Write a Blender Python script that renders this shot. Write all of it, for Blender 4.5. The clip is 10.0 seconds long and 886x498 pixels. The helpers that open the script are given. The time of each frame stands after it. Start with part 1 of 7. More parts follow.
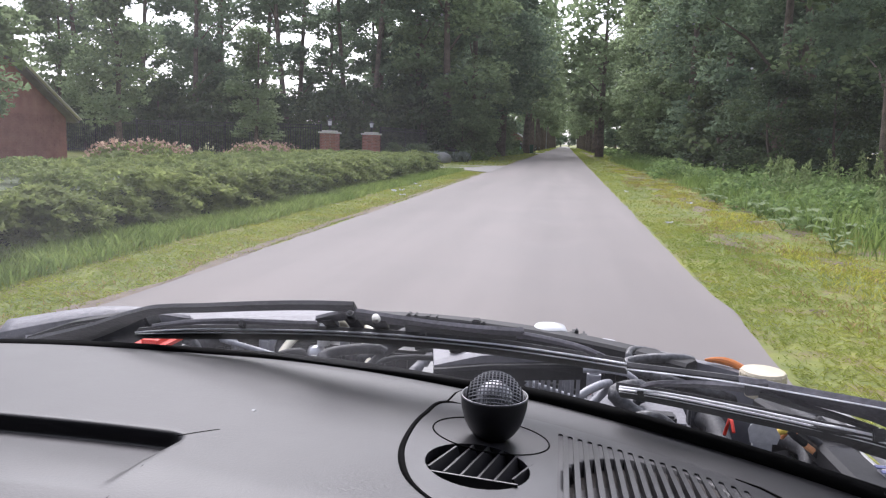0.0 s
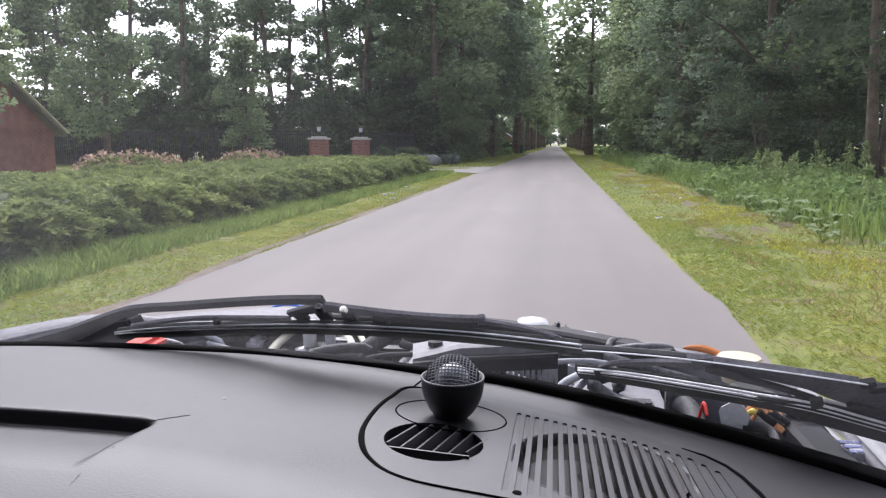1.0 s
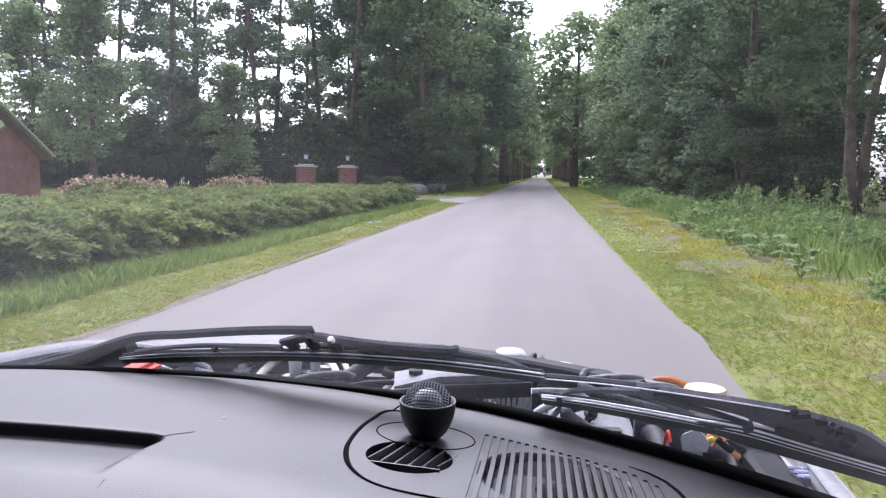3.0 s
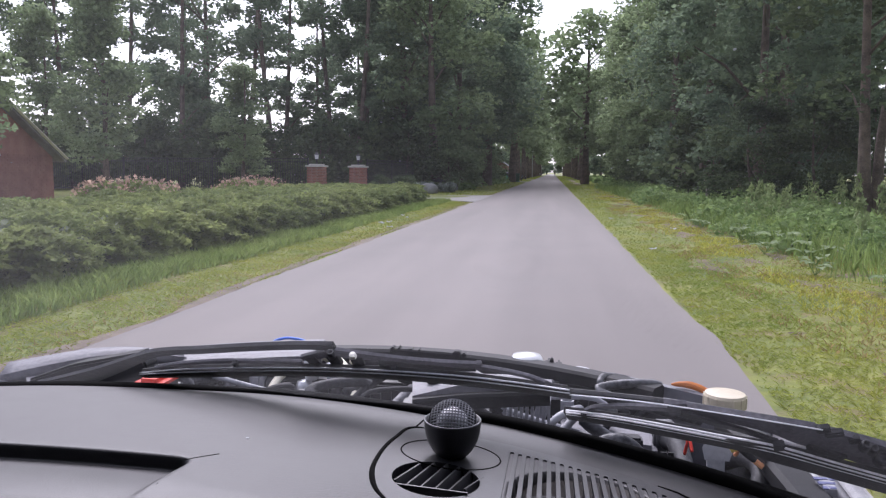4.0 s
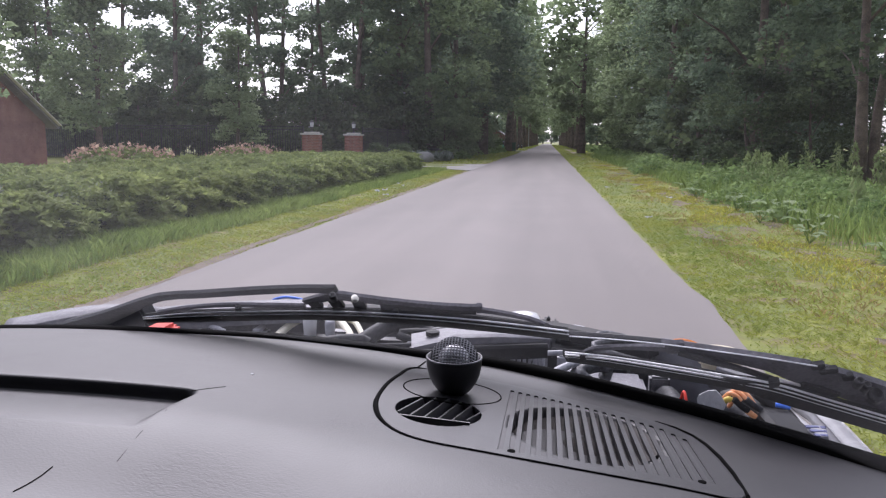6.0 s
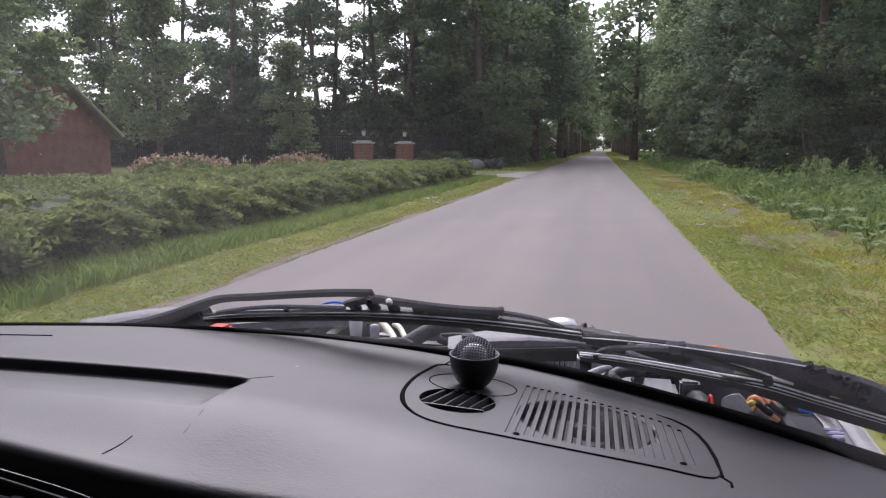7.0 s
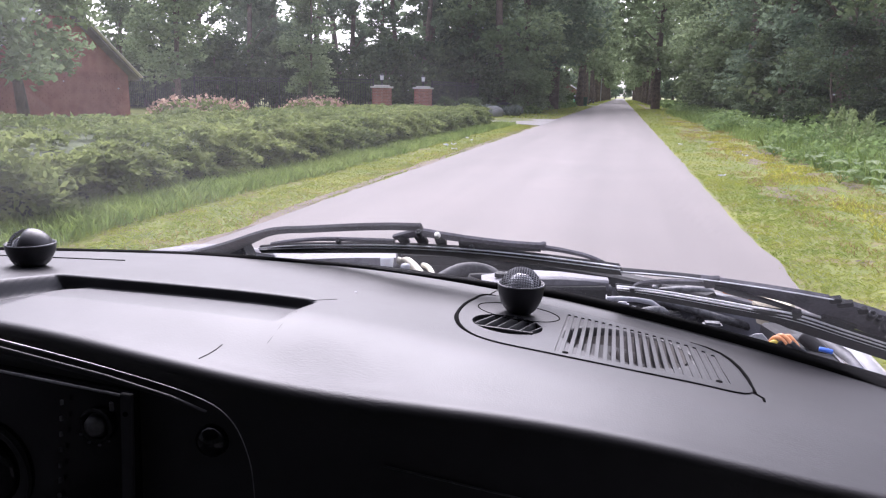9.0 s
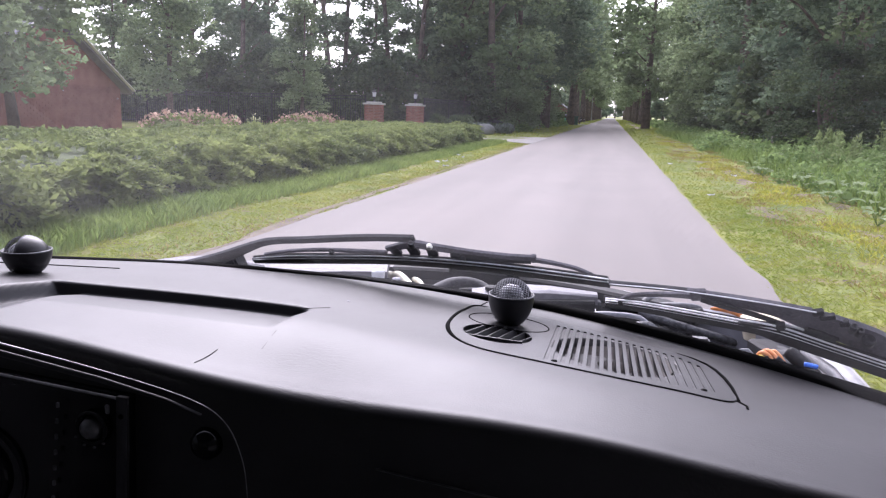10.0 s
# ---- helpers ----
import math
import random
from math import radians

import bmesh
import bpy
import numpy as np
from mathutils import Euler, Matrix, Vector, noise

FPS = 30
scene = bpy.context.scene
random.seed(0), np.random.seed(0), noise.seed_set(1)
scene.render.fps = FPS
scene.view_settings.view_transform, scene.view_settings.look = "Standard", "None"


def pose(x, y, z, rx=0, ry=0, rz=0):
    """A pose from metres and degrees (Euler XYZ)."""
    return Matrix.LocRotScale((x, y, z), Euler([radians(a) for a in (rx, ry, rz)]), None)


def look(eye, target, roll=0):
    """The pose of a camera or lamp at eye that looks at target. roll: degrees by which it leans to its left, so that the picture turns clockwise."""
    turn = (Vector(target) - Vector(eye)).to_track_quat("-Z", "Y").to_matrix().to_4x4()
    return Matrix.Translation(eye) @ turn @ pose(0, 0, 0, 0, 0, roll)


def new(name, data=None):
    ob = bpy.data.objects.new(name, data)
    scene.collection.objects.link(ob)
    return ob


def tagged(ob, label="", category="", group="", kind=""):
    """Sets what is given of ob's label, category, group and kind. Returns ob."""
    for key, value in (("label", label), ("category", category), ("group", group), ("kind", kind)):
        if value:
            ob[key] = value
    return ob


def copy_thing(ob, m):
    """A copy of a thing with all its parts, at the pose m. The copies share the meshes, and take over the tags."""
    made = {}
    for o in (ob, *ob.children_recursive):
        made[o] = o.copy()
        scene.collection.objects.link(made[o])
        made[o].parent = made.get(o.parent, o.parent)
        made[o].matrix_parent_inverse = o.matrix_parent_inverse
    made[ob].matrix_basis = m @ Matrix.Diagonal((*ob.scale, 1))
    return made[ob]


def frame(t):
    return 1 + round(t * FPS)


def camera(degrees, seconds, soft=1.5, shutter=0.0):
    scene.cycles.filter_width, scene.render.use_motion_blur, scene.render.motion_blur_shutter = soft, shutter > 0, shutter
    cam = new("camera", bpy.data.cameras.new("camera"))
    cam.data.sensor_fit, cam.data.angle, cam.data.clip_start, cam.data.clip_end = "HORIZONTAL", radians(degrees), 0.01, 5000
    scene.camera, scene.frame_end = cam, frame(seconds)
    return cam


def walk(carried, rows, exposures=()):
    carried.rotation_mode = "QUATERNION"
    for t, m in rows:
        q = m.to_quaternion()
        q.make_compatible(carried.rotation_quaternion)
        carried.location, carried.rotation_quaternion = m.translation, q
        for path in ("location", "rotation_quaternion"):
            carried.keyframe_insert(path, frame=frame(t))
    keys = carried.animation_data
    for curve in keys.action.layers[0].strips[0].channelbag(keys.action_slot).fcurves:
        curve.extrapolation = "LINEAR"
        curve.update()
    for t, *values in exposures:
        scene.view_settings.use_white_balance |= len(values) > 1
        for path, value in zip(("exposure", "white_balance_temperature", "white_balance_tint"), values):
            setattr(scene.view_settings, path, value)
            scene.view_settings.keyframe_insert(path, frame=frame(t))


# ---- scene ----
cam = camera(61.6, 10.0, soft=1.25)
PATH = [
    (0, (0.046, 0.052, 1.162), (-0.267, 2.006, 0.875), 1.7),
    (0.5, (0.076, 0.038, 1.155), (-0.216, 1.995, 0.865), 0.4),
    (1, (0.082, 0.023, 1.157), (-0.214, 1.981, 0.877), -0.0),
    (1.5, (0.084, -0.025, 1.168), (-0.22, 1.932, 0.892), -0.6),
    (2, (0.089, -0.032, 1.18), (-0.185, 1.928, 0.894), 1.3),
    (2.2, (0.091, -0.037, 1.179), (-0.179, 1.93, 0.944), 1.4),
    (3.5, (0.104, -0.063, 1.178), (-0.159, 1.909, 0.978), 0.6),
    (4, (0.087, -0.049, 1.194), (-0.2, 1.92, 0.987), 0.5),
    (4.5, (0.099, -0.022, 1.172), (-0.139, 1.946, 0.909), 0.0),
    (5, (0.09, -0.03, 1.172), (-0.147, 1.935, 0.881), 0.2),
    (5.5, (0.09, -0.04, 1.166), (-0.153, 1.92, 0.854), -0.5),
    (5.7, (0.082, -0.049, 1.168), (-0.165, 1.914, 0.872), -0.0),
    (6.8, (0.104, -0.11, 1.16), (-0.268, 1.835, 0.881), 0.8),
    (7, (0.125, -0.14, 1.181), (-0.283, 1.8, 0.911), 0.3),
    (7.5, (0.111, -0.202, 1.199), (-0.386, 1.706, 0.866), 1.1),
    (8, (0.104, -0.221, 1.21), (-0.355, 1.699, 0.889), 1.2),
    (8.5, (0.099, -0.205, 1.18), (-0.354, 1.705, 0.794), 1.0),
    (9, (0.098, -0.201, 1.174), (-0.344, 1.706, 0.764), 1.1),
    (9.5, (0.099, -0.214, 1.177), (-0.324, 1.711, 0.835), 1.0),
    (10, (0.1, -0.217, 1.17), (-0.32, 1.704, 0.805), 1.8),
]
walk(cam, [(t, look(eye, target, roll)) for t, eye, target, roll in PATH],
     exposures=[(0.0, 1.15, 6050, 20), (2.2, 1.1, 6050, 20), (3.4, 1.36, 5650, 26), (4.0, 0.9, 5900, 25), (5.7, 0.95, 5950, 24), (7.0, 0.62, 6100, 26), (8.0, 0.62, 6100, 26), (9.0, 1.52, 5950, 28), (10.0, 1.46, 5950, 28)])

# ---- light: an overcast summer day ----
world = bpy.data.worlds.new("overcast_sky")
scene.world = world
world.use_nodes = True
wn, wl = world.node_tree.nodes, world.node_tree.links
sky = wn.new("ShaderNodeTexSky")
sky.sky_type = "NISHITA"
sky.sun_disc = False
sky.sun_elevation, sky.sun_rotation = radians(46), radians(-18)
sky.air_density, sky.dust_density, sky.ozone_density = 1.0, 3.0, 1.0
veil = wn.new("ShaderNodeHueSaturation")
veil.inputs["Saturation"].default_value = 0.27
wl.new(sky.outputs["Color"], veil.inputs["Color"])
wl.new(veil.outputs["Color"], wn["Background"].inputs["Color"])
wn["Background"].inputs["Strength"].default_value = 0.15
sun = new("sun", bpy.data.lights.new("sun", "SUN"))
sun.data.energy, sun.data.angle, sun.data.color = 1.6, radians(60), (1.0, 0.96, 0.9)
sun.matrix_world = look((-18, 45, 50), (0, 0, 0))


# ---- materials ----
def material(name, dark, light, scale=8.0, rough=0.7, bump=0.0, bump_scale=60.0, metal=0.0, spread=0.0, fine=None, coat=0.0, by="Random"):
    """Two-scale noise between two colours, a fine bump, and a shift of brightness from piece to piece or leaf to leaf."""
    m = bpy.data.materials.new(name)
    m.use_nodes = True
    n, l = m.node_tree.nodes, m.node_tree.links
    bsdf = n["Principled BSDF"]
    co = n.new("ShaderNodeTexCoord")
    a = n.new("ShaderNodeTexNoise")
    a.inputs["Scale"].default_value, a.inputs["Detail"].default_value = scale, 6
    b = n.new("ShaderNodeTexNoise")
    b.inputs["Scale"].default_value, b.inputs["Detail"].default_value = fine or scale * 9, 4
    l.new(co.outputs["Object"], a.inputs["Vector"])
    l.new(co.outputs["Object"], b.inputs["Vector"])
    mixf = n.new("ShaderNodeMix")
    mixf.inputs["Factor"].default_value = 0.4
    l.new(a.outputs["Fac"], mixf.inputs["A"])
    l.new(b.outputs["Fac"], mixf.inputs["B"])
    ramp = n.new("ShaderNodeValToRGB")
    ramp.color_ramp.elements[0].position, ramp.color_ramp.elements[1].position = 0.36, 0.64
    ramp.color_ramp.elements[0].color, ramp.color_ramp.elements[1].color = (*dark, 1), (*light, 1)
    l.new(mixf.outputs["Result"], ramp.inputs["Fac"])
    out = ramp.outputs["Color"]
    if spread:
        hsv = n.new("ShaderNodeHueSaturation")
        vary = n.new("ShaderNodeMapRange")
        vary.inputs["To Min"].default_value, vary.inputs["To Max"].default_value = 1 - spread, 1 + spread
        if by == "Island":
            src = n.new("ShaderNodeNewGeometry").outputs["Random Per Island"]
        else:
            src = n.new("ShaderNodeObjectInfo").outputs["Random"]
        l.new(src, vary.inputs["Value"])
        l.new(vary.outputs["Result"], hsv.inputs["Value"])
        l.new(out, hsv.inputs["Color"])
        out = hsv.outputs["Color"]
    l.new(out, bsdf.inputs["Base Color"])
    rr = n.new("ShaderNodeMapRange")
    rr.inputs["To Min"].default_value, rr.inputs["To Max"].default_value = max(0.02, rough - 0.08), min(1, rough + 0.08)
    l.new(a.outputs["Fac"], rr.inputs["Value"])
    l.new(rr.outputs["Result"], bsdf.inputs["Roughness"])
    bsdf.inputs["Metallic"].default_value = metal
    bsdf.inputs["Coat Weight"].default_value = coat
    if bump:
        g = n.new("ShaderNodeTexNoise")
        g.inputs["Scale"].default_value, g.inputs["Detail"].default_value = bump_scale, 3
        l.new(co.outputs["Object"], g.inputs["Vector"])
        bp = n.new("ShaderNodeBump")
        bp.inputs["Strength"].default_value, bp.inputs["Distance"].default_value = bump, 0.5 / bump_scale
        l.new(g.outputs["Fac"], bp.inputs["Height"])
        l.new(bp.outputs["Normal"], bsdf.inputs["Normal"])
    return m


def leafy(name, dark, light, scale=0.6, spread=0.35):
    """Leaves: coloured from leaf to leaf, and a little light through them."""
    m = material(name, dark, light, scale, 0.75, spread=spread, by="Island", fine=4.0)
    n, l = m.node_tree.nodes, m.node_tree.links
    bsdf = n["Principled BSDF"]
    tr = n.new("ShaderNodeBsdfTranslucent")
    src = bsdf.inputs["Base Color"].links[0].from_socket
    l.new(src, tr.inputs["Color"])
    mx = n.new("ShaderNodeMixShader")
    mx.inputs["Fac"].default_value = 0.5
    l.new(bsdf.outputs["BSDF"], mx.inputs[1])
    l.new(tr.outputs["BSDF"], mx.inputs[2])
    l.new(mx.outputs["Shader"], n["Material Output"].inputs["Surface"])
    bsdf.inputs["Specular IOR Level"].default_value = 0.15
    return m


def clear_glass(name, tint=(0.96, 0.98, 0.97), haze=(0.026, 0.008)):
    """Thin sheet glass: clear, with a Fresnel gloss and a dusty film that also stands in for glare."""
    m = bpy.data.materials.new(name)
    m.use_nodes = True
    n, l = m.node_tree.nodes, m.node_tree.links
    n.remove(n["Principled BSDF"])
    t, g, f, mx = (n.new(k) for k in ("ShaderNodeBsdfTransparent", "ShaderNodeBsdfGlossy", "ShaderNodeFresnel", "ShaderNodeMixShader"))
    t.inputs["Color"].default_value = (*tint, 1)
    g.inputs["Roughness"].default_value = 0.02
    f.inputs["IOR"].default_value = 1.3
    l.new(f.outputs["Fac"], mx.inputs["Fac"])
    l.new(t.outputs["BSDF"], mx.inputs[1])
    l.new(g.outputs["BSDF"], mx.inputs[2])
    film, dust_glare = n.new("ShaderNodeMixShader"), n.new("ShaderNodeBsdfTranslucent")
    dust_glare.inputs["Color"].default_value = (0.8, 0.8, 0.82, 1)
    if isinstance(haze, tuple):
        # the film doubles as glare, so thicker on the driver's side, with wiped streaks
        co, parts, ramp, streak, mul = (n.new(k) for k in ("ShaderNodeTexCoord", "ShaderNodeSeparateXYZ", "ShaderNodeMapRange", "ShaderNodeTexNoise", "ShaderNodeMath"))
        l.new(co.outputs["Object"], parts.inputs["Vector"])
        l.new(parts.outputs["X"], ramp.inputs["Value"])
        ramp.inputs["From Min"].default_value, ramp.inputs["From Max"].default_value = -0.5, 0.1
        ramp.inputs["To Min"].default_value, ramp.inputs["To Max"].default_value = 2 * haze[0], 2 * haze[1]
        l.new(co.outputs["Object"], streak.inputs["Vector"])
        streak.inputs["Scale"].default_value, streak.inputs["Detail"].default_value = 5.0, 3.0
        mul.operation = "MULTIPLY"
        l.new(ramp.outputs["Result"], mul.inputs[0])
        l.new(streak.outputs["Fac"], mul.inputs[1])
        l.new(mul.outputs["Value"], film.inputs["Fac"])
    else:
        film.inputs["Fac"].default_value = haze
    l.new(mx.outputs["Shader"], film.inputs[1])
    l.new(dust_glare.outputs["BSDF"], film.inputs[2])
    l.new(film.outputs["Shader"], n["Material Output"].inputs["Surface"])
    return m


M_ASPHALT = material("asphalt", (0.151, 0.133, 0.124), (0.183, 0.162, 0.151), 0.7, 0.8, 0.35, 160, fine=90)
an, al = M_ASPHALT.node_tree.nodes, M_ASPHALT.node_tree.links
track = an.new("ShaderNodeTexNoise")
track.inputs["Scale"].default_value, track.inputs["Detail"].default_value = 1.1, 5
stretch = an.new("ShaderNodeMapping")
stretch.inputs["Scale"].default_value = (1.0, 0.05, 1.0)
wear = an.new("ShaderNodeMix")
wear.data_type, wear.blend_type = "RGBA", "MULTIPLY"
wear.inputs["Factor"].default_value = 1.0
tone = an.new("ShaderNodeMapRange")
tone.inputs["From Min"].default_value, tone.inputs["From Max"].default_value = 0.3, 0.7
tone.inputs["To Min"].default_value, tone.inputs["To Max"].default_value = 0.8, 1.12
base_in = an["Principled BSDF"].inputs["Base Color"]
al.new(an["Texture Coordinate"].outputs["Object"], stretch.inputs["Vector"])
al.new(stretch.outputs["Vector"], track.inputs["Vector"])
al.new(track.outputs["Fac"], tone.inputs["Value"])
al.new(base_in.links[0].from_socket, wear.inputs["A"])
al.new(tone.outputs["Result"], wear.inputs["B"])
al.new(wear.outputs["Result"], base_in)
M_DRIVE = material("worn_drive_paving", (0.2, 0.19, 0.18), (0.3, 0.285, 0.27), 1.2, 0.85, 0.3, 120, fine=60)
M_SOIL = material("sandy_soil", (0.14, 0.10, 0.07), (0.32, 0.25, 0.18), 2.2, 0.95, 0.6, 40)
M_EDGE = material("silty_road_edge", (0.12, 0.095, 0.07), (0.2, 0.16, 0.12), 3.0, 0.95, 0.5, 40, fine=30)
M_EARTH = material("bare_brown_earth", (0.085, 0.068, 0.04), (0.19, 0.15, 0.085), 3.0, 0.95, 0.8, 30, fine=25)
M_GROUND = material("grassy_ground", (0.08, 0.12, 0.022), (0.225, 0.232, 0.04), 0.7, 0.95, 0.6, 45, fine=9)
gn, gl = M_GROUND.node_tree.nodes, M_GROUND.node_tree.links
litter, spot, blend = gn.new("ShaderNodeTexNoise"), gn.new("ShaderNodeMapRange"), gn.new("ShaderNodeMix")
litter.inputs["Scale"].default_value, litter.inputs["Detail"].default_value = 3.2, 7
spot.inputs["From Min"].default_value, spot.inputs["From Max"].default_value = 0.52, 0.66
spot.inputs["To Max"].default_value = 0.7
blend.data_type = "RGBA"
blend.inputs["B"].default_value = (0.17, 0.125, 0.055, 1)
base_in = gn["Principled BSDF"].inputs["Base Color"]
gl.new(gn["Texture Coordinate"].outputs["Object"], litter.inputs["Vector"])
gl.new(litter.outputs["Fac"], spot.inputs["Value"])
gl.new(spot.outputs["Result"], blend.inputs["Factor"])
gl.new(base_in.links[0].from_socket, blend.inputs["A"])
gl.new(blend.outputs["Result"], base_in)
M_GRASS = leafy("verge_grass", (0.18, 0.25, 0.042), (0.34, 0.355, 0.06), 0.8, 0.12)
M_DRYGRASS = leafy("dry_mossy_grass", (0.24, 0.17, 0.07), (0.42, 0.33, 0.14), 0.9, 0.2)
M_TALLGRASS = leafy("tall_grass", (0.16, 0.25, 0.07), (0.3, 0.39, 0.12), 0.6, 0.2)
M_FOOTGRASS = leafy("hedge_foot_grass", (0.19, 0.28, 0.08), (0.34, 0.42, 0.13), 0.6, 0.18)
M_WEED = leafy("weed_leaves", (0.12, 0.2, 0.065), (0.26, 0.35, 0.13), 0.8, 0.25)
M_HEDGE = leafy("hedge_leaves", (0.15, 0.2, 0.075), (0.27, 0.315, 0.11), 0.5, 0.14)
M_TRIM_HEDGE = leafy("clipped_hedge_leaves", (0.04, 0.075, 0.025), (0.1, 0.15, 0.05), 0.9, 0.4)
M_LEAF = leafy("oak_leaves", (0.1, 0.152, 0.1), (0.245, 0.315, 0.19), 0.35, 0.18)
M_LEAF_DARK = leafy("dark_leaves", (0.058, 0.088, 0.048), (0.15, 0.19, 0.09), 0.35, 0.28)
M_LEAF_LIGHT = leafy("willow_leaves", (0.16, 0.22, 0.115), (0.33, 0.41, 0.215), 0.35, 0.25)
M_PALEWEED = leafy("pale_weed_leaves", (0.16, 0.22, 0.09), (0.32, 0.38, 0.17), 0.9, 0.3)
M_PALELEAF = leafy("pale_broad_leaves", (0.2, 0.28, 0.13), (0.4, 0.47, 0.27), 1.5, 0.2)
M_MOSS = leafy("yellow_moss", (0.29, 0.31, 0.05), (0.48, 0.46, 0.085), 0.9, 0.3)
M_HYDRANGEA = leafy("hydrangea_flowers", (0.36, 0.23, 0.17), (0.62, 0.47, 0.36), 2.0, 0.25)
M_BARK = material("bark", (0.07, 0.055, 0.046), (0.21, 0.16, 0.128), 3.0, 0.95, 0.9, 18, fine=30)
M_OLDWOOD = material("weathered_wood", (0.16, 0.145, 0.125), (0.33, 0.3, 0.26), 4.0, 0.9, 0.6, 40, fine=60)
# hedge cores: the shade between the leaves is put into these colours
M_SHADE = material("inner_shade", (0.018, 0.024, 0.012), (0.04, 0.05, 0.022), 3.0, 1.0, 0.6, 20)
M_INNER_SHADE = material("hedge_inner_shade", (0.045, 0.06, 0.028), (0.1, 0.125, 0.055), 3.0, 1.0, 0.8, 20, fine=40)
M_BRICK = material("red_brick", (0.26, 0.105, 0.085), (0.37, 0.175, 0.135), 3.0, 0.9, 0.3, 60, spread=0.2)
M_MORTAR = material("mortar", (0.3, 0.27, 0.24), (0.4, 0.37, 0.33), 6.0, 0.95, 0.3, 90)
M_STONE = material("pale_cap_stone", (0.5, 0.48, 0.45), (0.68, 0.66, 0.62), 5.0, 0.8, 0.3, 60)
M_TILE = material("grey_roof_tile", (0.13, 0.13, 0.15), (0.24, 0.24, 0.26), 3.0, 0.7, 0.3, 60, spread=0.15)
M_WHITEPAINT = material("cream_paint", (0.68, 0.66, 0.6), (0.8, 0.78, 0.72), 4.0, 0.5)
M_FENCE = material("black_fence_metal", (0.012, 0.012, 0.014), (0.03, 0.03, 0.033), 6.0, 0.5)
M_CURTAIN = material("white_curtain", (0.55, 0.56, 0.6), (0.75, 0.76, 0.8), 4.0, 0.9)
M_BOULDER = material("grey_boulder", (0.12, 0.125, 0.12), (0.28, 0.28, 0.27), 3.0, 0.9, 0.8, 20, fine=30)
M_SAGE = leafy("silvery_leaves", (0.17, 0.21, 0.17), (0.34, 0.39, 0.33), 0.9, 0.3)
M_BIN = material("dark_green_bin_plastic", (0.015, 0.075, 0.045), (0.03, 0.11, 0.065), 3.0, 0.5)
M_DOME = material("green_dome_plastic", (0.02, 0.3, 0.14), (0.05, 0.42, 0.2), 3.0, 0.4)
M_RUBBER = material("black_rubber", (0.008, 0.008, 0.009), (0.02, 0.02, 0.022), 20, 0.6, 0.15, 200)
M_RUBBER.node_tree.nodes["Principled BSDF"].inputs["Specular IOR Level"].default_value = 0.18
M_GLASS = clear_glass("windscreen_glass")
# unseen side and rear panes, tinted only to keep light off the dash front
M_LIGHT_STOP = clear_glass("light_stop_glass", (0.09, 0.092, 0.092), 0.0)
M_PANE = clear_glass("window_pane_glass", (0.5, 0.52, 0.54), 0.01)
# car
M_VINYL = material("black_grained_vinyl", (0.011, 0.0105, 0.012), (0.018, 0.0175, 0.0195), 7.0, 0.49, 0.15, 560, fine=40)
M_VINYL.node_tree.nodes["Principled BSDF"].inputs["Specular IOR Level"].default_value = 0.52
vn, vl = M_VINYL.node_tree.nodes, M_VINYL.node_tree.links
# creased patches in the vinyl
crease, patch, limit, both, lift = (vn.new(k) for k in ("ShaderNodeTexNoise", "ShaderNodeTexNoise", "ShaderNodeMapRange", "ShaderNodeMath", "ShaderNodeBump"))
squeeze = vn.new("ShaderNodeMapping")
squeeze.inputs["Rotation"].default_value, squeeze.inputs["Scale"].default_value = (0, 0, 0.6), (1.0, 2.2, 1.0)
crease.inputs["Scale"].default_value, crease.inputs["Detail"].default_value, crease.inputs["Distortion"].default_value = 150, 3, 1.2
patch.inputs["Scale"].default_value, patch.inputs["Detail"].default_value = 7.0, 3
limit.inputs["From Min"].default_value, limit.inputs["From Max"].default_value = 0.52, 0.68
both.operation = "MULTIPLY"
lift.inputs["Strength"].default_value, lift.inputs["Distance"].default_value = 0.25, 0.002
vl.new(vn["Texture Coordinate"].outputs["Object"], squeeze.inputs["Vector"])
vl.new(squeeze.outputs["Vector"], crease.inputs["Vector"])
vl.new(vn["Texture Coordinate"].outputs["Object"], patch.inputs["Vector"])
vl.new(patch.outputs["Fac"], limit.inputs["Value"])
vl.new(crease.outputs["Fac"], both.inputs[0])
vl.new(limit.outputs["Result"], both.inputs[1])
vl.new(both.outputs["Value"], lift.inputs["Height"])
vl.new(vn["Bump"].outputs["Normal"], lift.inputs["Normal"])
vl.new(lift.outputs["Normal"], vn["Principled BSDF"].inputs["Normal"])
M_PLASTIC = material("black_moulded_plastic", (0.014, 0.014, 0.016), (0.024, 0.023, 0.026), 9.0, 0.4, 0.2, 700)
M_CAVITY = material("dark_cavity", (0.003, 0.003, 0.003), (0.006, 0.006, 0.006), 9.0, 1.0)
M_CAVITY.node_tree.nodes["Principled BSDF"].inputs["Specular IOR Level"].default_value = 0.03
M_CONE = material("dusty_speaker_cone", (0.03, 0.026, 0.024), (0.055, 0.05, 0.046), 30.0, 0.9, 0.2, 200)
M_MESH = material("black_wire_mesh", (0.1, 0.1, 0.105), (0.2, 0.2, 0.21), 30.0, 0.35, metal=0.7)
M_SILVER = material("silver_dome", (0.4, 0.4, 0.42), (0.6, 0.6, 0.62), 20.0, 0.35, metal=0.8)
M_WIPER = material("worn_black_wiper_metal", (0.008, 0.008, 0.01), (0.026, 0.026, 0.03), 25.0, 0.48, 0.3, 260)
M_WIPER.node_tree.nodes["Principled BSDF"].inputs["Specular IOR Level"].default_value = 0.3
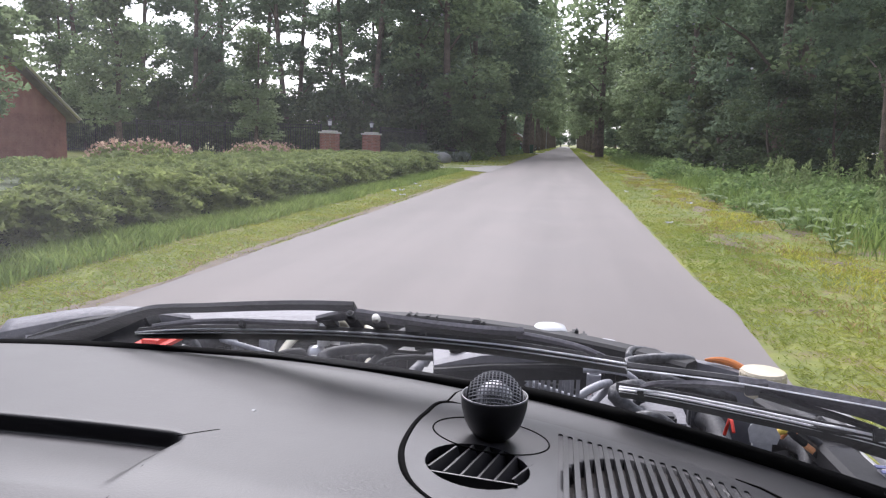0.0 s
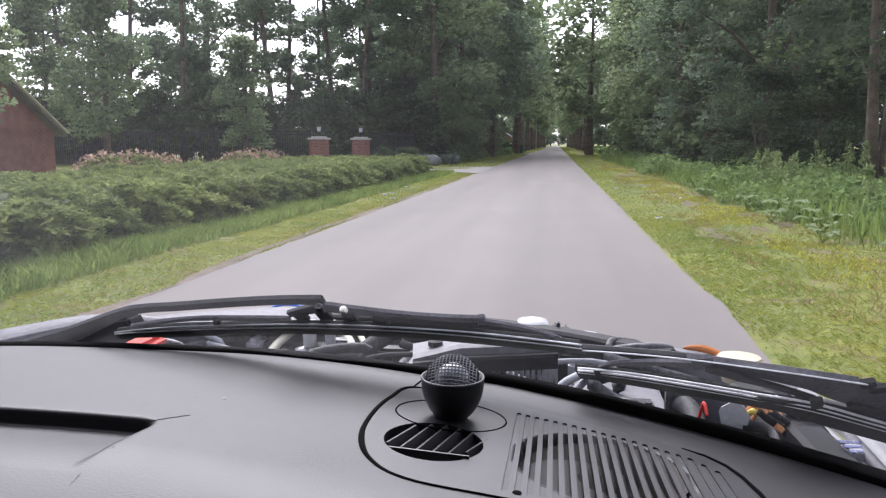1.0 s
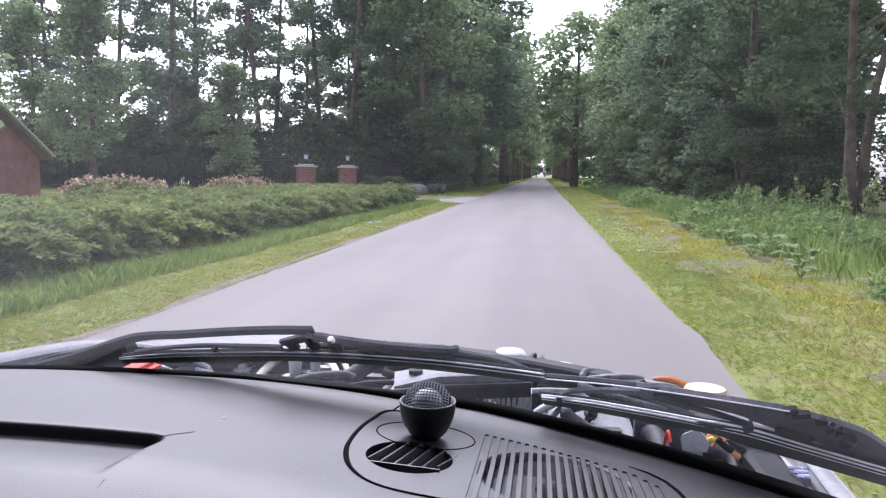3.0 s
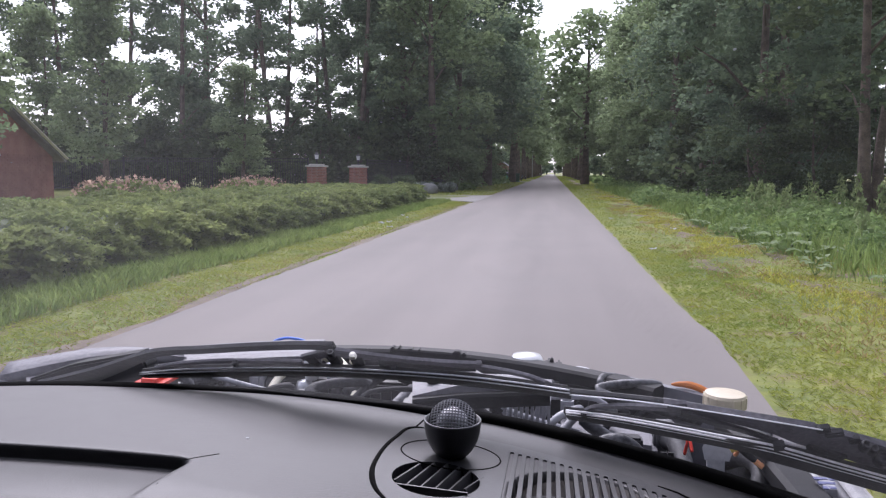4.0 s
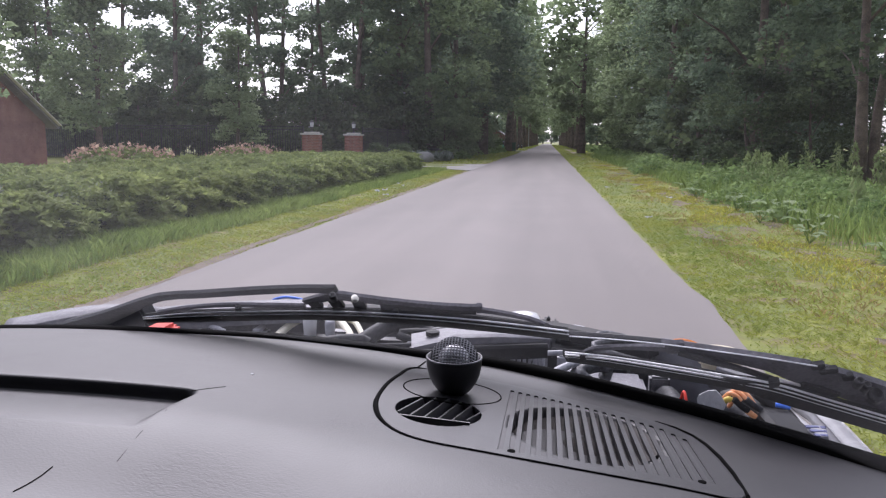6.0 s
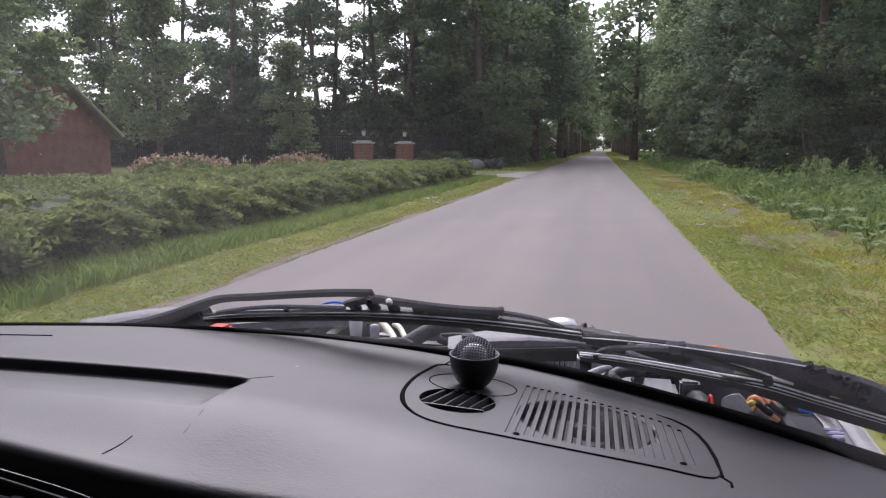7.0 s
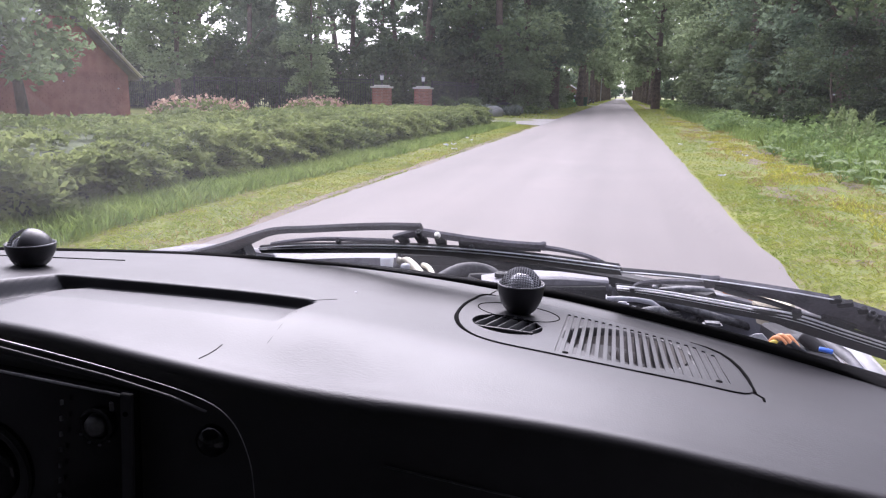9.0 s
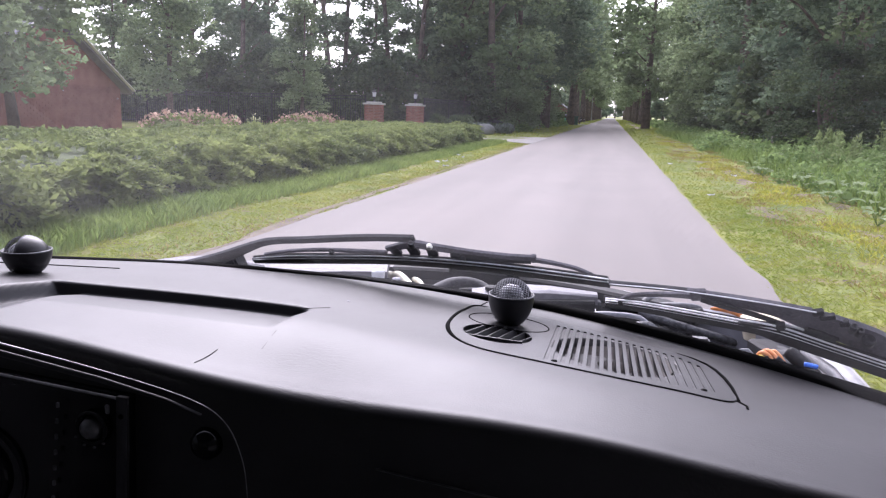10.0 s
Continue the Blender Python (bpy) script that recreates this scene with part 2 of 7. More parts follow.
M_WIPER_DUST = material("dusty_wiper_metal", (0.035, 0.033, 0.042), (0.11, 0.105, 0.125), 30.0, 0.55, 0.3, 260)
# the pale colour carries the sky's glint along the wiper edges
M_STEEL_GLINT = material("wiper_steel_with_glint", (0.55, 0.55, 0.58), (0.85, 0.85, 0.88), 60.0, 0.35, metal=0.2)
M_CARWHITE = material("white_car_paint", (0.7, 0.7, 0.71), (0.8, 0.8, 0.81), 2.0, 0.3, coat=0.6)
M_FENDER = material("dusty_white_paint", (0.2, 0.197, 0.207), (0.36, 0.353, 0.367), 5.0, 0.45, 0.1, 60)
M_CARGREY = material("grey_primer_panel", (0.07, 0.07, 0.08), (0.14, 0.14, 0.16), 4.0, 0.4, 0.1, 90)
M_SLAM = material("dull_grey_panel", (0.085, 0.082, 0.095), (0.17, 0.165, 0.185), 9.0, 0.55, 0.2, 60)
M_CHROME = material("dull_bright_line", (0.12, 0.12, 0.125), (0.35, 0.35, 0.36), 30.0, 0.4, metal=0.6)
M_GAUGE = material("glossy_black_instrument", (0.004, 0.004, 0.005), (0.008, 0.008, 0.009), 9.0, 0.15)
M_GAUGE.node_tree.nodes["Principled BSDF"].inputs["Specular IOR Level"].default_value = 0.3
M_ORANGE = material("amber_lens", (0.42, 0.11, 0.012), (0.6, 0.18, 0.02), 12.0, 0.25)
M_CREAM = material("cream_hose", (0.62, 0.58, 0.45), (0.78, 0.74, 0.6), 12.0, 0.5)
M_CAPCREAM = material("aged_cream_plastic", (0.46, 0.4, 0.28), (0.6, 0.53, 0.4), 12.0, 0.5)
M_PALEBLUE = material("pale_blue_plastic", (0.35, 0.42, 0.55), (0.55, 0.62, 0.72), 12.0, 0.4)
M_BRACKET = material("light_grey_bracket", (0.3, 0.3, 0.32), (0.48, 0.48, 0.5), 12.0, 0.55)
M_YELLOWPLUG = material("yellow_plug", (0.5, 0.36, 0.04), (0.65, 0.48, 0.08), 9.0, 0.5)
M_WIRE = material("copper_orange_wire", (0.7, 0.28, 0.11), (0.92, 0.46, 0.22), 20.0, 0.4)
M_HOSE = material("dusty_rubber_hose", (0.01, 0.01, 0.012), (0.05, 0.05, 0.055), 12.0, 0.6, 0.3, 100)
M_HOSE.node_tree.nodes["Principled BSDF"].inputs["Specular IOR Level"].default_value = 0.25
M_ENGINE = material("grimy_engine_metal", (0.015, 0.015, 0.017), (0.17, 0.17, 0.18), 9.0, 0.45, 0.4, 60, metal=0.5)
M_REDPART = material("red_reservoir_cap", (0.5, 0.025, 0.012), (0.7, 0.05, 0.025), 9.0, 0.7)
M_BLUEPART = material("blue_plug", (0.03, 0.12, 0.6), (0.06, 0.2, 0.8), 9.0, 0.4)
M_INK = material("dark_blue_ink", (0.05, 0.06, 0.16), (0.1, 0.11, 0.24), 9.0, 0.5)
M_ALU = material("light_grey_bracket", (0.2, 0.2, 0.22), (0.42, 0.42, 0.45), 9.0, 0.45)
M_CLOTH = material("dark_seat_cloth", (0.03, 0.03, 0.034), (0.06, 0.06, 0.066), 12.0, 0.95, 0.5, 300)
# unseen lining, kept dark so less light reaches the dash front
M_HEADLINING = material("dark_headlining", (0.03, 0.03, 0.03), (0.05, 0.05, 0.05), 8.0, 0.95, 0.2, 200)


# ---- mesh helpers ----
def finish(bm, name, mat, parent=None, smooth=False):
    me = bpy.data.meshes.new(name)
    bm.to_mesh(me)
    bm.free()
    me.materials.append(mat)
    if smooth:
        me.shade_smooth()
    ob = new(name, me)
    if parent is not None:
        ob.parent = parent
    return ob


def part(name, bm, mat, parent, label="", smooth=False):
    ob = finish(bm, name, mat, parent, smooth)
    return tagged(ob, label) if label else ob


def raw(name, verts, faces, mat, parent=None, label="", smooth=False):
    me = bpy.data.meshes.new(name)
    me.from_pydata(verts, [], faces)
    me.materials.append(mat)
    if smooth:
        me.shade_smooth()
    ob = new(name, me)
    if parent is not None:
        ob.parent = parent
    return tagged(ob, label) if label else ob


def thing(name, label, category, group="", at=(0, 0, 0)):
    ob = new(name)
    ob.location = at
    return tagged(ob, label, category, group)


def box(bm, lo, hi, bevel=0.0, m=None):
    c = [(a + b) / 2 for a, b in zip(lo, hi)]
    s = [b - a for a, b in zip(lo, hi)]
    mm = Matrix.Translation(c) @ Matrix.Diagonal((*s, 1))
    r = bmesh.ops.create_cube(bm, size=1, matrix=(m or Matrix()) @ mm)
    if bevel:
        vs = set(r["verts"])
        bmesh.ops.bevel(bm, geom=[e for e in bm.edges if e.verts[0] in vs], offset=bevel, segments=2, affect="EDGES")
    return bm


def tube(bm, pts, radii, n=8, cap=True):
    """A round tube along points, with a radius at each."""
    rings = []
    pts = [Vector(p) for p in pts]
    for i, p in enumerate(pts):
        d = (pts[min(i + 1, len(pts) - 1)] - pts[max(i - 1, 0)]).normalized()
        u = d.cross(Vector((0, 0, 1)) if abs(d.z) < 0.9 else Vector((1, 0, 0))).normalized()
        v = d.cross(u)
        r = radii[i] if isinstance(radii, (list, tuple)) else radii
        rings.append([bm.verts.new(p + r * (math.cos(2 * math.pi * k / n) * u + math.sin(2 * math.pi * k / n) * v)) for k in range(n)])
    for a, b in zip(rings, rings[1:]):
        for k in range(n):
            bm.faces.new((a[k], a[(k + 1) % n], b[(k + 1) % n], b[k]))
    if cap:
        bm.faces.new(rings[0][::-1])
        bm.faces.new(rings[-1])
    return bm


def smooth_line(pts, steps=6, closed=False):
    """Catmull-Rom points through pts."""
    p = [Vector(q) for q in pts]
    n = len(p)
    out = []
    for i in range(n if closed else n - 1):
        q = [p[(i + k) % n] if closed else p[min(max(i + k, 0), n - 1)] for k in (-1, 0, 1, 2)]
        for s in range(steps):
            t = s / steps
            out.append(0.5 * ((2 * q[1]) + (q[2] - q[0]) * t + (2 * q[0] - 5 * q[1] + 4 * q[2] - q[3]) * t * t + (3 * q[1] - q[0] - 3 * q[2] + q[3]) * t ** 3))
    if not closed:
        out.append(p[-1])
    return out


def strip(bm, pts, width, height, up=(0, -0.7, 0.72)):
    """A bar of rectangular section along points, its flat side facing up."""
    pts = [Vector(p) for p in pts]
    up = Vector(up).normalized()
    rings = []
    for i, p in enumerate(pts):
        d = (pts[min(i + 1, len(pts) - 1)] - pts[max(i - 1, 0)]).normalized()
        s = d.cross(up).normalized()
        w = width[i] if isinstance(width, (list, tuple)) else width
        h = height[i] if isinstance(height, (list, tuple)) else height
        rings.append([bm.verts.new(p + s * (w / 2 * a) + up * (h / 2 * b)) for a, b in ((-1, -1), (1, -1), (1, 0.6), (0.7, 1), (-0.7, 1), (-1, 0.6))])
    for a, b in zip(rings, rings[1:]):
        for k in range(6):
            bm.faces.new((a[k], a[(k + 1) % 6], b[(k + 1) % 6], b[k]))
    bm.faces.new(rings[0][::-1])
    bm.faces.new(rings[-1])
    return bm


def lathe(bm, profile, n=32, m=None):
    """Turns (radius, height) pairs round the z axis."""
    rings = []
    for r, z in profile:
        rings.append([bm.verts.new((m or Matrix()) @ Vector((r * math.cos(2 * math.pi * k / n), r * math.sin(2 * math.pi * k / n), z))) for k in range(n)])
    for a, b in zip(rings, rings[1:]):
        for k in range(n):
            bm.faces.new((a[k], a[(k + 1) % n], b[(k + 1) % n], b[k]))
    if profile[0][0] > 1e-4:
        bm.faces.new(rings[0][::-1])
    if profile[-1][0] > 1e-4:
        bm.faces.new(rings[-1])
    bmesh.ops.remove_doubles(bm, verts=bm.verts, dist=1e-5)
    return bm


def leaf_mesh(name, centres, size, rng, mat, parent=None, long=1.7, upright=0.0, flat=0.0):
    """One small folded leaf of two triangles at each centre; flat lays the leaves level."""
    c = np.asarray(centres, float)
    n = len(c)
    a = rng.normal(size=(n, 3))
    a[:, 2] = a[:, 2] * (1 - upright) + upright * 2.5
    a /= np.linalg.norm(a, axis=1)[:, None]
    if flat:
        a[:, 2] *= 1 - flat
        a /= np.linalg.norm(a, axis=1)[:, None]
    b = np.cross(a, rng.normal(size=(n, 3)) * (1 - flat) + np.array([0, 0, 1.6 * flat]))
    b /= np.linalg.norm(b, axis=1)[:, None] + 1e-9
    s = (size * rng.uniform(0.6, 1.4, n))[:, None]
    lift = np.cross(a, b) * s * 0.18
    v = np.stack([c - a * s * long / 2, c + b * s * 0.5 + lift, c + a * s * long / 2, c - b * s * 0.5 + lift], 1).reshape(-1, 3)
    me = bpy.data.meshes.new(name)
    me.vertices.add(4 * n)
    me.vertices.foreach_set("co", v.ravel())
    me.loops.add(4 * n)
    me.loops.foreach_set("vertex_index", np.arange(4 * n, dtype=np.int32))
    me.polygons.add(n)
    me.polygons.foreach_set("loop_start", np.arange(0, 4 * n, 4, dtype=np.int32))
    me.update(calc_edges=True)
    me.materials.append(mat)
    ob = new(name, me)
    if parent is not None:
        ob.parent = parent
    return ob


def blade_mesh(name, roots, height, rng, mat, lean=0.8, width=0.012, rise=1.0):
    """One curved grass blade of two triangles and a tip at each root."""
    c = np.asarray(roots, float)
    n = len(c)
    h = (height * rng.uniform(0.45, 1.3, n))[:, None]
    tilt = np.clip(rng.normal(size=(n, 3)) * lean, -1.2, 1.2)
    tilt[:, 2] = 0
    ang = np.arctan2(tilt[:, 1], tilt[:, 0]) + np.pi / 2 + rng.normal(0, 0.5, n)
    side = np.stack([np.cos(ang), np.sin(ang), np.zeros(n)], 1)
    w = width * rng.uniform(0.7, 1.5, n)[:, None]
    mid = c + np.array([0, 0, 0.6 * rise]) * h + tilt * h * 0.35
    tip = c + np.array([0, 0, 1.0 * rise]) * h + tilt * h
    v = np.stack([c - side * w, c + side * w, mid + side * w * 0.8, tip, mid - side * w * 0.8], 1).reshape(-1, 3)
    me = bpy.data.meshes.new(name)
    me.vertices.add(5 * n)
    me.vertices.foreach_set("co", v.ravel())
    me.loops.add(5 * n)
    me.loops.foreach_set("vertex_index", np.arange(5 * n, dtype=np.int32))
    me.polygons.add(n)
    me.polygons.foreach_set("loop_start", np.arange(0, 5 * n, 5, dtype=np.int32))
    me.update(calc_edges=True)
    me.materials.append(mat)
    return new(name, me)


def ease(t):
    t = min(max(t, 0.0), 1.0)
    return t * t * (3 - 2 * t)


# ---- ground and road ----
ROAD_L, ROAD_R = -3.0, 1.26


def ground_height(x, y):
    edge = max(ROAD_L - x, x - ROAD_R, 0.0)
    bumps = 0.05 * noise.noise((x * 0.8, y * 0.5, 1.7)) + 0.03 * noise.noise((x * 2.7, y * 2.1, 4.0))
    return -0.02 + min(edge / 1.2, 1.0) * (0.03 + bumps)


def axis(near, step, far, grow):
    v = list(np.arange(-near, near + 1e-6, step))
    d, s = near, step
    while d < far:
        s *= grow
        d += s
        v = [-d] + v + [d]
    return v


gx = [x - 1 for x in axis(14, 0.35, 2500, 1.35)]
gy = [y + 20 for y in axis(40, 0.6, 2500, 1.3)]
gv = [(x, y, ground_height(x, y)) for y in gy for x in gx]
gf = [(j * len(gx) + i, j * len(gx) + i + 1, (j + 1) * len(gx) + i + 1, (j + 1) * len(gx) + i) for j in range(len(gy) - 1) for i in range(len(gx) - 1)]
ground = raw("ground", gv, gf, M_GROUND, smooth=True)
tagged(ground, "grassy rural ground with bare patches of soil", "ground", kind="structure")


def ragged_strip(name, y0, y1, step, left, right, z, mat, seed, wobble, cross=5):
    """A long sheet between two uneven edges, with its edges turned down."""
    ys = np.arange(y0, y1 + step, step)
    v, f = [], []
    for y in ys:
        a = left(y) + wobble * noise.noise((seed, y * 0.45, 0)) + wobble * 0.5 * noise.noise((seed, y * 1.7, 3))
        b = right(y) + wobble * noise.noise((seed + 9, y * 0.45, 0)) + wobble * 0.5 * noise.noise((seed + 9, y * 1.7, 3))
        row = [(a - 0.02, y, z - 0.05)] + [(a + (b - a) * k / cross, y, z + 0.012 * math.sin(math.pi * k / cross)) for k in range(cross + 1)] + [(b + 0.02, y, z - 0.05)]
        v += row
    w = cross + 3
    for j in range(len(ys) - 1):
        f += [(j * w + k, j * w + k + 1, (j + 1) * w + k + 1, (j + 1) * w + k) for k in range(w - 1)]
    return raw(name, v, f, mat)


road = ragged_strip("road", -140, 520, 0.2, lambda y: ROAD_L, lambda y: ROAD_R, 0.0, M_ASPHALT, 2.0, 0.055)
tagged(road, "narrow straight grey asphalt country lane without markings", "road", kind="structure")


def mouth(x, y0, y1, x_road, flare):
    """How far a drive spreads where it meets the road."""
    d = max(0.0, 1 - abs(x - x_road) / flare)
    return y0 - 1.8 * d * d, y1 + 1.8 * d * d


def drive(name, x_far, x_road, y0, y1, z, mat, label, flare=2.4):
    xs = np.linspace(x_road, x_far, 24)
    v, f = [], []
    for x in xs:
        a, b = mouth(x, y0, y1, x_road, flare)
        v += [(x, a - 0.02, z - 0.06), (x, a + 0.07 * noise.noise((x, a, 1)), z), (x, b + 0.07 * noise.noise((x, b, 2)), z), (x, b + 0.02, z - 0.06)]
    for j in range(len(xs) - 1):
        f += [(j * 4 + k, j * 4 + k + 1, (j + 1) * 4 + k + 1, (j + 1) * 4 + k) for k in range(3)]
    return tagged(raw(name, v, f, mat), label, "driveway", kind="structure")


dr_v = []
for k in range(26):
    t = k / 25
    x = -2.92 - 12.0 * t
    e = ease(t * 1.9)
    f = max(0.0, 1 - t * 6)
    a, b = 30.6 + 3.6 * e - 1.2 * f * f, 37.2 - 1.6 * e + 1.2 * f * f
    dr_v += [(x, a - 0.02, -0.05), (x, a + 0.06 * noise.noise((x, a, 1)), 0.014), (x, b + 0.06 * noise.noise((x, b, 2)), 0.014), (x, b + 0.02, -0.05)]
tagged(raw("driveway", dr_v, [(4 * j + k, 4 * j + k + 1, 4 * j + k + 5, 4 * j + k + 4) for j in range(25) for k in range(3)], M_DRIVE),
       "pale paved driveway leading between brick gate pillars", "driveway", kind="structure")
drive("side_road", -30.0, -2.9, -14.5, -8.6, 0.012, M_DRIVE, "pale side road joining the lane")
drive("bin_driveway", -16.0, -2.9, 91.5, 95.5, 0.012, M_DRIVE, "grey driveway beside a clipped hedge")
drive("dome_driveway", -20.0, -2.9, 119.0, 124.0, 0.012, M_DRIVE, "pale paved driveway past a green dome")
soil = ragged_strip("sandy_track", 76.0, 150.0, 0.6, lambda y: 2.55 + 0.4 * math.sin(y * 0.21), lambda y: 3.15 + 0.5 * math.sin(y * 0.17 + 1), 0.02, M_SOIL, 5.0, 0.5, 6)
tagged(soil, "worn sandy track in the grass verge", "track", kind="structure")
track_y = np.arange(14.0, 76.0, 0.3)
tv = []
for y in track_y:
    c = 2.75 + 0.25 * math.sin(y * 0.19) + 0.1 * noise.noise((y, 3, 0))
    w = 0.06 + 0.55 * noise.noise((y * 0.35, 0, 7)) + 0.15 * noise.noise((y * 1.3, 1, 7))
    for k in range(5):
        x = c + max(w, 0.02) * (k / 2 - 1)
        tv.append((x, y, ground_height(x, y) + 0.008 - 0.03 * (k in (0, 4))))
earth = raw("earth_track", tv, [(5 * j + k, 5 * j + k + 1, 5 * j + k + 6, 5 * j + k + 5) for j in range(len(track_y) - 1) for k in range(4) if tv[5 * j + 4][0] - tv[5 * j][0] > 0.1 and tv[5 * j + 9][0] - tv[5 * j + 5][0] > 0.1], M_EARTH, smooth=True)
tagged(earth, "bare brown earth worn into the grass verge", "track", kind="structure")
edge = ragged_strip("road_edge", -30.0, 100.0, 0.3, lambda y: -3.2, lambda y: -3.04, -0.012, M_EDGE, 11.0, 0.16, 3)
tagged(edge, "sandy soil washed over the road's edge", "soil", kind="structure")
lay_by = ragged_strip("gravel_patch", -16.0, -8.0, 0.4, lambda y: 1.2, lambda y: 1.9 + 0.6 * math.sin((y + 16) / 8 * math.pi), 0.02, M_SOIL, 7.0, 0.2, 3)
tagged(lay_by, "sandy bare patch at the road's edge", "gravel", kind="structure")


# ---- plants ----
rng = np.random.default_rng(7)


def scatter(n, x0, x1, y0, y1, keep=None):
    """Roots spread over a stretch of verge, thinning out at its outer side and ends."""
    p = np.stack([rng.uniform(x0, x1, n), rng.uniform(y0, y1, n)], 1)
    w = (x1 - p[:, 0]) / (x1 - x0) if x1 < 0 else (p[:, 0] - x0) / (x1 - x0)
    p[:, 0] += w * rng.normal(0, 0.14 * min(x1 - x0, 2.5), n)
    p[:, 1] += rng.normal(0, min(1.8, 0.14 * (y1 - y0)), n)
    if keep is not None:
        p = p[[keep(x, y) for x, y in p]]
    return np.array([(x, y, ground_height(x, y)) for x, y in p])


def off_drives(x, y):
    for a, b in ((29.6, 38.4), (-16.0, -7.4), (90.0, 97.0), (117.5, 125.5)):
        if a < y < b and x < ROAD_L:
            f = max(0.0, 1 - abs(x - ROAD_L) / 2.4) ** 2 * 1.8
            if a + 1.3 - f < y < b - 1.3 + f:
                return False
    return True


def patchy(x, y):
    return off_drives(x, y) and noise.noise((x * 2.1, y * 1.3, 8)) > -0.8


def bare(x, y):
    return noise.noise((x * 1.7, y * 1.0, 21)) + 0.5 * noise.noise((x * 4.5, y * 3.5, 4)) - 0.06 - 0.42 * abs(x - 2.9)


def right_keep(x, y):
    if y < 33 and noise.noise((x * 1.7, y * 1.0, 21)) + 0.5 * noise.noise((x * 4.5, y * 3.5, 4)) - 0.04 - 0.42 * abs(x - 2.9) > 0:
        return noise.noise((x * 31, y * 37, 2)) > 0.1
    if y < 40 and 2.2 < x < 3.8 and noise.noise((x * 27, y * 23, 9)) < 0.08 * (1 if x > 2.4 else -1):
        return False
    on_track = abs(x - 2.75 - 0.25 * math.sin(y * 0.19)) < 0.06 + 0.5 * noise.noise((y * 0.35, 0, 7))
    if 14 < y < 76 and on_track:
        return noise.noise((x * 5.1, y * 4.3, 2)) > 0.12
    return y < 76 or noise.noise((x * 2.2, y * 1.1, 2)) > (-0.5 if x < 2.5 or x > 3.2 else 0.0)


for nm, pts, h, w in (
    ("verge_grass", scatter(34000, -4.9, ROAD_L - 0.04, 2.5, 13, patchy), 0.036, 0.003),
    ("verge_grass", scatter(18000, -4.9, ROAD_L - 0.02, 13, 34, patchy), 0.045, 0.006),
    ("verge_grass", scatter(8000, -7.5, ROAD_L - 0.02, 32, 100, patchy), 0.09, 0.022),
    ("verge_grass", scatter(4000, -7.0, ROAD_L - 0.02, 100, 260, patchy), 0.16, 0.06),
    ("verge_grass", scatter(9000, -5.8, ROAD_L - 0.08, -30, 3.0, patchy), 0.05, 0.008),
    ("verge_grass", scatter(60000, ROAD_R + 0.04, 4.2, 2.0, 12, right_keep), 0.036, 0.003),
    ("verge_grass", scatter(20000, ROAD_R + 0.02, 4.5, 12, 32, right_keep), 0.045, 0.006),
    ("verge_grass", scatter(9000, ROAD_R + 0.02, 5.5, 30, 100, right_keep), 0.09, 0.022),
    ("verge_grass", scatter(4000, ROAD_R + 0.02, 6.0, 100, 260, right_keep), 0.16, 0.06),
    ("verge_grass", scatter(9000, ROAD_R + 0.08, 5.5, -30, 2.5, right_keep), 0.05, 0.008),
):
    tagged(blade_mesh(nm, pts, h, rng, M_GRASS, lean=1.3, width=w, rise=0.55), "short yellow-green grass on the road verge", "grass", kind="stuff")
tagged(blade_mesh("dry_grass", scatter(26000, 1.9, 4.2, 1.0, 40, lambda x, y: noise.noise((x * 1.2, y * 0.8, 6)) > 0.0 and bare(x, y) < 0.05), 0.04, rng, M_DRYGRASS, width=0.004), "mossy yellow-brown grass in patches", "grass", kind="stuff")
tagged(blade_mesh("moss", scatter(46000, 1.9, 4.0, 1.0, 40, lambda x, y: noise.noise((x * 0.9, y * 0.55, 16)) > 0.9 * abs(x - 2.8) - 0.25 and bare(x, y) < 0.08), 0.046, rng, M_MOSS, width=0.004), "bright yellow moss in patches", "moss", kind="stuff")
ev, ef, place, sides = [], [], {}, {}
for j in range(520):
    for i in range(44):
        x, y = 1.7 + 0.055 * i, 1.5 + 0.06 * j
        if bare(x, y) > 0:
            ids = []
            for q, w in ((0, 0), (1, 0), (1, 1), (0, 1)):
                if (i + q, j + w) not in place:
                    a, b = x + 0.055 * q, y + 0.06 * w
                    place[(i + q, j + w)] = len(ev)
                    ev.append((a, b, ground_height(a, b)))
                ids.append(place[(i + q, j + w)])
                sides[ids[-1]] = sides.get(ids[-1], 0) + 1
            ef.append(ids)
# the rim of each patch dips under the turf
ev = [(p[0], p[1], p[2] + (0.005 if sides[k] == 4 else -0.012)) for k, p in enumerate(ev)]
tagged(raw("bare_earth", ev, ef, M_EARTH, smooth=True), "bare brown earth showing in patches through the verge", "earth", kind="stuff")
tagged(blade_mesh("dry_grass", scatter(4000, ROAD_L - 0.5, ROAD_L - 0.05, 1.0, 40, patchy), 0.03, rng, M_DRYGRASS, width=0.003), "dry trodden grass at the road edge", "grass", kind="stuff")
tagged(blade_mesh("tall_grass", scatter(22000, -4.8, -3.95, 2, 29, off_drives), 0.13, rng, M_FOOTGRASS, lean=0.4, width=0.005), "taller fresh green grass along the hedge foot", "grass", kind="stuff")
tagged(blade_mesh("tall_grass", scatter(30000, 3.4, 8.5, 4, 60, lambda x, y: noise.noise((x * 0.7, y * 0.4, 5)) > -0.2), 0.36, rng, M_TALLGRASS, lean=0.3, width=0.005), "tall rough grass at the edge of the wood", "grass", kind="stuff")


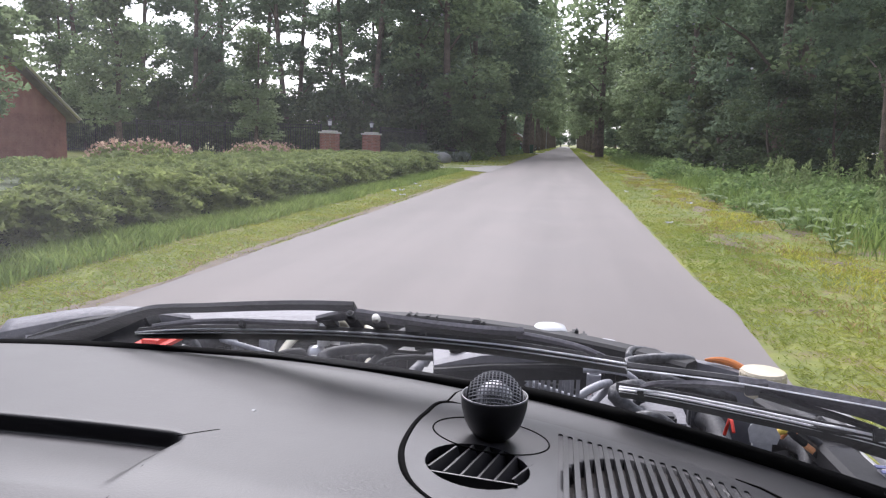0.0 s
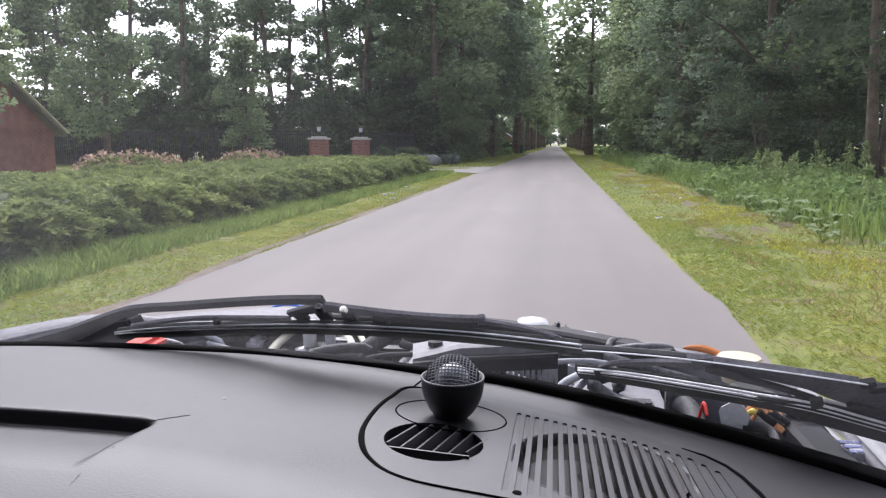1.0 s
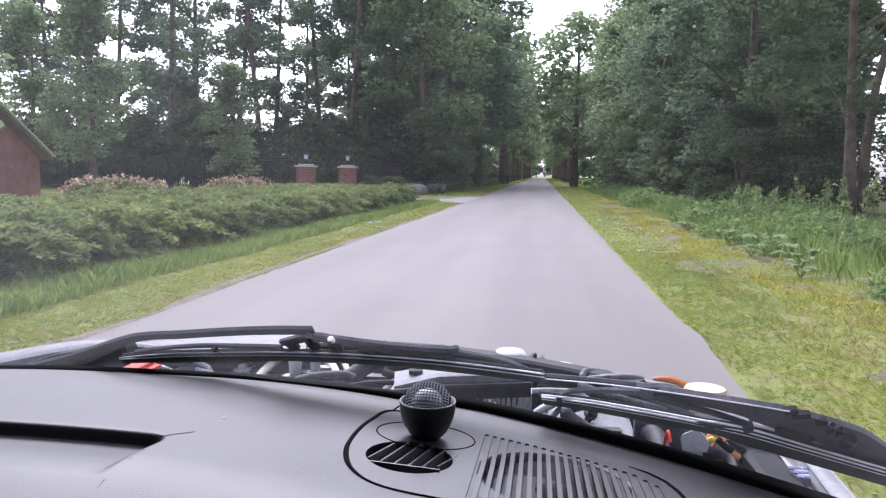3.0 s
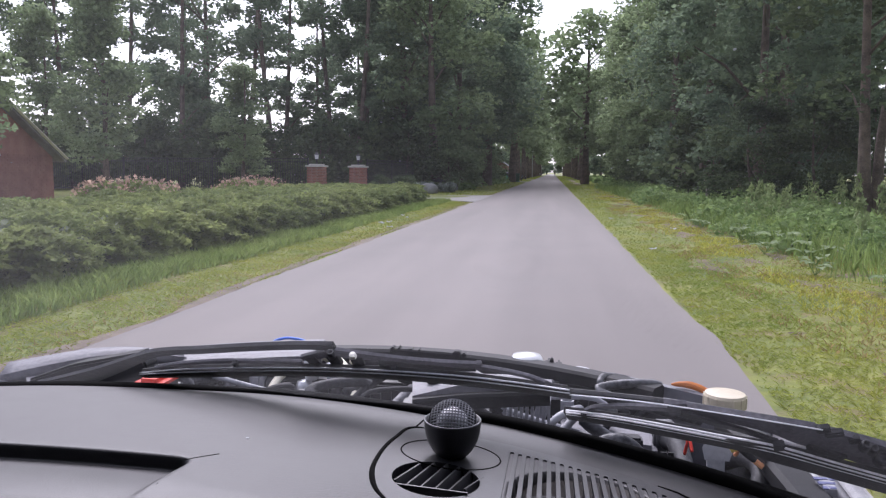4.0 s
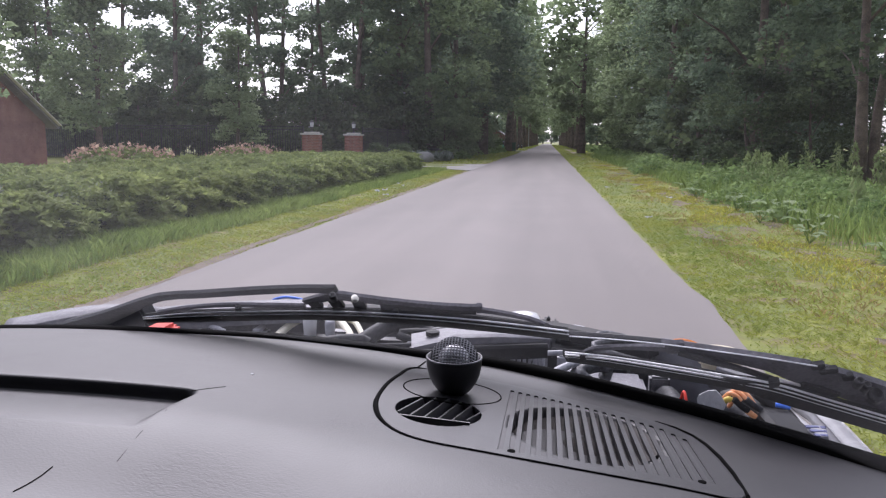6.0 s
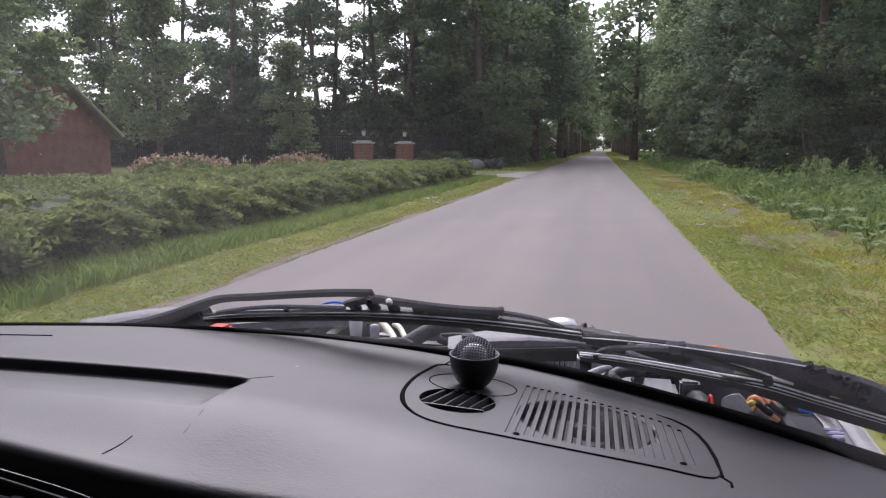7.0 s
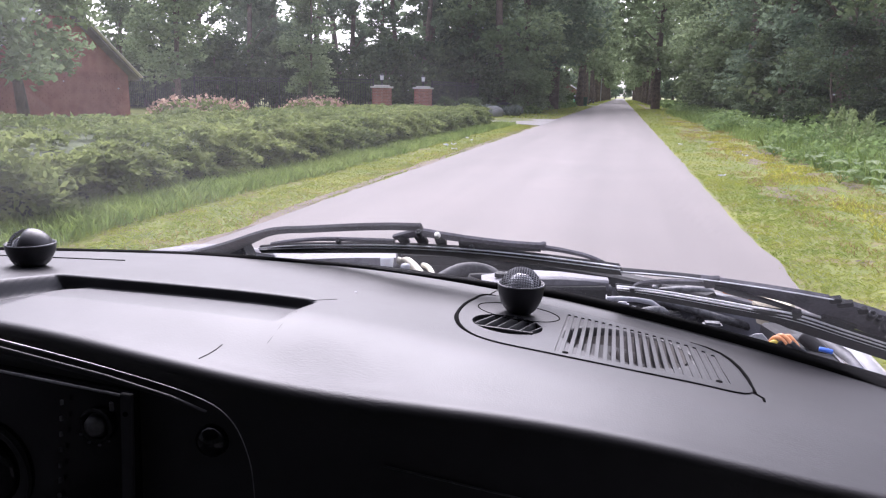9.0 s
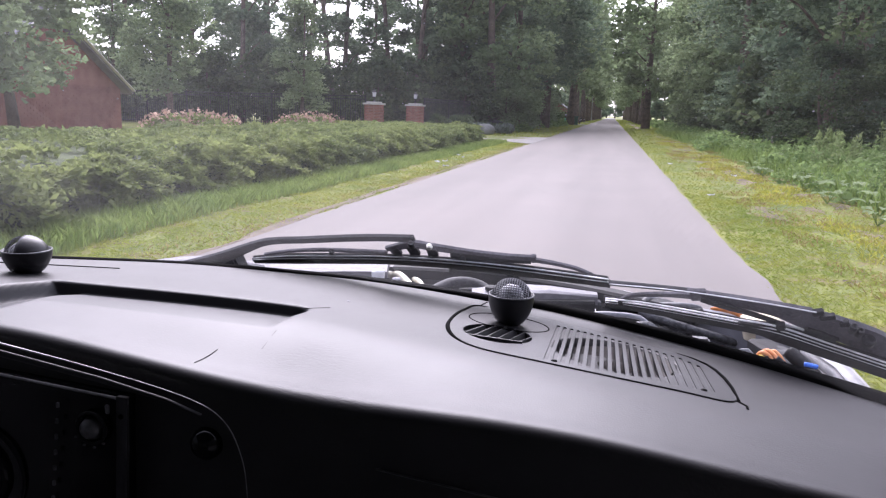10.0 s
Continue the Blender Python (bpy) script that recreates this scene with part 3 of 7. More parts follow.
def clumps(centres, radius, count, flat=0.8):
    out = []
    for x, y, z, r in centres:
        d = rng.normal(size=(count, 3))
        d /= np.linalg.norm(d, axis=1)[:, None]
        rad = r * radius * rng.uniform(0.45, 1.0, count)[:, None] ** 0.5
        q = d * rad * np.array([1, 1, flat])
        q[:, 2] = np.abs(q[:, 2]) if z <= 0.2 else q[:, 2]
        out.append(q + np.array([x, y, z]))
    return np.concatenate(out)


def weed_bed(x0, x1, y0, y1, n, height, count, size, mat, label):
    c = [(x, y, ground_height(x, y) + 0.02, height * rng.uniform(0.55, 1.35)) for x, y in zip(rng.uniform(x0, x1, n), rng.uniform(y0, y1, n))]
    ob = leaf_mesh("undergrowth", clumps(c, 1.0, count), size, rng, mat, flat=0.5)
    return tagged(ob, label, "undergrowth", kind="stuff")


weed_bed(3.55, 7.0, 4, 22, 85, 0.5, 190, 0.06, M_WEED, "nettles and broad-leaved weeds beside the verge")
weed_bed(3.9, 9.0, 16, 60, 140, 0.7, 170, 0.085, M_WEED, "nettles and broad-leaved weeds at the wood's edge")
weed_bed(4.5, 14.0, -80, 4, 120, 0.8, 80, 0.16, M_WEED, "green bracken along the lane")
weed_bed(-11, -5.2, 45, 90, 110, 0.7, 80, 0.15, M_WEED, "dense green undergrowth below the trees")
weed_bed(-14, -5.2, -90, -18, 130, 0.8, 70, 0.16, M_WEED, "green bracken along the lane")
weed_bed(5, 12, 60, 160, 90, 0.9, 60, 0.25, M_WEED, "green undergrowth below the avenue trees")


def tall_weed(x, y, h):
    """One upright flowering weed: a stalk with pairs of drooping leaves."""
    ob = thing("tall_weed", "tall pale-green weed with a leafy upright stalk", "weed", "tall weeds by the wood", (x, y, ground_height(x, y) - 0.01))
    bm = bmesh.new()
    lean = rng.normal() * 0.08
    tube(bm, [(0, 0, 0), (lean * 0.4, 0, h * 0.5), (lean, 0.02, h)], [0.012, 0.009, 0.004], 5)
    part("stalk", bm, M_PALEWEED, ob)
    k = rng.integers(55, 80)
    z = rng.uniform(0.15, 1.0, k) * h
    ang = rng.uniform(0, 2 * np.pi, k)
    r = 0.2 * (1.15 - z / h)
    leaf_mesh("leaves", np.stack([np.cos(ang) * r + lean * z / h, np.sin(ang) * r, z], 1), 0.05, rng, M_PALEWEED, ob, long=3.2, upright=0.45)
    return ob


for i in range(30):
    tall_weed(rng.uniform(4.8, 8.2), rng.uniform(11, 24), rng.uniform(0.75, 1.35))


def broad_leaf_plant(x, y, s):
    """A low rosette of large pale leaves on short stalks."""
    ob = thing("broad_leaf_plant", "low plant with large pale green leaves in the verge", "plant", "broad-leaved plants", (x, y, ground_height(x, y)))
    for k in range(9):
        a = k * 2.4 + rng.uniform(-0.3, 0.3)
        r, h, w = s * rng.uniform(0.5, 1.0), s * rng.uniform(0.5, 1.0), s * rng.uniform(0.28, 0.42)
        c, d = Vector((math.cos(a), math.sin(a), 0)), Vector((-math.sin(a), math.cos(a), 0))
        bm = bmesh.new()
        tip = c * r + Vector((0, 0, h))
        mid = [tip + c * w * t + Vector((0, 0, 0.12 * w - 0.35 * w * t * t)) for t in (-1, -0.3, 0.4, 1)]
        rows = [[bm.verts.new(m + d * w * q * b + Vector((0, 0, 0.18 * w * abs(b)))) for b in (-1, 0, 1)] for m, q in zip(mid, (0.15, 0.8, 0.7, 0.08))]
        for u, v in zip(rows, rows[1:]):
            for b in (0, 1):
                bm.faces.new((u[b], u[b + 1], v[b + 1], v[b]))
        part("leaf", bm, M_PALELEAF, ob, smooth=True)
        bm = bmesh.new()
        tube(bm, [(0, 0, 0), c * r * 0.6 + Vector((0, 0, h * 0.8)), mid[0]], 0.008 * s / 0.4, 5)
        part("stalk", bm, M_WEED, ob)


for x, y, s in ((3.6, 9.4, 0.2), (3.9, 10.3, 0.26), (3.5, 11.2, 0.2), (4.0, 12.2, 0.28), (3.7, 13.4, 0.22), (4.0, 8.2, 0.22), (4.1, 14.8, 0.28), (3.6, 16.5, 0.24), (3.8, 19.5, 0.26)):
    broad_leaf_plant(x - 0.35, y, s * rng.uniform(0.8, 1.2))


def make_tree(label, height, radius, base, leaves, size, mat, trunk_r, seed, name="tree", clump_n=42, shape="round", limbs=9, fork=False, tight=0.42):
    """A tapered trunk with limbs, and a crown of leaf clumps at the limbs' ends with gaps between them."""
    r = np.random.default_rng(seed)
    ob = thing(name, label, "tree")
    bm = bmesh.new()
    bend = r.normal(size=2) * 0.35
    line = [(bend[0] * math.sin(t * 2.2), bend[1] * math.sin(t * 1.7), t * height * 0.92) for t in np.linspace(0, 1, 9)]
    rad = [trunk_r * (1.45 if i == 0 else 1.08 if i == 1 else 1 - 0.85 * i / 9) for i in range(9)]
    line[0] = (line[0][0], line[0][1], -0.2)
    tube(bm, line, rad, 10)
    if fork:
        tube(bm, [(0.3, 0, -0.2), (0.36, 0.05, height * 0.15), (0.55, 0.1, height * 0.26), (1.15, 0.2, height * 0.42), (2.2, 0.3, height * 0.75)], [trunk_r * 1.15, trunk_r * 0.85, trunk_r * 0.75, trunk_r * 0.6, trunk_r * 0.2], 9)
    centres = []
    for k in range(clump_n):
        t = r.uniform(0, 1)
        z = base + (height - base) * t
        if shape == "cone":
            rr = radius * (1.0 - t) ** 0.8 + 0.15
        elif shape == "column":
            rr = radius * math.sin(math.pi * (0.1 + 0.85 * t)) ** 0.6
        else:
            rr = radius * math.sin(math.pi * (0.12 + 0.86 * t)) ** 0.7
        a = r.uniform(0, 2 * math.pi)
        d = rr * r.uniform(0.25, 1.0) ** 0.6
        centres.append((d * math.cos(a), d * math.sin(a), z, r.uniform(0.55, 1.25)))
    for c in centres[:limbs]:
        z0 = max(base * 0.75, c[2] - 0.45 * math.hypot(c[0], c[1]) - 0.8)
        f = min(z0 / (height * 0.92), 1)
        start = (bend[0] * math.sin(f * 2.2), bend[1] * math.sin(f * 1.7), z0)
        mid = (start[0] * 0.5 + c[0] * 0.5, start[1] * 0.5 + c[1] * 0.5, z0 + (c[2] - z0) * 0.65)
        w = trunk_r * 0.4 * (1 - 0.6 * f)
        tube(bm, [start, mid, c[:3]], [w, w * 0.6, w * 0.15], 6)
    part("trunk", bm, M_BARK, ob, smooth=True)
    per = leaves // clump_n
    pts = []
    cr = radius * (tight if shape == "round" else 0.5)
    for x, y, z, s in centres:
        d = r.normal(size=(per, 3))
        d /= np.linalg.norm(d, axis=1)[:, None]
        q = d * (cr * s * r.uniform(0.15, 1.0, per)[:, None] ** 0.55) * np.array([1, 1, 0.55])
        # the leaves sit in level sprays within each clump
        layer = cr * s * 0.3
        q[:, 2] = np.where(r.random(per) < 0.75, np.round(q[:, 2] / layer) * layer + r.normal(size=per) * layer * 0.16, q[:, 2])
        q[:, 2] -= 0.16 * np.hypot(q[:, 0], q[:, 1])
        pts.append(q + np.array([x, y, z]))
    leaf_mesh("crown", np.concatenate(pts), size, r, mat, ob, long=1.5, flat=0.45)
    return ob


oak = make_tree("mature broad-leaved tree with a dense green crown", 17, 4.6, 3.6, 9000, 0.27, M_LEAF, 0.3, 11)
oak_dark = make_tree("tall dark-green tree with a dense crown", 19, 4.4, 4.0, 9600, 0.24, M_LEAF, 0.32, 12, clump_n=60, tight=0.3)
poplar = make_tree("slender tall tree with a thin open crown", 21, 3.0, 5.0, 4800, 0.2, M_LEAF, 0.2, 13, clump_n=40, tight=0.32)
willow = make_tree("pale grey-green willow with hanging foliage", 14, 4.3, 1.6, 12600, 0.19, M_LEAF_LIGHT, 0.3, 14, clump_n=90, tight=0.28)
fore_tree = make_tree("large dark tree with a twin trunk at the wood's edge", 16, 4.0, 3.4, 11000, 0.145, M_LEAF_DARK, 0.15, 15, clump_n=80, fork=True, tight=0.25)
edge_tree = make_tree("dense green tree with foliage down to the undergrowth", 15, 4.0, 0.9, 13600, 0.165, M_LEAF, 0.25, 16, clump_n=120, tight=0.25)
cone = make_tree("young columnar garden tree", 6.8, 1.3, 1.3, 8000, 0.1, M_LEAF_LIGHT, 0.09, 17, clump_n=40, shape="cone", limbs=5)
shrub = make_tree("dense dark-green shrub below the trees", 4.2, 2.3, 0.4, 2200, 0.21, M_LEAF_DARK, 0.08, 18, name="shrub", clump_n=44, limbs=6)
fore_shrub = make_tree("fine-leaved dark shrub at the wood's edge", 4.4, 2.3, 0.3, 7000, 0.1, M_LEAF_DARK, 0.07, 28, name="shrub", clump_n=60, limbs=6, tight=0.3)
light_shrub = make_tree("loose grey-green shrub at the wood's edge", 4.0, 2.2, 0.3, 3600, 0.15, M_LEAF_LIGHT, 0.07, 31, name="shrub", clump_n=44, limbs=6, tight=0.32)
avenue = make_tree("roadside avenue tree with a tall bare trunk", 18, 4.9, 4.8, 2200, 0.45, M_LEAF_LIGHT, 0.34, 19, clump_n=52, tight=0.34)
far_tree = make_tree("distant tree in the wood", 17, 4.8, 1.2, 1400, 0.72, M_LEAF, 0.3, 20, clump_n=46, limbs=5, tight=0.34)
far_dark = make_tree("distant dark tree in the wood", 18, 4.8, 1.2, 1400, 0.72, M_LEAF_DARK, 0.3, 21, clump_n=46, limbs=5, tight=0.34)
PROTOTYPES = []


def plant(proto, x, y, s=1.0, turn=None, group=""):
    """Sets out a tree: the prototype itself first, then copies."""
    m = Matrix.Translation((x, y, ground_height(x, y))) @ Matrix.Rotation(rng.uniform(0, 6.28) if turn is None else turn, 4, "Z") @ Matrix.Diagonal((s, s, s * rng.uniform(0.92, 1.08), 1))
    if proto not in PROTOTYPES:
        PROTOTYPES.append(proto)
        proto.matrix_basis = m
        ob = proto
    else:
        ob = copy_thing(proto, m)
        ob.matrix_basis = m
    if group:
        ob["group"] = group
    return ob


# garden and wood on the driver's side
plant(cone, -13.8, 32.0, 1.0, group="garden trees")
plant(cone, -18.2, 28.5, 1.35, group="garden trees")
plant(cone, -22.5, 30.5, 1.2, group="garden trees")
plant(cone, -12.6, 12.6, 1.15, group="garden trees")
plant(cone, -14.2, 15.6, 1.3, group="garden trees")
for x, y, s in ((-6.8, 57, 0.95), (-10.4, 53, 0.95), (-19.5, 60, 0.8), (-27, 56, 1.0), (-33, 50, 1.0), (-36, 40, 0.9)):
    plant(oak_dark, x, y, s, group="trees behind the garden")
for x, y, s in ((-12.5, 47, 1.0), (-15, 51, 0.95), (-17.5, 46, 1.0), (-21, 49, 1.0), (-24, 46, 0.95), (-28.5, 47, 1.0), (-31, 45, 1.0)):
    plant(poplar, x, y, s, group="slender trees behind the garden")
for k in range(22):
    plant(shrub, -9.0 - 1.35 * k, 45 + 3 * math.sin(k * 1.7) - 0.25 * k, rng.uniform(0.75, 1.1), group="shrubs behind the fence")
for k in range(10):
    plant(shrub, -10.2 - 2.7 * k, 49.5 + math.sin(k * 2.3), 0.9, group="shrubs behind the fence")
for x, y in ((-6.6, 47.5), (-6.2, 52), (-6.8, 66), (-6.4, 74), (-7.5, 80), (-8, 59), (-9.2, 48.5)):
    plant(light_shrub, x, y, rng.uniform(0.8, 1.15), group="shrubs at the wood's edge")
# wood beside the passenger's verge
for x, y, s in ((-5.6, 65, 1.1), (-8.5, 78, 1.05), (9.8, 62, 1.0), (11, 72, 1.05), (9.0, 84, 1.0)):
    plant(oak, x, y, s, group="wood edge trees")
plant(fore_tree, 8.8, 22.4, 1.0, 0.15, group="wood edge trees")
for x, y, s in ((8.2, 31, 0.9), (7.6, 39, 1.0), (10.5, 36, 1.1), (12.5, 42, 1.1)):
    plant(edge_tree, x, y, s, group="wood edge trees")
plant(willow, -7.8, 50.0, 1.1, group="trees behind the garden")
plant(edge_tree, -13.4, 53, 0.9, group="trees behind the garden")
for x, y, s in ((7.4, 48, 1.0), (7.0, 57, 1.0), (9.5, 53, 1.15), (8.0, 66, 1.1), (7.2, 76, 1.05)):
    plant(willow, x, y, s, group="willows by the lane")
for x, y in ((7.2, 27.5), (8.9, 26.5), (10.4, 27.0)):
    plant(fore_shrub, x, y, rng.uniform(0.75, 0.95), group="shrubs at the wood's edge")
for x, y in ((7, 35), (7.0, 44), (6.8, 52), (6.6, 61), (6.8, 70)):
    plant(shrub, x, y, rng.uniform(0.7, 1.0), group="shrubs at the wood's edge")
plant(poplar, -19.2, 52, 1.0, group="slender trees behind the garden")
for x, y, s in ((-33, 64, 0.9), (-44, 50, 0.9)):
    plant(oak_dark, x, y, s, group="trees behind the garden")
for x, y in ((-5.35, 28.3), (-5.9, 28.9), (-6.6, 28.7)):
    plant(fore_shrub, x, y, 0.23, group="dark shrubs at the hedge's end")
for x, y, s in ((12.0, 24.0, 0.75), (13.6, 22.6, 0.65), (15.2, 24.8, 0.8), (14.0, 28.0, 0.8), (17.5, 29.0, 0.9), (16.5, 21.5, 0.6)):
    plant(light_shrub, x, y, s, group="sunlit shrubs beyond the wood's edge")
# the avenue ahead
plant(avenue, 3.45, 80, 1.0, group="avenue trees")
for x, y in ((-4.7, 89), (-5.0, 100), (-4.9, 110), (-4.9, 132), (-5.2, 138), (-4.8, 150), (4.4, 122), (4.9, 127), (4.5, 140), (4.6, 152)):
    plant(avenue, x, y, rng.uniform(0.92, 1.1), group="avenue trees")
for k in range(14):
    plant(avenue, -4.9 + rng.normal() * 0.2, 162 + 13 * k, rng.uniform(0.9, 1.1), group="avenue trees")
    plant(avenue, 4.7 + rng.normal() * 0.2, 160 + 13 * k, rng.uniform(0.9, 1.1), group="avenue trees")
for k in range(8):
    plant(far_dark if k % 3 else far_tree, -9 - rng.uniform(0, 10), 66 + 8 * k * rng.uniform(0.5, 1.2), rng.uniform(0.9, 1.2), group="wood trees")
for k in range(26):
    y = 48 + 5.5 * k * rng.uniform(0.6, 1.1)
    plant(far_tree if k % 3 else far_dark, min(12 + rng.uniform(0, 30), 0.33 * y), y, rng.uniform(0.9, 1.2), group="wood trees")
for k in range(16):
    plant(far_tree, -10 - rng.uniform(0, 14), 130 + 14 * k, rng.uniform(0.9, 1.2), group="wood trees")
    plant(far_tree, 14 + rng.uniform(0, 26), 150 + 8 * k, rng.uniform(0.9, 1.2), group="wood trees")
for k in (0, 1, 2, 3, 4, 5, 8, 9, 10, 11, 12, 13):
    plant(far_tree, -70 + 11 * k, 385 + 8 * math.sin(k * 2.1), 1.35, group="wood trees")
for x, y, s in ((5.0, 330, 0.9), (-5.0, 345, 1.0), (1.5, 470, 1.0), (-3.5, 462, 1.0), (11, 322, 1.1), (-10, 330, 1.1)):
    plant(far_tree, x, y, s, group="wood trees")
# the wood behind the car
for x, y in ((-5.3, -34), (-5.5, -44.7), (-5.2, -57), (-5.6, -68), (-8, -50), (-9.5, -39), (-9, -61), (-8.5, -73)):
    plant(avenue, x, y, rng.uniform(0.9, 1.05), group="lane trees")
for k in range(11):
    plant(far_dark if k % 2 else far_tree, -14 - rng.uniform(0, 20), -22 - 7 * k, rng.uniform(0.9, 1.15), group="wood trees")
    plant(far_tree if k % 2 else far_dark, 10 + rng.uniform(0, 20), -12 - 6 * k, rng.uniform(0.9, 1.15), group="wood trees")
for k in range(8):
    plant(far_tree, 24 + 3.5 * k, -6 + 4 * math.sin(k * 3.0) + 3 * k, 1.0, group="wood trees")


# ---- hedges ----
def hedge_thing(name, label, x0, x1, y0, y1, h, n, size, mat, rough=0.12, clipped=False):
    """A core sheet coloured as the inner shade, and a coat of leaves over an uneven top and sides."""
    ob = thing(name, label, "hedge", at=((x0 + x1) / 2, (y0 + y1) / 2, 0))
    cx, cy = (x0 + x1) / 2, (y0 + y1) / 2

    def top(x, y):
        e = min(x - x0, x1 - x, y - y0, y1 - y)
        lump = rough * (noise.noise((x * 0.9, y * 0.9, 3)) + 0.6 * noise.noise((x * 2.3, y * 2.3, 5)))
        return h * (1 if clipped else min(1.0, 0.72 + 0.5 * max(e, 0) / 0.6)) + lump

    def along():
        return rng.uniform(y0, y1) if y0 > 3 or y1 < 3 or rng.random() < 0.12 else rng.uniform(3.0, y1)

    nx, ny = max(3, int((x1 - x0) / 0.3)), max(3, int((y1 - y0) / 0.4))
    v, f = [], []
    for j in range(ny + 1):
        for i in range(nx + 1):
            x, y = x0 + (x1 - x0) * i / nx, y0 + (y1 - y0) * j / ny
            rim = i in (0, nx) or j in (0, ny)
            v.append((x - cx, y - cy, -0.05 if rim else top(x, y) - 0.1))
    for j in range(ny):
        f += [(j * (nx + 1) + i, j * (nx + 1) + i + 1, (j + 1) * (nx + 1) + i + 1, (j + 1) * (nx + 1) + i) for i in range(nx)]
    raw("core", v, f, M_SHADE, ob)
    ax, ay, side = (x1 - x0) * (y1 - y0), 2 * (y1 - y0) * h, 2 * (x1 - x0) * h
    tot = ax + ay + side
    p = []
    for _ in range(int(n * ax / tot)):
        x, y = rng.uniform(x0, x1), along()
        p.append((x - cx, y - cy, top(x, y) - 0.02 - abs(rng.normal()) * 0.05))
    for _ in range(int(n * ay / tot)):
        x, y = (x0 if rng.random() < 0.3 else x1), along()
        z = rng.uniform(0.02, 1)
        out = 0.0 if clipped else 0.28 * math.sin(math.pi * min(z * 0.75 + 0.1, 1)) + 0.5 * rough * noise.noise((x, y * 1.5, z * 3))
        p.append((x - cx + (out if x == x1 else -out) + rng.normal() * 0.03, y - cy, z * top(x, y)))
    for _ in range(int(n * side / tot)):
        x, y = rng.uniform(x0, x1), (y0 if rng.random() < 0.5 else y1)
        z = rng.uniform(0.02, 1)
        p.append((x - cx, y - cy + rng.normal() * 0.06, z * top(x, y)))
    leaf_mesh("foliage", p, size, rng, mat, ob, upright=0.15, long=2.1)
    return ob


def spray_hedge(name, label, x0, x1, y0, y1, h, sprays, per, size, mat):
    """A loosely grown hedge: a core sheet coloured as inner shade under overlapping arching sprays of leaves."""
    cx, cy = (x0 + x1) / 2, (y0 + y1) / 2
    ob = thing(name, label, "hedge", at=(cx, cy, 0))

    def top(x, y):
        e = min(x - x0, x1 - x, y - y0, y1 - y)
        return h * min(1.0, 0.6 + 0.55 * max(e, 0) / 0.8) + 0.1 * noise.noise((x * 0.7, y * 0.5, 3)) + 0.05 * noise.noise((x * 2.1, y * 1.7, 5))

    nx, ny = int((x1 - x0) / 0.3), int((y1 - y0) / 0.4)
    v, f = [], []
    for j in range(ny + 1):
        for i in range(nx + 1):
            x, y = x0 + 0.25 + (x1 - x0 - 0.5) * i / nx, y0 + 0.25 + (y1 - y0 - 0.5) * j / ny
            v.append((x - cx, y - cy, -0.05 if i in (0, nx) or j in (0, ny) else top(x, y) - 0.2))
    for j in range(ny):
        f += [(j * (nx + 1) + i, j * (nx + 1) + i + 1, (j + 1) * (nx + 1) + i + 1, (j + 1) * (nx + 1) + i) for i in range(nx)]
    raw("core", v, f, M_INNER_SHADE, ob)
    pts = []
    for k in range(sprays):
        y = rng.uniform(3.5, y1) if rng.random() < 0.9 else rng.uniform(y0, 3.5)
        kind = rng.random()
        if kind < 0.58:
            x = rng.uniform(x0 + 0.2, x1 - 0.15)
            z, turn = top(x, y) - rng.uniform(0.05, 0.2), rng.uniform(-1.3, 1.3)
        elif kind < 0.94:
            x, z, turn = x1 - 0.42, rng.uniform(0.0, 0.85) * h, rng.uniform(-0.7, 0.7)
        else:
            x, y = rng.uniform(x0, x1), y1 - 0.3
            z, turn = rng.uniform(0.0, 0.9) * h, math.pi / 2 + rng.uniform(-0.6, 0.6)
        o = np.array([math.cos(turn), math.sin(turn), 0.0])
        d = np.array([-o[1], o[0], 0.0])
        length = rng.uniform(0.35, 0.7)
        u = rng.uniform(0, 1, per) ** 0.8
        w = rng.normal(size=per) * (0.13 - 0.08 * u)
        rise, fall = rng.uniform(0.1, 0.3), rng.uniform(0.15, 0.4)
        q = o * (length * u)[:, None] + d * w[:, None]
        q[:, 2] = rise * u - fall * u * u + rng.normal(size=per) * 0.018 - 0.25 * w * w
        q += np.array([x - cx, y - cy, z])
        q[:, 2] = np.maximum(q[:, 2], 0.02)
        pts.append(q)
    leaf_mesh("foliage", np.concatenate(pts), size, rng, mat, ob, long=2.2, flat=0.5)
    return ob


spray_hedge("hedge", "wide low loosely grown green hedge along the lane", -9.8, -4.75, -6.6, 28.4, 0.72, 1700, 85, 0.04, M_HEDGE)
hedge_thing("clipped_hedge", "clipped dark-green garden hedge beside a driveway", -12.0, -7.2, 98.0, 117.0, 1.5, 9000, 0.16, M_TRIM_HEDGE, 0.03, True)
hedge_thing("clipped_hedge", "clipped dark-green hedge along a driveway", -24.0, -7.5, 126.0, 127.5, 1.5, 5000, 0.2, M_TRIM_HEDGE, 0.03, True)
hedge_thing("clipped_hedge", "low trimmed hedge beyond the trees", -12.0, -6.5, -30.0, -27.5, 1.0, 5000, 0.13, M_TRIM_HEDGE, 0.04, True)


def flower_bush(x, y, s):
    ob = thing("hydrangea_bush", "round hydrangea bush covered in faded pink flowers", "bush", "hydrangeas in the garden", (x, y, ground_height(x, y)))
    leaf_mesh("leaves", clumps([(0, 0, 0.1, s)], 0.8, 500), 0.13, rng, M_HEDGE, ob)
    d = clumps([(0, 0, 0.12, s)], 0.95, 420)
    leaf_mesh("flowers", d[d[:, 2] > 0.35 * s], 0.1, rng, M_HYDRANGEA, ob, long=1.0)
    return ob


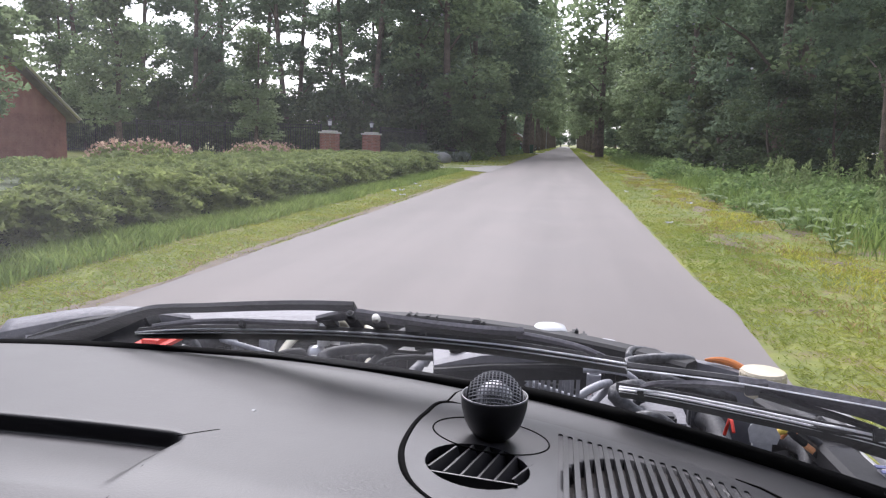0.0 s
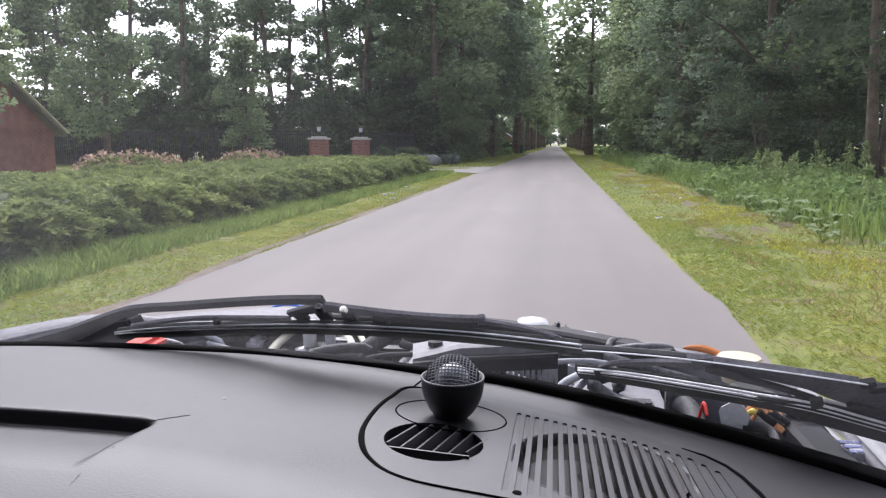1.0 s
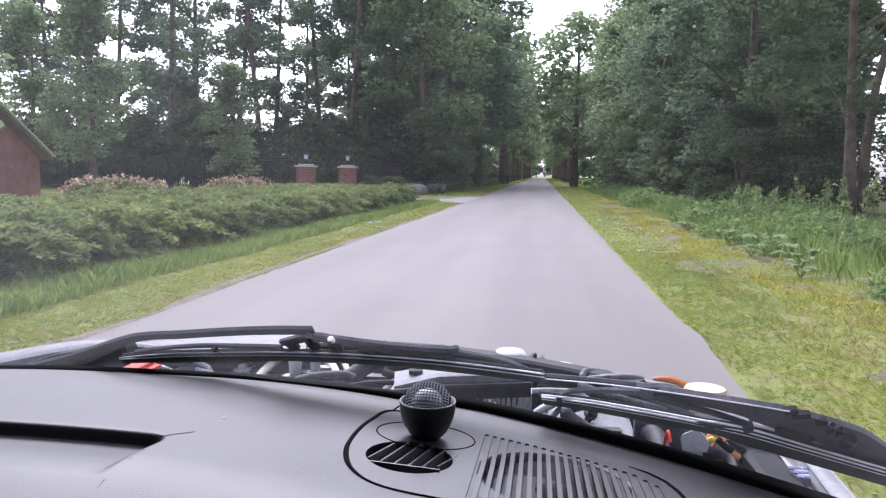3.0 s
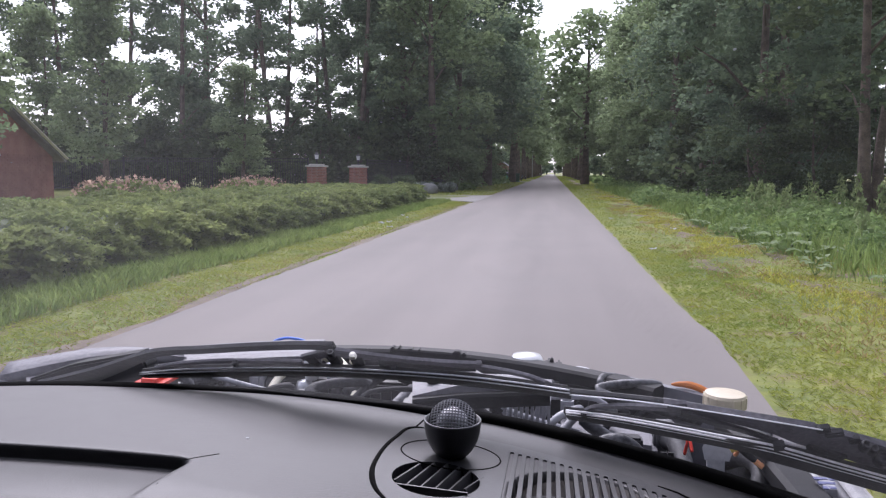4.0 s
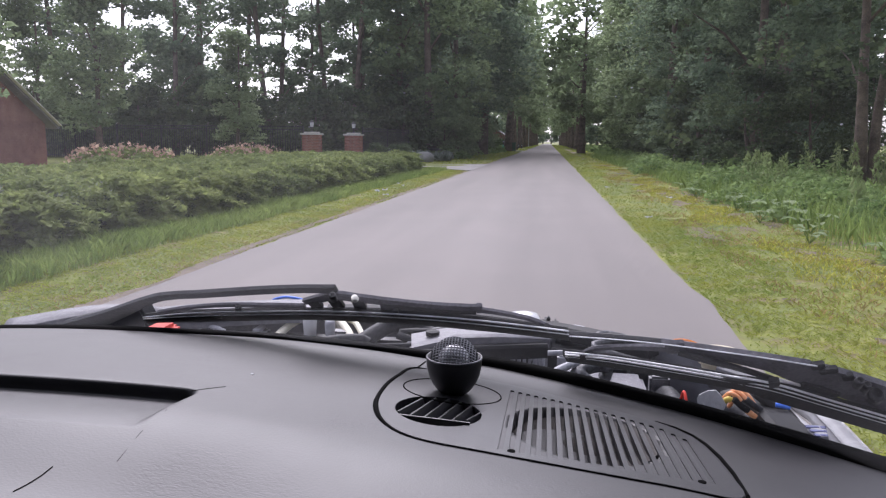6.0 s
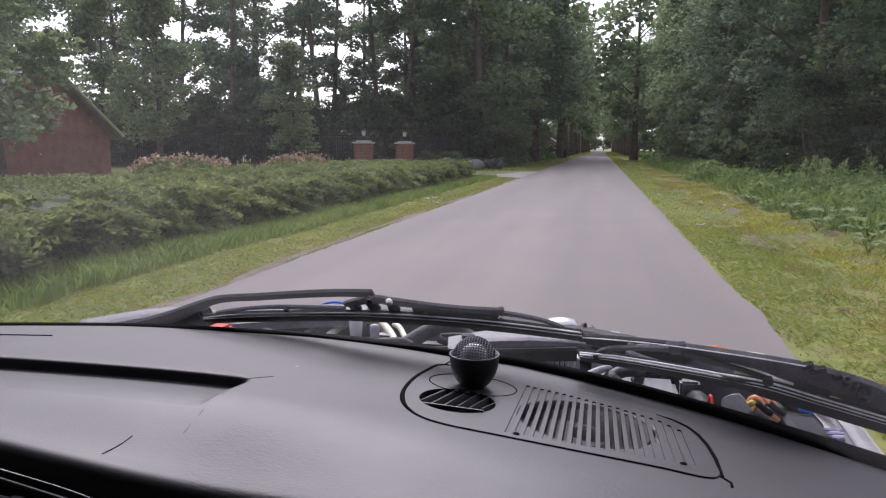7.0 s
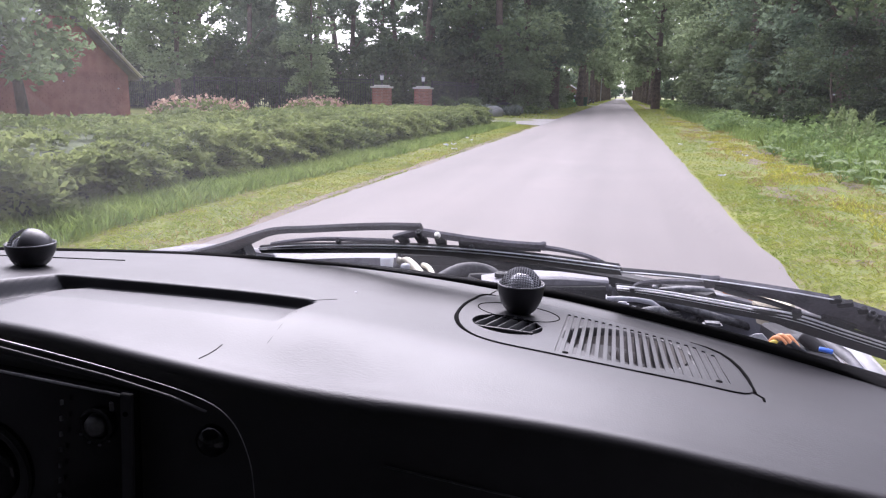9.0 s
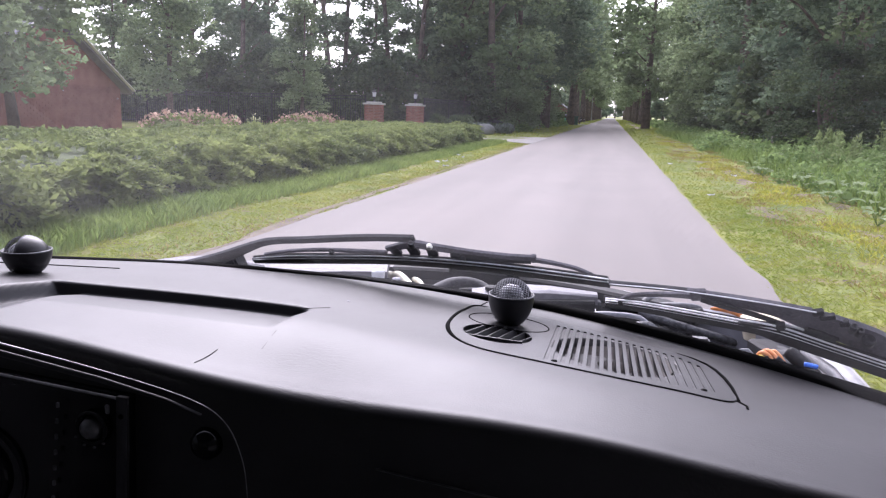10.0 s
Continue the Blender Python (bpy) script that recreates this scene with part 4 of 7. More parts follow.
for x, y, s in ((-13.2, 20.6, 1.1), (-12.8, 21.6, 1.2), (-12.7, 22.6, 1.1), (-11.6, 26.4, 1.15), (-11.5, 27.6, 1.2), (-11.3, 28.8, 1.1), (-12.4, 9.2, 1.15), (-12.2, 7.8, 1.1)):
    flower_bush(x, y, s)


# ---- brick pillars, fence, houses and yard things ----
BRICKS = {}


def brick_mesh(l, w, h):
    if (l, w, h) not in BRICKS:
        bm = bmesh.new()
        box(bm, (-l / 2, -w / 2, -h / 2), (l / 2, w / 2, h / 2))
        bmesh.ops.bevel(bm, geom=list(bm.edges), offset=0.004, segments=1, affect="EDGES")
        me = bpy.data.meshes.new("brick")
        bm.to_mesh(me)
        bm.free()
        me.materials.append(M_BRICK)
        BRICKS[(l, w, h)] = me
    return BRICKS[(l, w, h)]


def gate_pillar(x, y):
    ob = thing("gate_pillar", "red brick gate pillar with a pale stone cap and lantern", "gate pillar", "brick gate pillars", (x, y, 0))
    bm = bmesh.new()
    box(bm, (-0.34, -0.34, -0.1), (0.34, 0.34, 1.36))
    core = part("shaft", bm, M_MORTAR, ob)
    for c in range(19):
        z = 0.04 + 0.07 * c + 0.03
        for s in range(4):
            a = Matrix.Rotation(s * math.pi / 2, 4, "Z")
            for k in range(3):
                off = -0.235 + 0.235 * k + (0.03 if c % 2 else -0.03)
                b = new("brick", brick_mesh(0.22, 0.1, 0.06))
                b.parent = core
                b.matrix_local = a @ Matrix.Translation((off, -0.305, z))
    bm = bmesh.new()
    box(bm, (-0.43, -0.43, 1.36), (0.43, 0.43, 1.44), 0.012)
    box(bm, (-0.3, -0.3, 1.44), (0.3, 0.3, 1.5), 0.02)
    part("cap", bm, M_STONE, ob)
    lamp = bmesh.new()
    lathe(lamp, [(0.07, 1.5), (0.07, 1.53), (0.025, 1.56), (0.025, 1.68), (0.08, 1.71), (0.08, 1.73)], 10)
    post = part("lantern", lamp, M_FENCE, ob, "black lantern on the cap")
    g = bmesh.new()
    lathe(g, [(0.075, 1.73), (0.1, 1.93)], 6)
    part("lantern_glass", g, M_CURTAIN, post, "frosted white lantern glass")
    h = bmesh.new()
    lathe(h, [(0.125, 1.93), (0.06, 2.0), (0.015, 2.03), (0.012, 2.08), (0.0, 2.09)], 6)
    part("lantern_hood", h, M_FENCE, post)


gate_pillar(-10.8, 33.6)
gate_pillar(-9.5, 36.2)


def fence_run(pts, h=1.75):
    ob = thing("fence", "black metal bar fence behind the garden", "fence", at=(*pts[0], 0))
    ox, oy = pts[0]
    bars = bmesh.new()
    for (ax, ay), (bx, by) in zip(pts, pts[1:]):
        d = math.hypot(bx - ax, by - ay)
        n = int(d / 2.5)
        for k in range(n + 1):
            x, y = ax + (bx - ax) * k / n - ox, ay + (by - ay) * k / n - oy
            bm = bmesh.new()
            box(bm, (x - 0.03, y - 0.03, -0.1), (x + 0.03, y + 0.03, h + 0.05), 0.006)
            part("post", bm, M_FENCE, ob)
        for z in (0.2, h - 0.15, h):
            strip(bars, [(ax - ox, ay - oy, z), (bx - ox, by - oy, z)], 0.03, 0.04, (0, 0, 1))
        m = int(d / 0.13)
        for k in range(m):
            x, y = ax + (bx - ax) * k / m - ox, ay + (by - ay) * k / m - oy
            box(bars, (x - 0.011, y - 0.011, 0.1), (x + 0.011, y + 0.011, h))
    tagged(part("bars", bars, M_FENCE, ob), kind="stuff")
    return ob


fence_run([(-11.3, 33.8), (-24, 35.5), (-40, 37)])
fence_run([(-9.2, 36.8), (-8.2, 44)])


def window_unit(parent, m, w, h, curtain=True):
    """A framed pane with a sill, set in front of a dark reveal."""
    fr = bmesh.new()
    for lo, hi in (((-w / 2, -0.07, 0), (-w / 2 + 0.09, 0.04, h)), ((w / 2 - 0.09, -0.07, 0), (w / 2, 0.04, h)), ((-w / 2, -0.075, 0), (w / 2, 0.04, 0.09)),
                   ((-w / 2, -0.075, h - 0.09), (w / 2, 0.04, h)), ((-0.035, -0.06, 0.05), (0.035, 0.03, h - 0.05))):
        box(fr, lo, hi, 0.008, m)
    f = part("window", fr, M_WHITEPAINT, parent, "cream painted window frame")
    g = bmesh.new()
    box(g, (-w / 2 + 0.06, -0.012, 0.06), (w / 2 - 0.06, -0.004, h - 0.06), 0, m)
    part("pane", g, M_PANE, f)
    s = bmesh.new()
    box(s, (-w / 2 - 0.08, -0.14, -0.07), (w / 2 + 0.08, 0.02, -0.004), 0.01, m)
    part("sill", s, M_STONE, f)
    d = bmesh.new()
    box(d, (-w / 2 + 0.05, 0.1, 0.05), (w / 2 - 0.05, 0.14, h - 0.05), 0, m)
    part("dark_room", d, M_CAVITY, f)
    if curtain:
        c = bmesh.new()
        for sgn in (-1, 1):
            pts = [(sgn * (w / 2 - 0.1 - 0.02 * k), 0.05 + 0.012 * (k % 2), 0) for k in range(int(w * 7))]
            for a, b in zip(pts, pts[1:]):
                c.faces.new([c.verts.new(m @ Vector(q)) for q in ((a[0], a[1], 0.08), (b[0], b[1], 0.08), (b[0], b[1], h - 0.08), (a[0], a[1], h - 0.08))])
        part("curtain", c, M_CURTAIN, f)


def brick_courses(parent, m, length, gable, limit):
    """Single bricks on the face of a wall: m carries x along the wall and z up."""
    n = 0
    for c in range(200):
        z = 0.1 + 0.075 * c
        half = gable(z)
        if half is None:
            break
        x = half[0] + (0.13 if c % 2 else 0.02)
        while x < half[1] - 0.2:
            if n < limit:
                b = new("brick", brick_mesh(0.22, 0.03, 0.06))
                b.parent = parent
                b.matrix_local = m @ Matrix.Translation((x + 0.11, -0.008, z))
            n += 1
            x += 0.235


def house(x, y0, y1, depth, eave, ridge):
    """A red brick house, its gable facing the lane, under a tiled roof."""
    ob = thing("house", "red brick house with a grey tiled roof and cream windows", "house", at=(x, y0, 0))
    w = y1 - y0
    mid = w * 0.46
    bm = bmesh.new()
    gable = [(0, 0, -0.2), (0, w, -0.2), (0, w, eave - 0.6), (0, mid, ridge), (0, 0, eave)]
    a = [bm.verts.new(p) for p in gable]
    b = [bm.verts.new((-depth, p[1], p[2])) for p in gable]
    bm.faces.new(a)
    bm.faces.new(b[::-1])
    for k in range(5):
        bm.faces.new((a[k], b[k], b[(k + 1) % 5], a[(k + 1) % 5]))
    wall = part("wall", bm, M_BRICK, ob, "red brick wall")
    face = Matrix.Translation((0.012, 0, 0)) @ Matrix.Rotation(math.pi / 2, 4, "Z")
    brick_courses(wall, face, w, lambda z: (0.0, w) if z < eave - 0.6 else None, 300)
    roof = bmesh.new()
    over = 0.35
    for (ya, za), (yb, zb) in (((-0.35, eave - 0.2), (mid, ridge + 0.1)), ((w + 0.3, eave - 0.85), (mid, ridge + 0.1))):
        v = [(over, ya, za), (-depth - over, ya, za), (-depth - over, yb, zb), (over, yb, zb)]
        lo = [roof.verts.new(p) for p in v]
        hi = [roof.verts.new((p[0], p[1], p[2] + 0.14)) for p in v]
        roof.faces.new(lo[::-1])
        roof.faces.new(hi)
        for k in range(4):
            roof.faces.new((lo[k], lo[(k + 1) % 4], hi[(k + 1) % 4], hi[k]))
    bmesh.ops.recalc_face_normals(roof, faces=roof.faces)
    r = part("roof", roof, M_TILE, ob, "grey pantile roof")
    tile = bmesh.new()
    tube(tile, [(0, -0.19, 0.035), (0, 0.19, 0.01)], 0.06, 6)
    me = bpy.data.meshes.new("roof_tile")
    tile.to_mesh(me)
    tile.free()
    me.materials.append(M_TILE)
    slope = math.atan2(ridge + 0.3 - eave, mid + 0.35)
    run = math.hypot(ridge + 0.3 - eave, mid + 0.35)
    rows = 14
    for j in range(rows):
        for i in range(21):
            t = new("roof_tile", me)
            t.parent = r
            f = (j + 0.5) / rows
            t.matrix_local = Matrix.Translation((over - 0.2 - 0.27 * i, -0.35 + f * (mid + 0.35), eave - 0.06 + 0.03 + f * (ridge + 0.3 - eave))) @ Matrix.Rotation(slope, 4, "X") @ Matrix.Diagonal((1.6, run / rows / 0.38 * 1.05, 1, 1))
    barge = bmesh.new()
    strip(barge, [(over + 0.03, -0.4, eave - 0.2), (over + 0.03, mid, ridge + 0.14), (over + 0.03, w + 0.35, eave - 0.85)], 0.05, 0.2, (1, 0, 0))
    part("bargeboard", barge, M_WHITEPAINT, ob, "cream bargeboard along the gable")
    gut = bmesh.new()
    tube(gut, [(0.3, -0.45, eave - 0.22), (-depth, -0.45, eave - 0.22)], 0.06, 8)
    tube(gut, [(-0.2, -0.42, eave - 0.25), (-0.2, -0.1, eave - 0.5), (-0.2, -0.08, 0)], 0.04, 8)
    part("gutter", gut, M_STONE, ob)
    window_unit(ob, face @ Matrix.Translation((2.0, -0.02, 0.75)), 1.9, 1.6)
    window_unit(ob, face @ Matrix.Translation((mid, -0.02, ridge - 1.9)), 0.9, 0.9, False)
    window_unit(ob, Matrix.Translation((-2.2, -0.02, 0.7)), 1.9, 1.6)
    window_unit(ob, Matrix.Translation((-5.6, -0.02, 0.7)), 1.9, 1.6)
    return ob


house(-16.1, 6.3, 14.5, 9.0, 2.9, 6.6)


def shed(x, y, w, d, h, label, wallmat, turn=0.0, name="shed"):
    ob = thing(name, label, name.replace("_", " "), at=(x, y, 0))
    ob.rotation_euler = (0, 0, turn)
    bm = bmesh.new()
    pts = [(-w / 2, 0), (w / 2, 0), (w / 2, h), (0, h + w * 0.32), (-w / 2, h)]
    a = [bm.verts.new((p[0], 0, p[1] - (0.2 if p[1] == 0 else 0))) for p in pts]
    b = [bm.verts.new((p[0], d, p[1] - (0.2 if p[1] == 0 else 0))) for p in pts]
    bm.faces.new(a)
    bm.faces.new(b[::-1])
    for k in range(5):
        bm.faces.new((a[k], b[k], b[(k + 1) % 5], a[(k + 1) % 5]))
    bmesh.ops.recalc_face_normals(bm, faces=bm.faces)
    part("wall", bm, wallmat, ob)
    r = bmesh.new()
    for s in (-1, 1):
        strip(r, [(s * (w / 4 + 0.1), -0.3, h + w * 0.15), (s * (w / 4 + 0.1), d + 0.3, h + w * 0.15)], w * 0.66, 0.12, (s * 0.54, 0, 0.84))
    part("roof", r, M_TILE, ob)
    t = bmesh.new()
    strip(t, [(-w / 2 - 0.25, -0.32, h - 0.12), (0, -0.32, h + w * 0.32 + 0.05), (w / 2 + 0.25, -0.32, h - 0.12)], 0.04, 0.16, (0, -1, 0))
    part("bargeboard", t, M_WHITEPAINT, ob)
    return ob


garage = shed(-15.8, 18.7, 6.4, 6.5, 1.62, "red brick garage with a grey roof beside the house", M_BRICK, math.pi / 2, "garage")
gw = bmesh.new()
for c in range(20):
    for k in range(26):
        x, z = -3.15 + 0.235 * k + (0.11 if c % 2 else 0.0), 0.12 + 0.075 * c
        box(gw, (x, -0.012, z), (x + 0.222, 0.004, z + 0.062))
tagged(part("brickwork", gw, M_BRICK, garage, "courses of red brick"), kind="stuff")
shed(-26, 122.5 - 14, 12, 9, 3.0, "low pale bungalow behind the clipped hedge", M_WHITEPAINT, 0.0, "bungalow")
shed(-13, 152, 8, 8, 2.6, "distant house with a pale wall", M_BRICK, 0.0, "cottage")


def boulder(x, y, r):
    ob = thing("boulder", "rounded grey boulder beside the paved driveway", "boulder", at=(x, y, ground_height(x, y)))
    bm = bmesh.new()
    bmesh.ops.create_icosphere(bm, subdivisions=3, radius=1.0)
    for v in bm.verts:
        d = 1 + 0.16 * noise.noise(v.co * 1.4 + Vector((x, y, 0))) + 0.05 * noise.noise(v.co * 4.0)
        v.co = Vector((v.co.x * r * 1.35 * d, v.co.y * r * d, max(v.co.z * r * 0.85 * d + r * 0.5, -0.08)))
    part("stone", bm, M_BOULDER, ob, smooth=True)


def sage_bush(x, y, s):
    ob = thing("sage_bush", "low silvery grey-green garden bush beside the driveway", "bush", "silvery bushes by the driveway", (x, y, ground_height(x, y)))
    bm = bmesh.new()
    for k in range(9):
        a = k * 0.7 + rng.uniform(-0.2, 0.2)
        tube(bm, [(0.03 * math.cos(a), 0.03 * math.sin(a), -0.03), (0.3 * s * math.cos(a), 0.3 * s * math.sin(a), 0.45 * s), (0.45 * s * math.cos(a), 0.45 * s * math.sin(a), 0.8 * s)], [0.012, 0.008, 0.003], 5)
    part("twigs", bm, M_BARK, ob)
    spots = [(rng.normal() * 0.3 * s, rng.normal() * 0.3 * s, rng.uniform(0.05, 0.55) * s, s * rng.uniform(0.25, 0.5)) for k in range(8)]
    leaf_mesh("leaves", clumps(spots, 0.8, 110), 0.075, rng, M_SAGE, ob, long=3.2, upright=0.5)


boulder(-6.5, 39.4, 0.42)
for x, y, s in ((-7.5, 39.8, 0.95), (-7.0, 41.2, 0.8), (-8.1, 41.0, 1.0), (-6.0, 41.6, 0.7), (-5.6, 43.0, 0.75)):
    sage_bush(x, y, s)


def wheelie_bin(x, y):
    ob = thing("wheelie_bin", "dark green wheeled rubbish bin on the verge", "bin", at=(x, y, 0.02))
    bm = bmesh.new()
    lo = [bm.verts.new(p) for p in ((-0.22, -0.26, 0.04), (0.22, -0.26, 0.04), (0.22, 0.22, 0.04), (-0.22, 0.22, 0.04))]
    hi = [bm.verts.new(p) for p in ((-0.29, -0.34, 0.98), (0.29, -0.34, 0.98), (0.29, 0.34, 0.98), (-0.29, 0.34, 0.98))]
    bm.faces.new(lo[::-1])
    bm.faces.new(hi)
    for k in range(4):
        bm.faces.new((lo[k], lo[(k + 1) % 4], hi[(k + 1) % 4], hi[k]))
    bmesh.ops.bevel(bm, geom=list(bm.edges), offset=0.025, segments=2, affect="EDGES")
    part("bin_body", bm, M_BIN, ob)
    l = bmesh.new()
    box(l, (-0.31, -0.37, 0.985), (0.31, 0.36, 1.05), 0.02)
    tube(l, [(-0.25, 0.4, 1.0), (0.25, 0.4, 1.0)], 0.018, 6)
    part("lid", l, M_BIN, ob)
    for sx in (-0.25, 0.25):
        w = bmesh.new()
        tube(w, [(sx - 0.025, 0.24, 0.1), (sx + 0.025, 0.24, 0.1)], 0.1, 16)
        part("wheel", w, M_RUBBER, ob)


wheelie_bin(-4.1, 90.2)


def bollard(x, y):
    ob = thing("bollard", "short black marker post in the grass", "bollard", "posts by the driveway", (x, y, 0))
    bm = bmesh.new()
    lathe(bm, [(0.06, -0.1), (0.06, 0.62), (0.075, 0.63), (0.075, 0.75), (0.05, 0.79), (0.0, 0.8)], 12)
    part("post", bm, M_FENCE, ob)
    c = bmesh.new()
    lathe(c, [(0.062, 0.5), (0.064, 0.5), (0.064, 0.56), (0.062, 0.56)], 12)
    part("reflector", c, M_CURTAIN, ob)


for x, y in ((-4.1, 102.2), (-6.8, 117.3), (-4.6, 118.6), (-4.4, 125.5)):
    bollard(x, y)
dome = thing("garden_dome", "bright green plastic dome beside the driveway", "dome", at=(-7.5, 125.2, 0))
dm = bmesh.new()
lathe(dm, [(0.95 * math.cos(a), 0.62 * math.sin(a) + 0.02) for a in np.linspace(0, math.pi / 2, 9)], 24)
part("shell", dm, M_DOME, dome, smooth=True)
db = bmesh.new()
lathe(db, [(0.99, -0.03), (0.99, 0.04), (0.9, 0.05)], 24)
part("rim", db, M_BIN, dome)
gd = thing("garden_dome", "grey-green rounded cover in the grass by the trees", "dome", at=(-7.4, 48.5, 0))
dm = bmesh.new()
lathe(dm, [(0.95 * math.cos(a), 0.72 * math.sin(a)) for a in np.linspace(0, math.pi / 2, 9)], 24)
part("shell", dm, M_CARGREY, gd, smooth=True)
sl = thing("street_lamp", "slim grey street lamp with a curved arm", "street lamp", at=(-4.4, 168, 0))
sb = bmesh.new()
tube(sb, [(0, 0, -0.2), (0, 0, 4), (0, 0, 6.4), (0.3, 0, 6.9), (1.2, 0, 7.0)], [0.08, 0.06, 0.05, 0.04, 0.035], 10)
pole = part("pole", sb, M_ALU, sl)
sh = bmesh.new()
box(sh, (1.1, -0.1, 6.93), (1.75, 0.1, 7.06), 0.03)
part("lamp_head", sh, M_ALU, sl)


def old_post(x, y, h, lean):
    """A weathered round fence post with a split top."""
    ob = thing("wooden_post", "short weathered grey wooden post among the weeds", "post", at=(x, y, ground_height(x, y)))
    bm = bmesh.new()
    tube(bm, [(0, 0, -0.15), (lean * 0.5, 0, h * 0.5), (lean, 0.01, h)], [0.065, 0.06, 0.055], 10)
    for v in bm.verts:
        v.co += 0.006 * Vector((noise.noise(v.co * 9), noise.noise(v.co * 9 + Vector((5, 0, 0))), 0.6 * noise.noise(v.co * 14)))
    part("stake", bm, M_OLDWOOD, ob)
    bm = bmesh.new()
    tube(bm, [(lean + 0.062, -0.01, h * 0.78), (lean + 0.09, -0.01, h * 0.78), (lean + 0.09, -0.01, h * 0.7), (lean + 0.06, -0.01, h * 0.7)], 0.003, 6)
    part("staple", bm, M_ALU, ob)


old_post(6.0, 30.0, 0.75, 0.05)
old_post(6.4, 39.0, 0.8, -0.04)
scraps = np.random.default_rng(23)
for k in range(9):
    x, y = (scraps.uniform(-4.3, -3.3), scraps.uniform(6, 26)) if k < 6 else (scraps.uniform(1.6, 3.0), scraps.uniform(5, 20))
    ob = thing("paper_scrap", "crumpled white scrap of paper in the verge", "litter", "scraps of litter", (x, y, ground_height(x, y) + 0.035))
    bm = bmesh.new()
    w = scraps.uniform(0.02, 0.045)
    grid = [[bm.verts.new((w * (i - 1.5), w * 0.7 * (j - 1.5), 0.012 * scraps.normal())) for i in range(4)] for j in range(4)]
    for j in range(3):
        for i in range(3):
            bm.faces.new((grid[j][i], grid[j][i + 1], grid[j + 1][i + 1], grid[j + 1][i]))
    bmesh.ops.solidify(bm, geom=list(bm.faces), thickness=0.002)
    part("sheet", bm, M_CURTAIN, ob)


def letter_box(x, y):
    """A lidded box on a square post at a drive's mouth."""
    ob = thing("letter_box", "black metal letter box on a short post beside the hedge", "letter box", at=(x, y, ground_height(x, y)))
    bm = bmesh.new()
    box(bm, (-0.05, -0.05, -0.1), (0.05, 0.05, 0.82), 0.008)
    part("post", bm, M_FENCE, ob)
    bm = bmesh.new()
    box(bm, (-0.19, -0.14, 0.82), (0.19, 0.14, 1.12), 0.015)
    body = part("box", bm, M_FENCE, ob)
    bm = bmesh.new()
    box(bm, (-0.13, -0.15, 1.02), (0.13, -0.141, 1.05), 0.003)
    part("slot_flap", bm, M_ALU, body)
    bm = bmesh.new()
    v = [bm.verts.new(p) for p in ((-0.22, -0.17, 1.125), (0.22, -0.17, 1.125), (0.22, 0.17, 1.125), (-0.22, 0.17, 1.125), (-0.22, 0, 1.2), (0.22, 0, 1.2))]
    for q in ((0, 1, 5, 4), (2, 3, 4, 5), (1, 2, 5), (3, 0, 4), (3, 2, 1, 0)):
        bm.faces.new([v[i] for i in q])
    part("lid", bm, M_TILE, ob)


letter_box(-6.9, 118.2)


# ---- the car: dashboard ----
LIP = ((-1.3, 0.985), (-0.4, 0.977), (-0.29, 0.963), (-0.214, 0.953), (-0.141, 0.945), (0.0, 0.943), (0.08, 0.942), (0.158, 0.932), (0.2, 0.926), (0.6, 0.88))


def lip_z(x):
    return float(np.mean([np.interp(x + d, [p[0] for p in LIP], [p[1] for p in LIP]) for d in (-0.07, -0.05, -0.03, -0.01, 0.01, 0.03, 0.05, 0.07)]))


def dash_far(x):
    """Where the dashboard's top meets the windscreen seal."""
    return max(0.3 + 0.1, 0.81 - (0.9 if x > -0.12 else 0.7) * (x + 0.12) ** 2)


def dash_z(x, y):
    """The dashboard's top, without its hollows."""
    u = x + 0.25
    soft = math.sqrt(u * u + 0.01)
    flat = 0.955 - 0.05 * (u + soft) + 0.01 * (soft - u) - 0.115 * (y - 0.6)
    s = ease((0.455 - y) / 0.135)
    edge = dash_far(x) - y
    flat -= 0.0055 * ease((0.055 - edge) / 0.055) * ease((x + 0.5) / 0.2) * (1 - ease((x + 0.06) / 0.1))
    return flat * (1 - s) + (lip_z(x) + 0.001) * s


def tray_drop(x, y):
    """A wedge-shaped tray in the hood, deepest at its back wall."""
    back = 0.467 + 0.135 * (x + 0.481)
    v = back - y
    u = x + 0.486 + 0.29 * v
    if v <= 0 or x >= -0.198 or u <= 0:
        return 0.0
    floor_slope = max(0.0125 * (1 - v / 0.1), 0.022 * (1 - u / 0.085), 0.0)
    d, r = -0.198 - x, 0.014
    rim = r - math.hypot(r - d, r - v) if d < r and v < r else min(d, v)
    return floor_slope * ease(rim / 0.004) * ease(u / 0.014)


VENT_C, VENT_R = (-0.004, 0.547), (0.037, 0.047)
GRILLE_TOP = ((0.045, 0.675), (0.056, 0.667), (0.1, 0.655), (0.15, 0.632), (0.19, 0.607), (0.214, 0.572))
GRILLE_X0, GRILLE_X1, GRILLE_Y0 = 0.05, 0.211, 0.464


def grille_top(x):
    return float(np.interp(x, [p[0] for p in GRILLE_TOP], [p[1] for p in GRILLE_TOP]))


def hollow(x, y):
    d = tray_drop(x, y)
    if ((x - VENT_C[0]) / (VENT_R[0] + 0.003)) ** 2 + ((y - VENT_C[1]) / (VENT_R[1] + 0.003)) ** 2 < 1:
        d = 0.045
    if GRILLE_X0 < x < GRILLE_X1 and ((x - 0.12) / 0.063) ** 2 + ((y - 0.552) / 0.078) ** 2 < 1:
        d = 0.012
    return d


